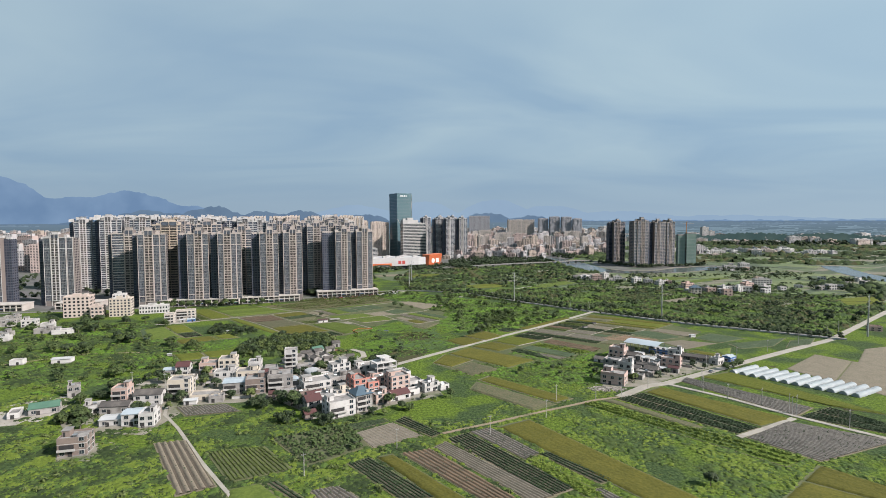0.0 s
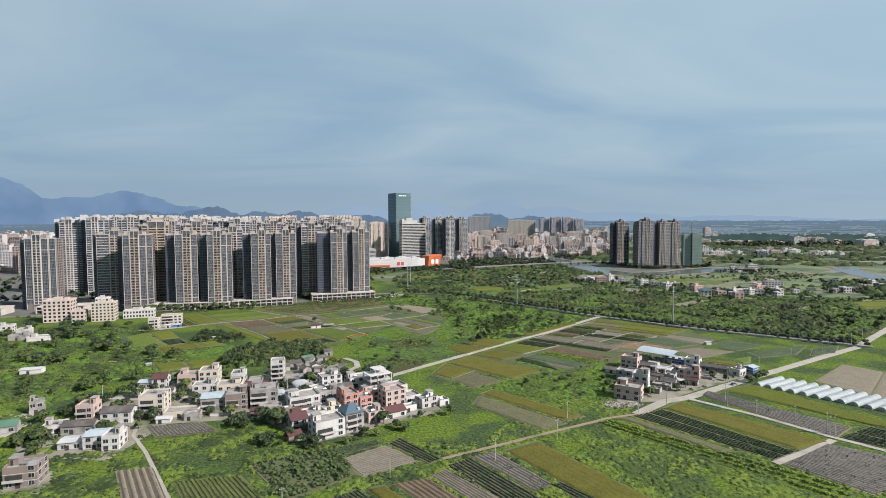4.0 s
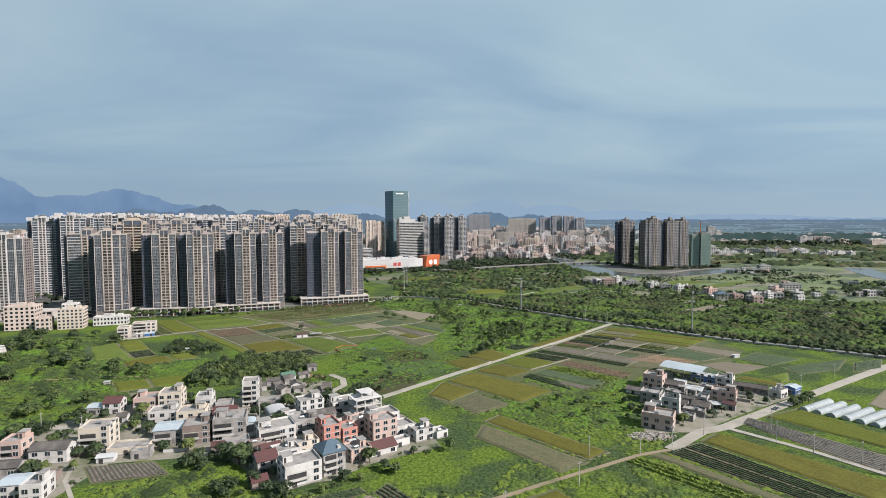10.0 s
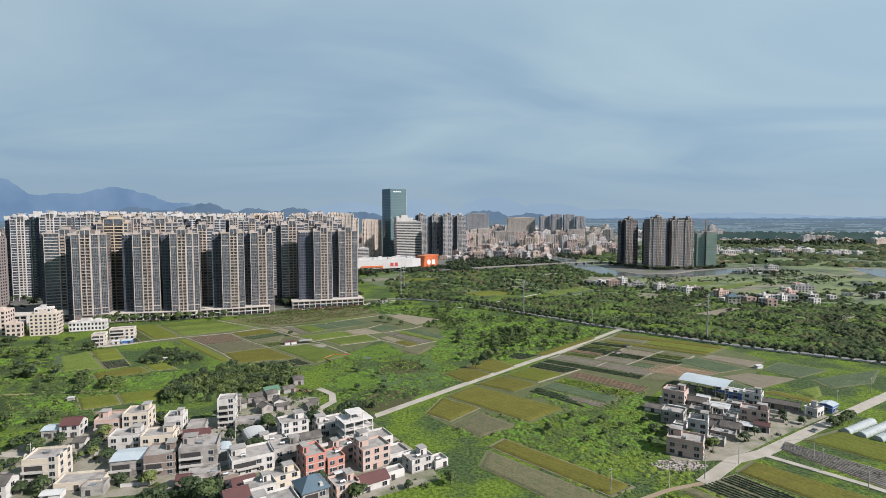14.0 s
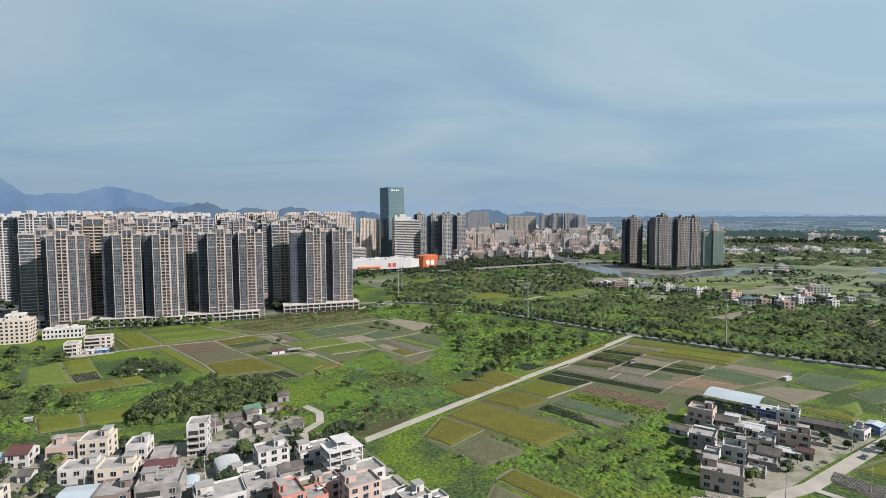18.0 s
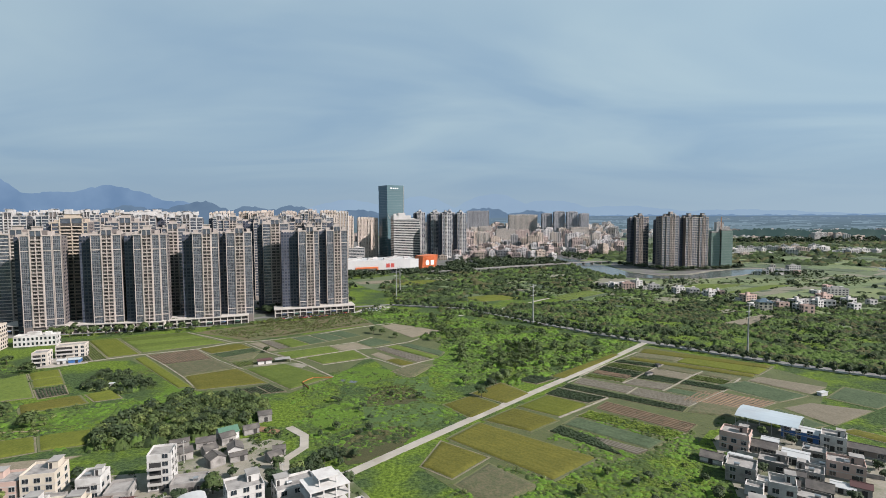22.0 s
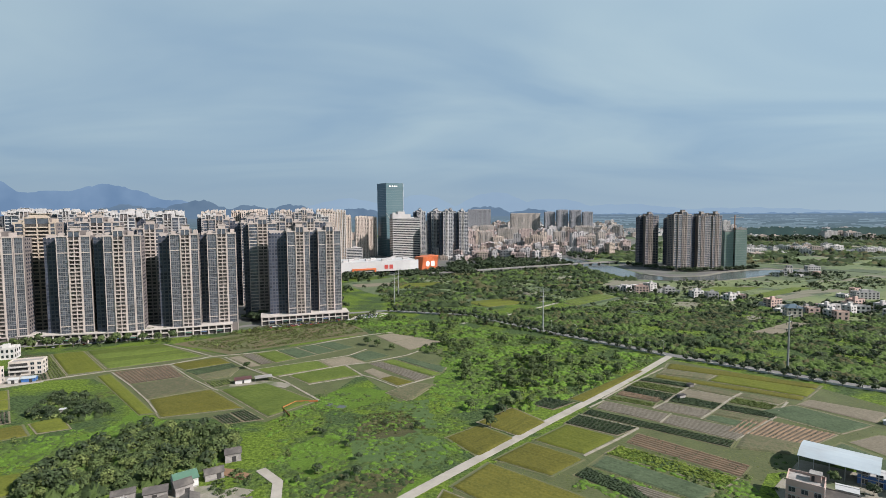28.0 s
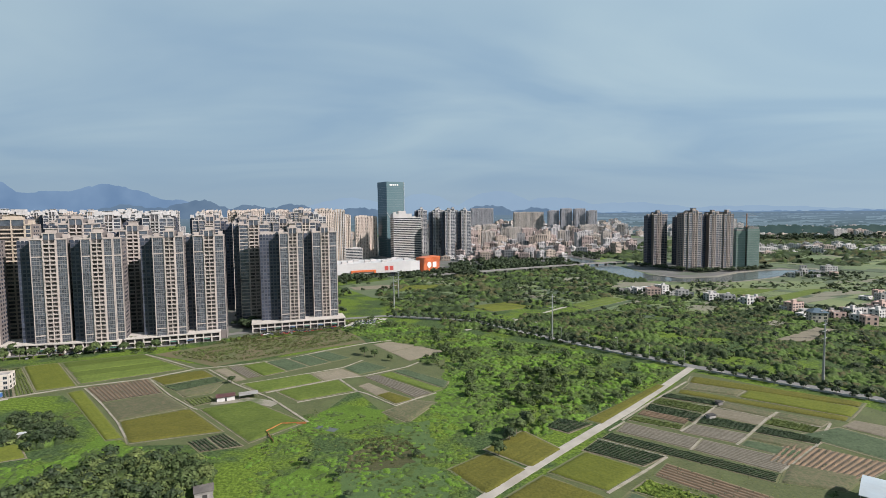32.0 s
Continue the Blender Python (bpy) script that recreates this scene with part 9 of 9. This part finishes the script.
def car(x, y, yaw, paint, label, lift=0.02):
    t = thing("car", pose(x, y, lift, 0, 0, yaw), label, "car", "parked cars")

    def shell():
        b = Build()
        side = [(-2.2, 0.35), (2.2, 0.35), (2.25, 0.8), (1.3, 0.95), (-2.1, 1.0)]
        i = len(b.v)
        b.v += [(px, -0.88, pz) for px, pz in side] + [(px, 0.88, pz) for px, pz in side]
        b.f += [(4, 3, 2, 1, 0)[::-1], (5, 6, 7, 8, 9)[::-1]] + [(k, (k + 1) % 5, 5 + (k + 1) % 5, 5 + k)[::-1] for k in range(5)]
        return b.mesh("car_body", paint)
    part("body", shared(("car", paint.name), shell), t)

    def cabin():
        b = Build()
        side = [(-1.9, 0.98), (1.1, 0.95), (0.5, 1.45), (-1.4, 1.48)]
        b.v += [(px, -0.78, pz) for px, pz in side] + [(px, 0.78, pz) for px, pz in side]
        b.f += [(0, 1, 2, 3), (7, 6, 5, 4)] + [(k, (k + 1) % 4, 4 + (k + 1) % 4, 4 + k)[::-1] for k in range(4)]
        return b.mesh("car_cabin", M_GLASS)
    part("cabin", shared("cabin", cabin), t, "dark glazed cabin")
    for px in (-1.35, 1.35):
        for py in (-0.8, 0.8):
            part("wheel", shared("wheel", lambda: Build().tube((0, -0.1, 0.32), (0, 0.1, 0.32), 0.32, 0.32, 10).mesh("wheel", M_DARK)), t, m=pose(px, py, 0))


rcar = random.Random(8)
for k in range(46):
    u = rcar.random()
    x, y = (-320 + 230 * u, 600 + 108 * u) if k % 2 else (-150 + 66 * u, 676 + 30 * u)
    n = rcar.randrange(4)
    car(x + rcar.uniform(-2, 2), y - rcar.uniform(3, 8), 24 + rcar.choice((0, 90)), CARS[n], ("white", "grey", "black", "red")[n] + " parked car before the shopping podium")
thing("car_park", Matrix(), "pale paved car park beside the shopping podium", "car park", kind="structure", data=Build().prism([(-92, 699), (-64, 708), (-58, 734), (-74, 738), (-88, 724)], -0.3, 0.3).mesh("car_park", M_ROAD))
for k in range(12):
    n = rcar.choice((0, 0, 1, 2))
    car(-84 + 3.2 * (k % 6) + rcar.uniform(-0.4, 0.4), 708 + 9 * (k // 6) + 0.9 * (k % 6), 108, CARS[n], ("white", "grey", "black")[n] + " car in the paved car park", 0.31)
car(-141, 287, 15, CARS[0], "white car parked before a cream house")
car(172, 345, 34, CARS[1], "grey car on the village road")

# wet hollows in the meadow
for pts, w in (((( -64, 480), (-58, 477), (-53, 475)), 4),):
    strip("pond", pts, w, 0.09, M_WATER, "dark shallow water in the wet meadow", "pond")
strip("yard", [(-84, 387), (-78, 391), (-72, 389)], 7, 0.13, M_YARD, "pale threshing yard by old houses", "yard")
strip("footpath", [(-94, 408), (-86, 406), (-77, 402)], 5, 0.14, surf("orange_earth", (0.26, 0.15, 0.08), (0.20, 0.12, 0.07), 0.2, 0.95, 0.3), "bare orange earth bank", "path")

# orange net fence round a lush corner plot
net = thing("net_fence", Matrix(), "low orange net fence round a lush corner plot", "fence")
M_NET = surf("orange_net", (0.42, 0.17, 0.05), (0.34, 0.13, 0.04), 0.5, 0.8, 0)
line = [(-78, 462), (-85, 473), (-80.5, 482), (-69, 483)]
for (x0, y0), (x1, y1) in zip(line, line[1:]):
    L, yaw = math.dist((x0, y0), (x1, y1)), math.degrees(math.atan2(y1 - y0, x1 - x0))
    part("net", Build().box(0, L, -0.04, 0.04, 0.3, 1.2).mesh("net", M_NET), net, m=pose(x0, y0, 0, 0, 0, yaw))
    for k in range(4):
        part("stake", shared("stake", lambda: Build().tube((0, 0, 0), (0, 0, 1.5), 0.06, 0.05, 5).mesh("stake", M_BARK)), net, m=pose(x0 + (x1 - x0) * k / 4, y0 + (y1 - y0) * k / 4, 0))
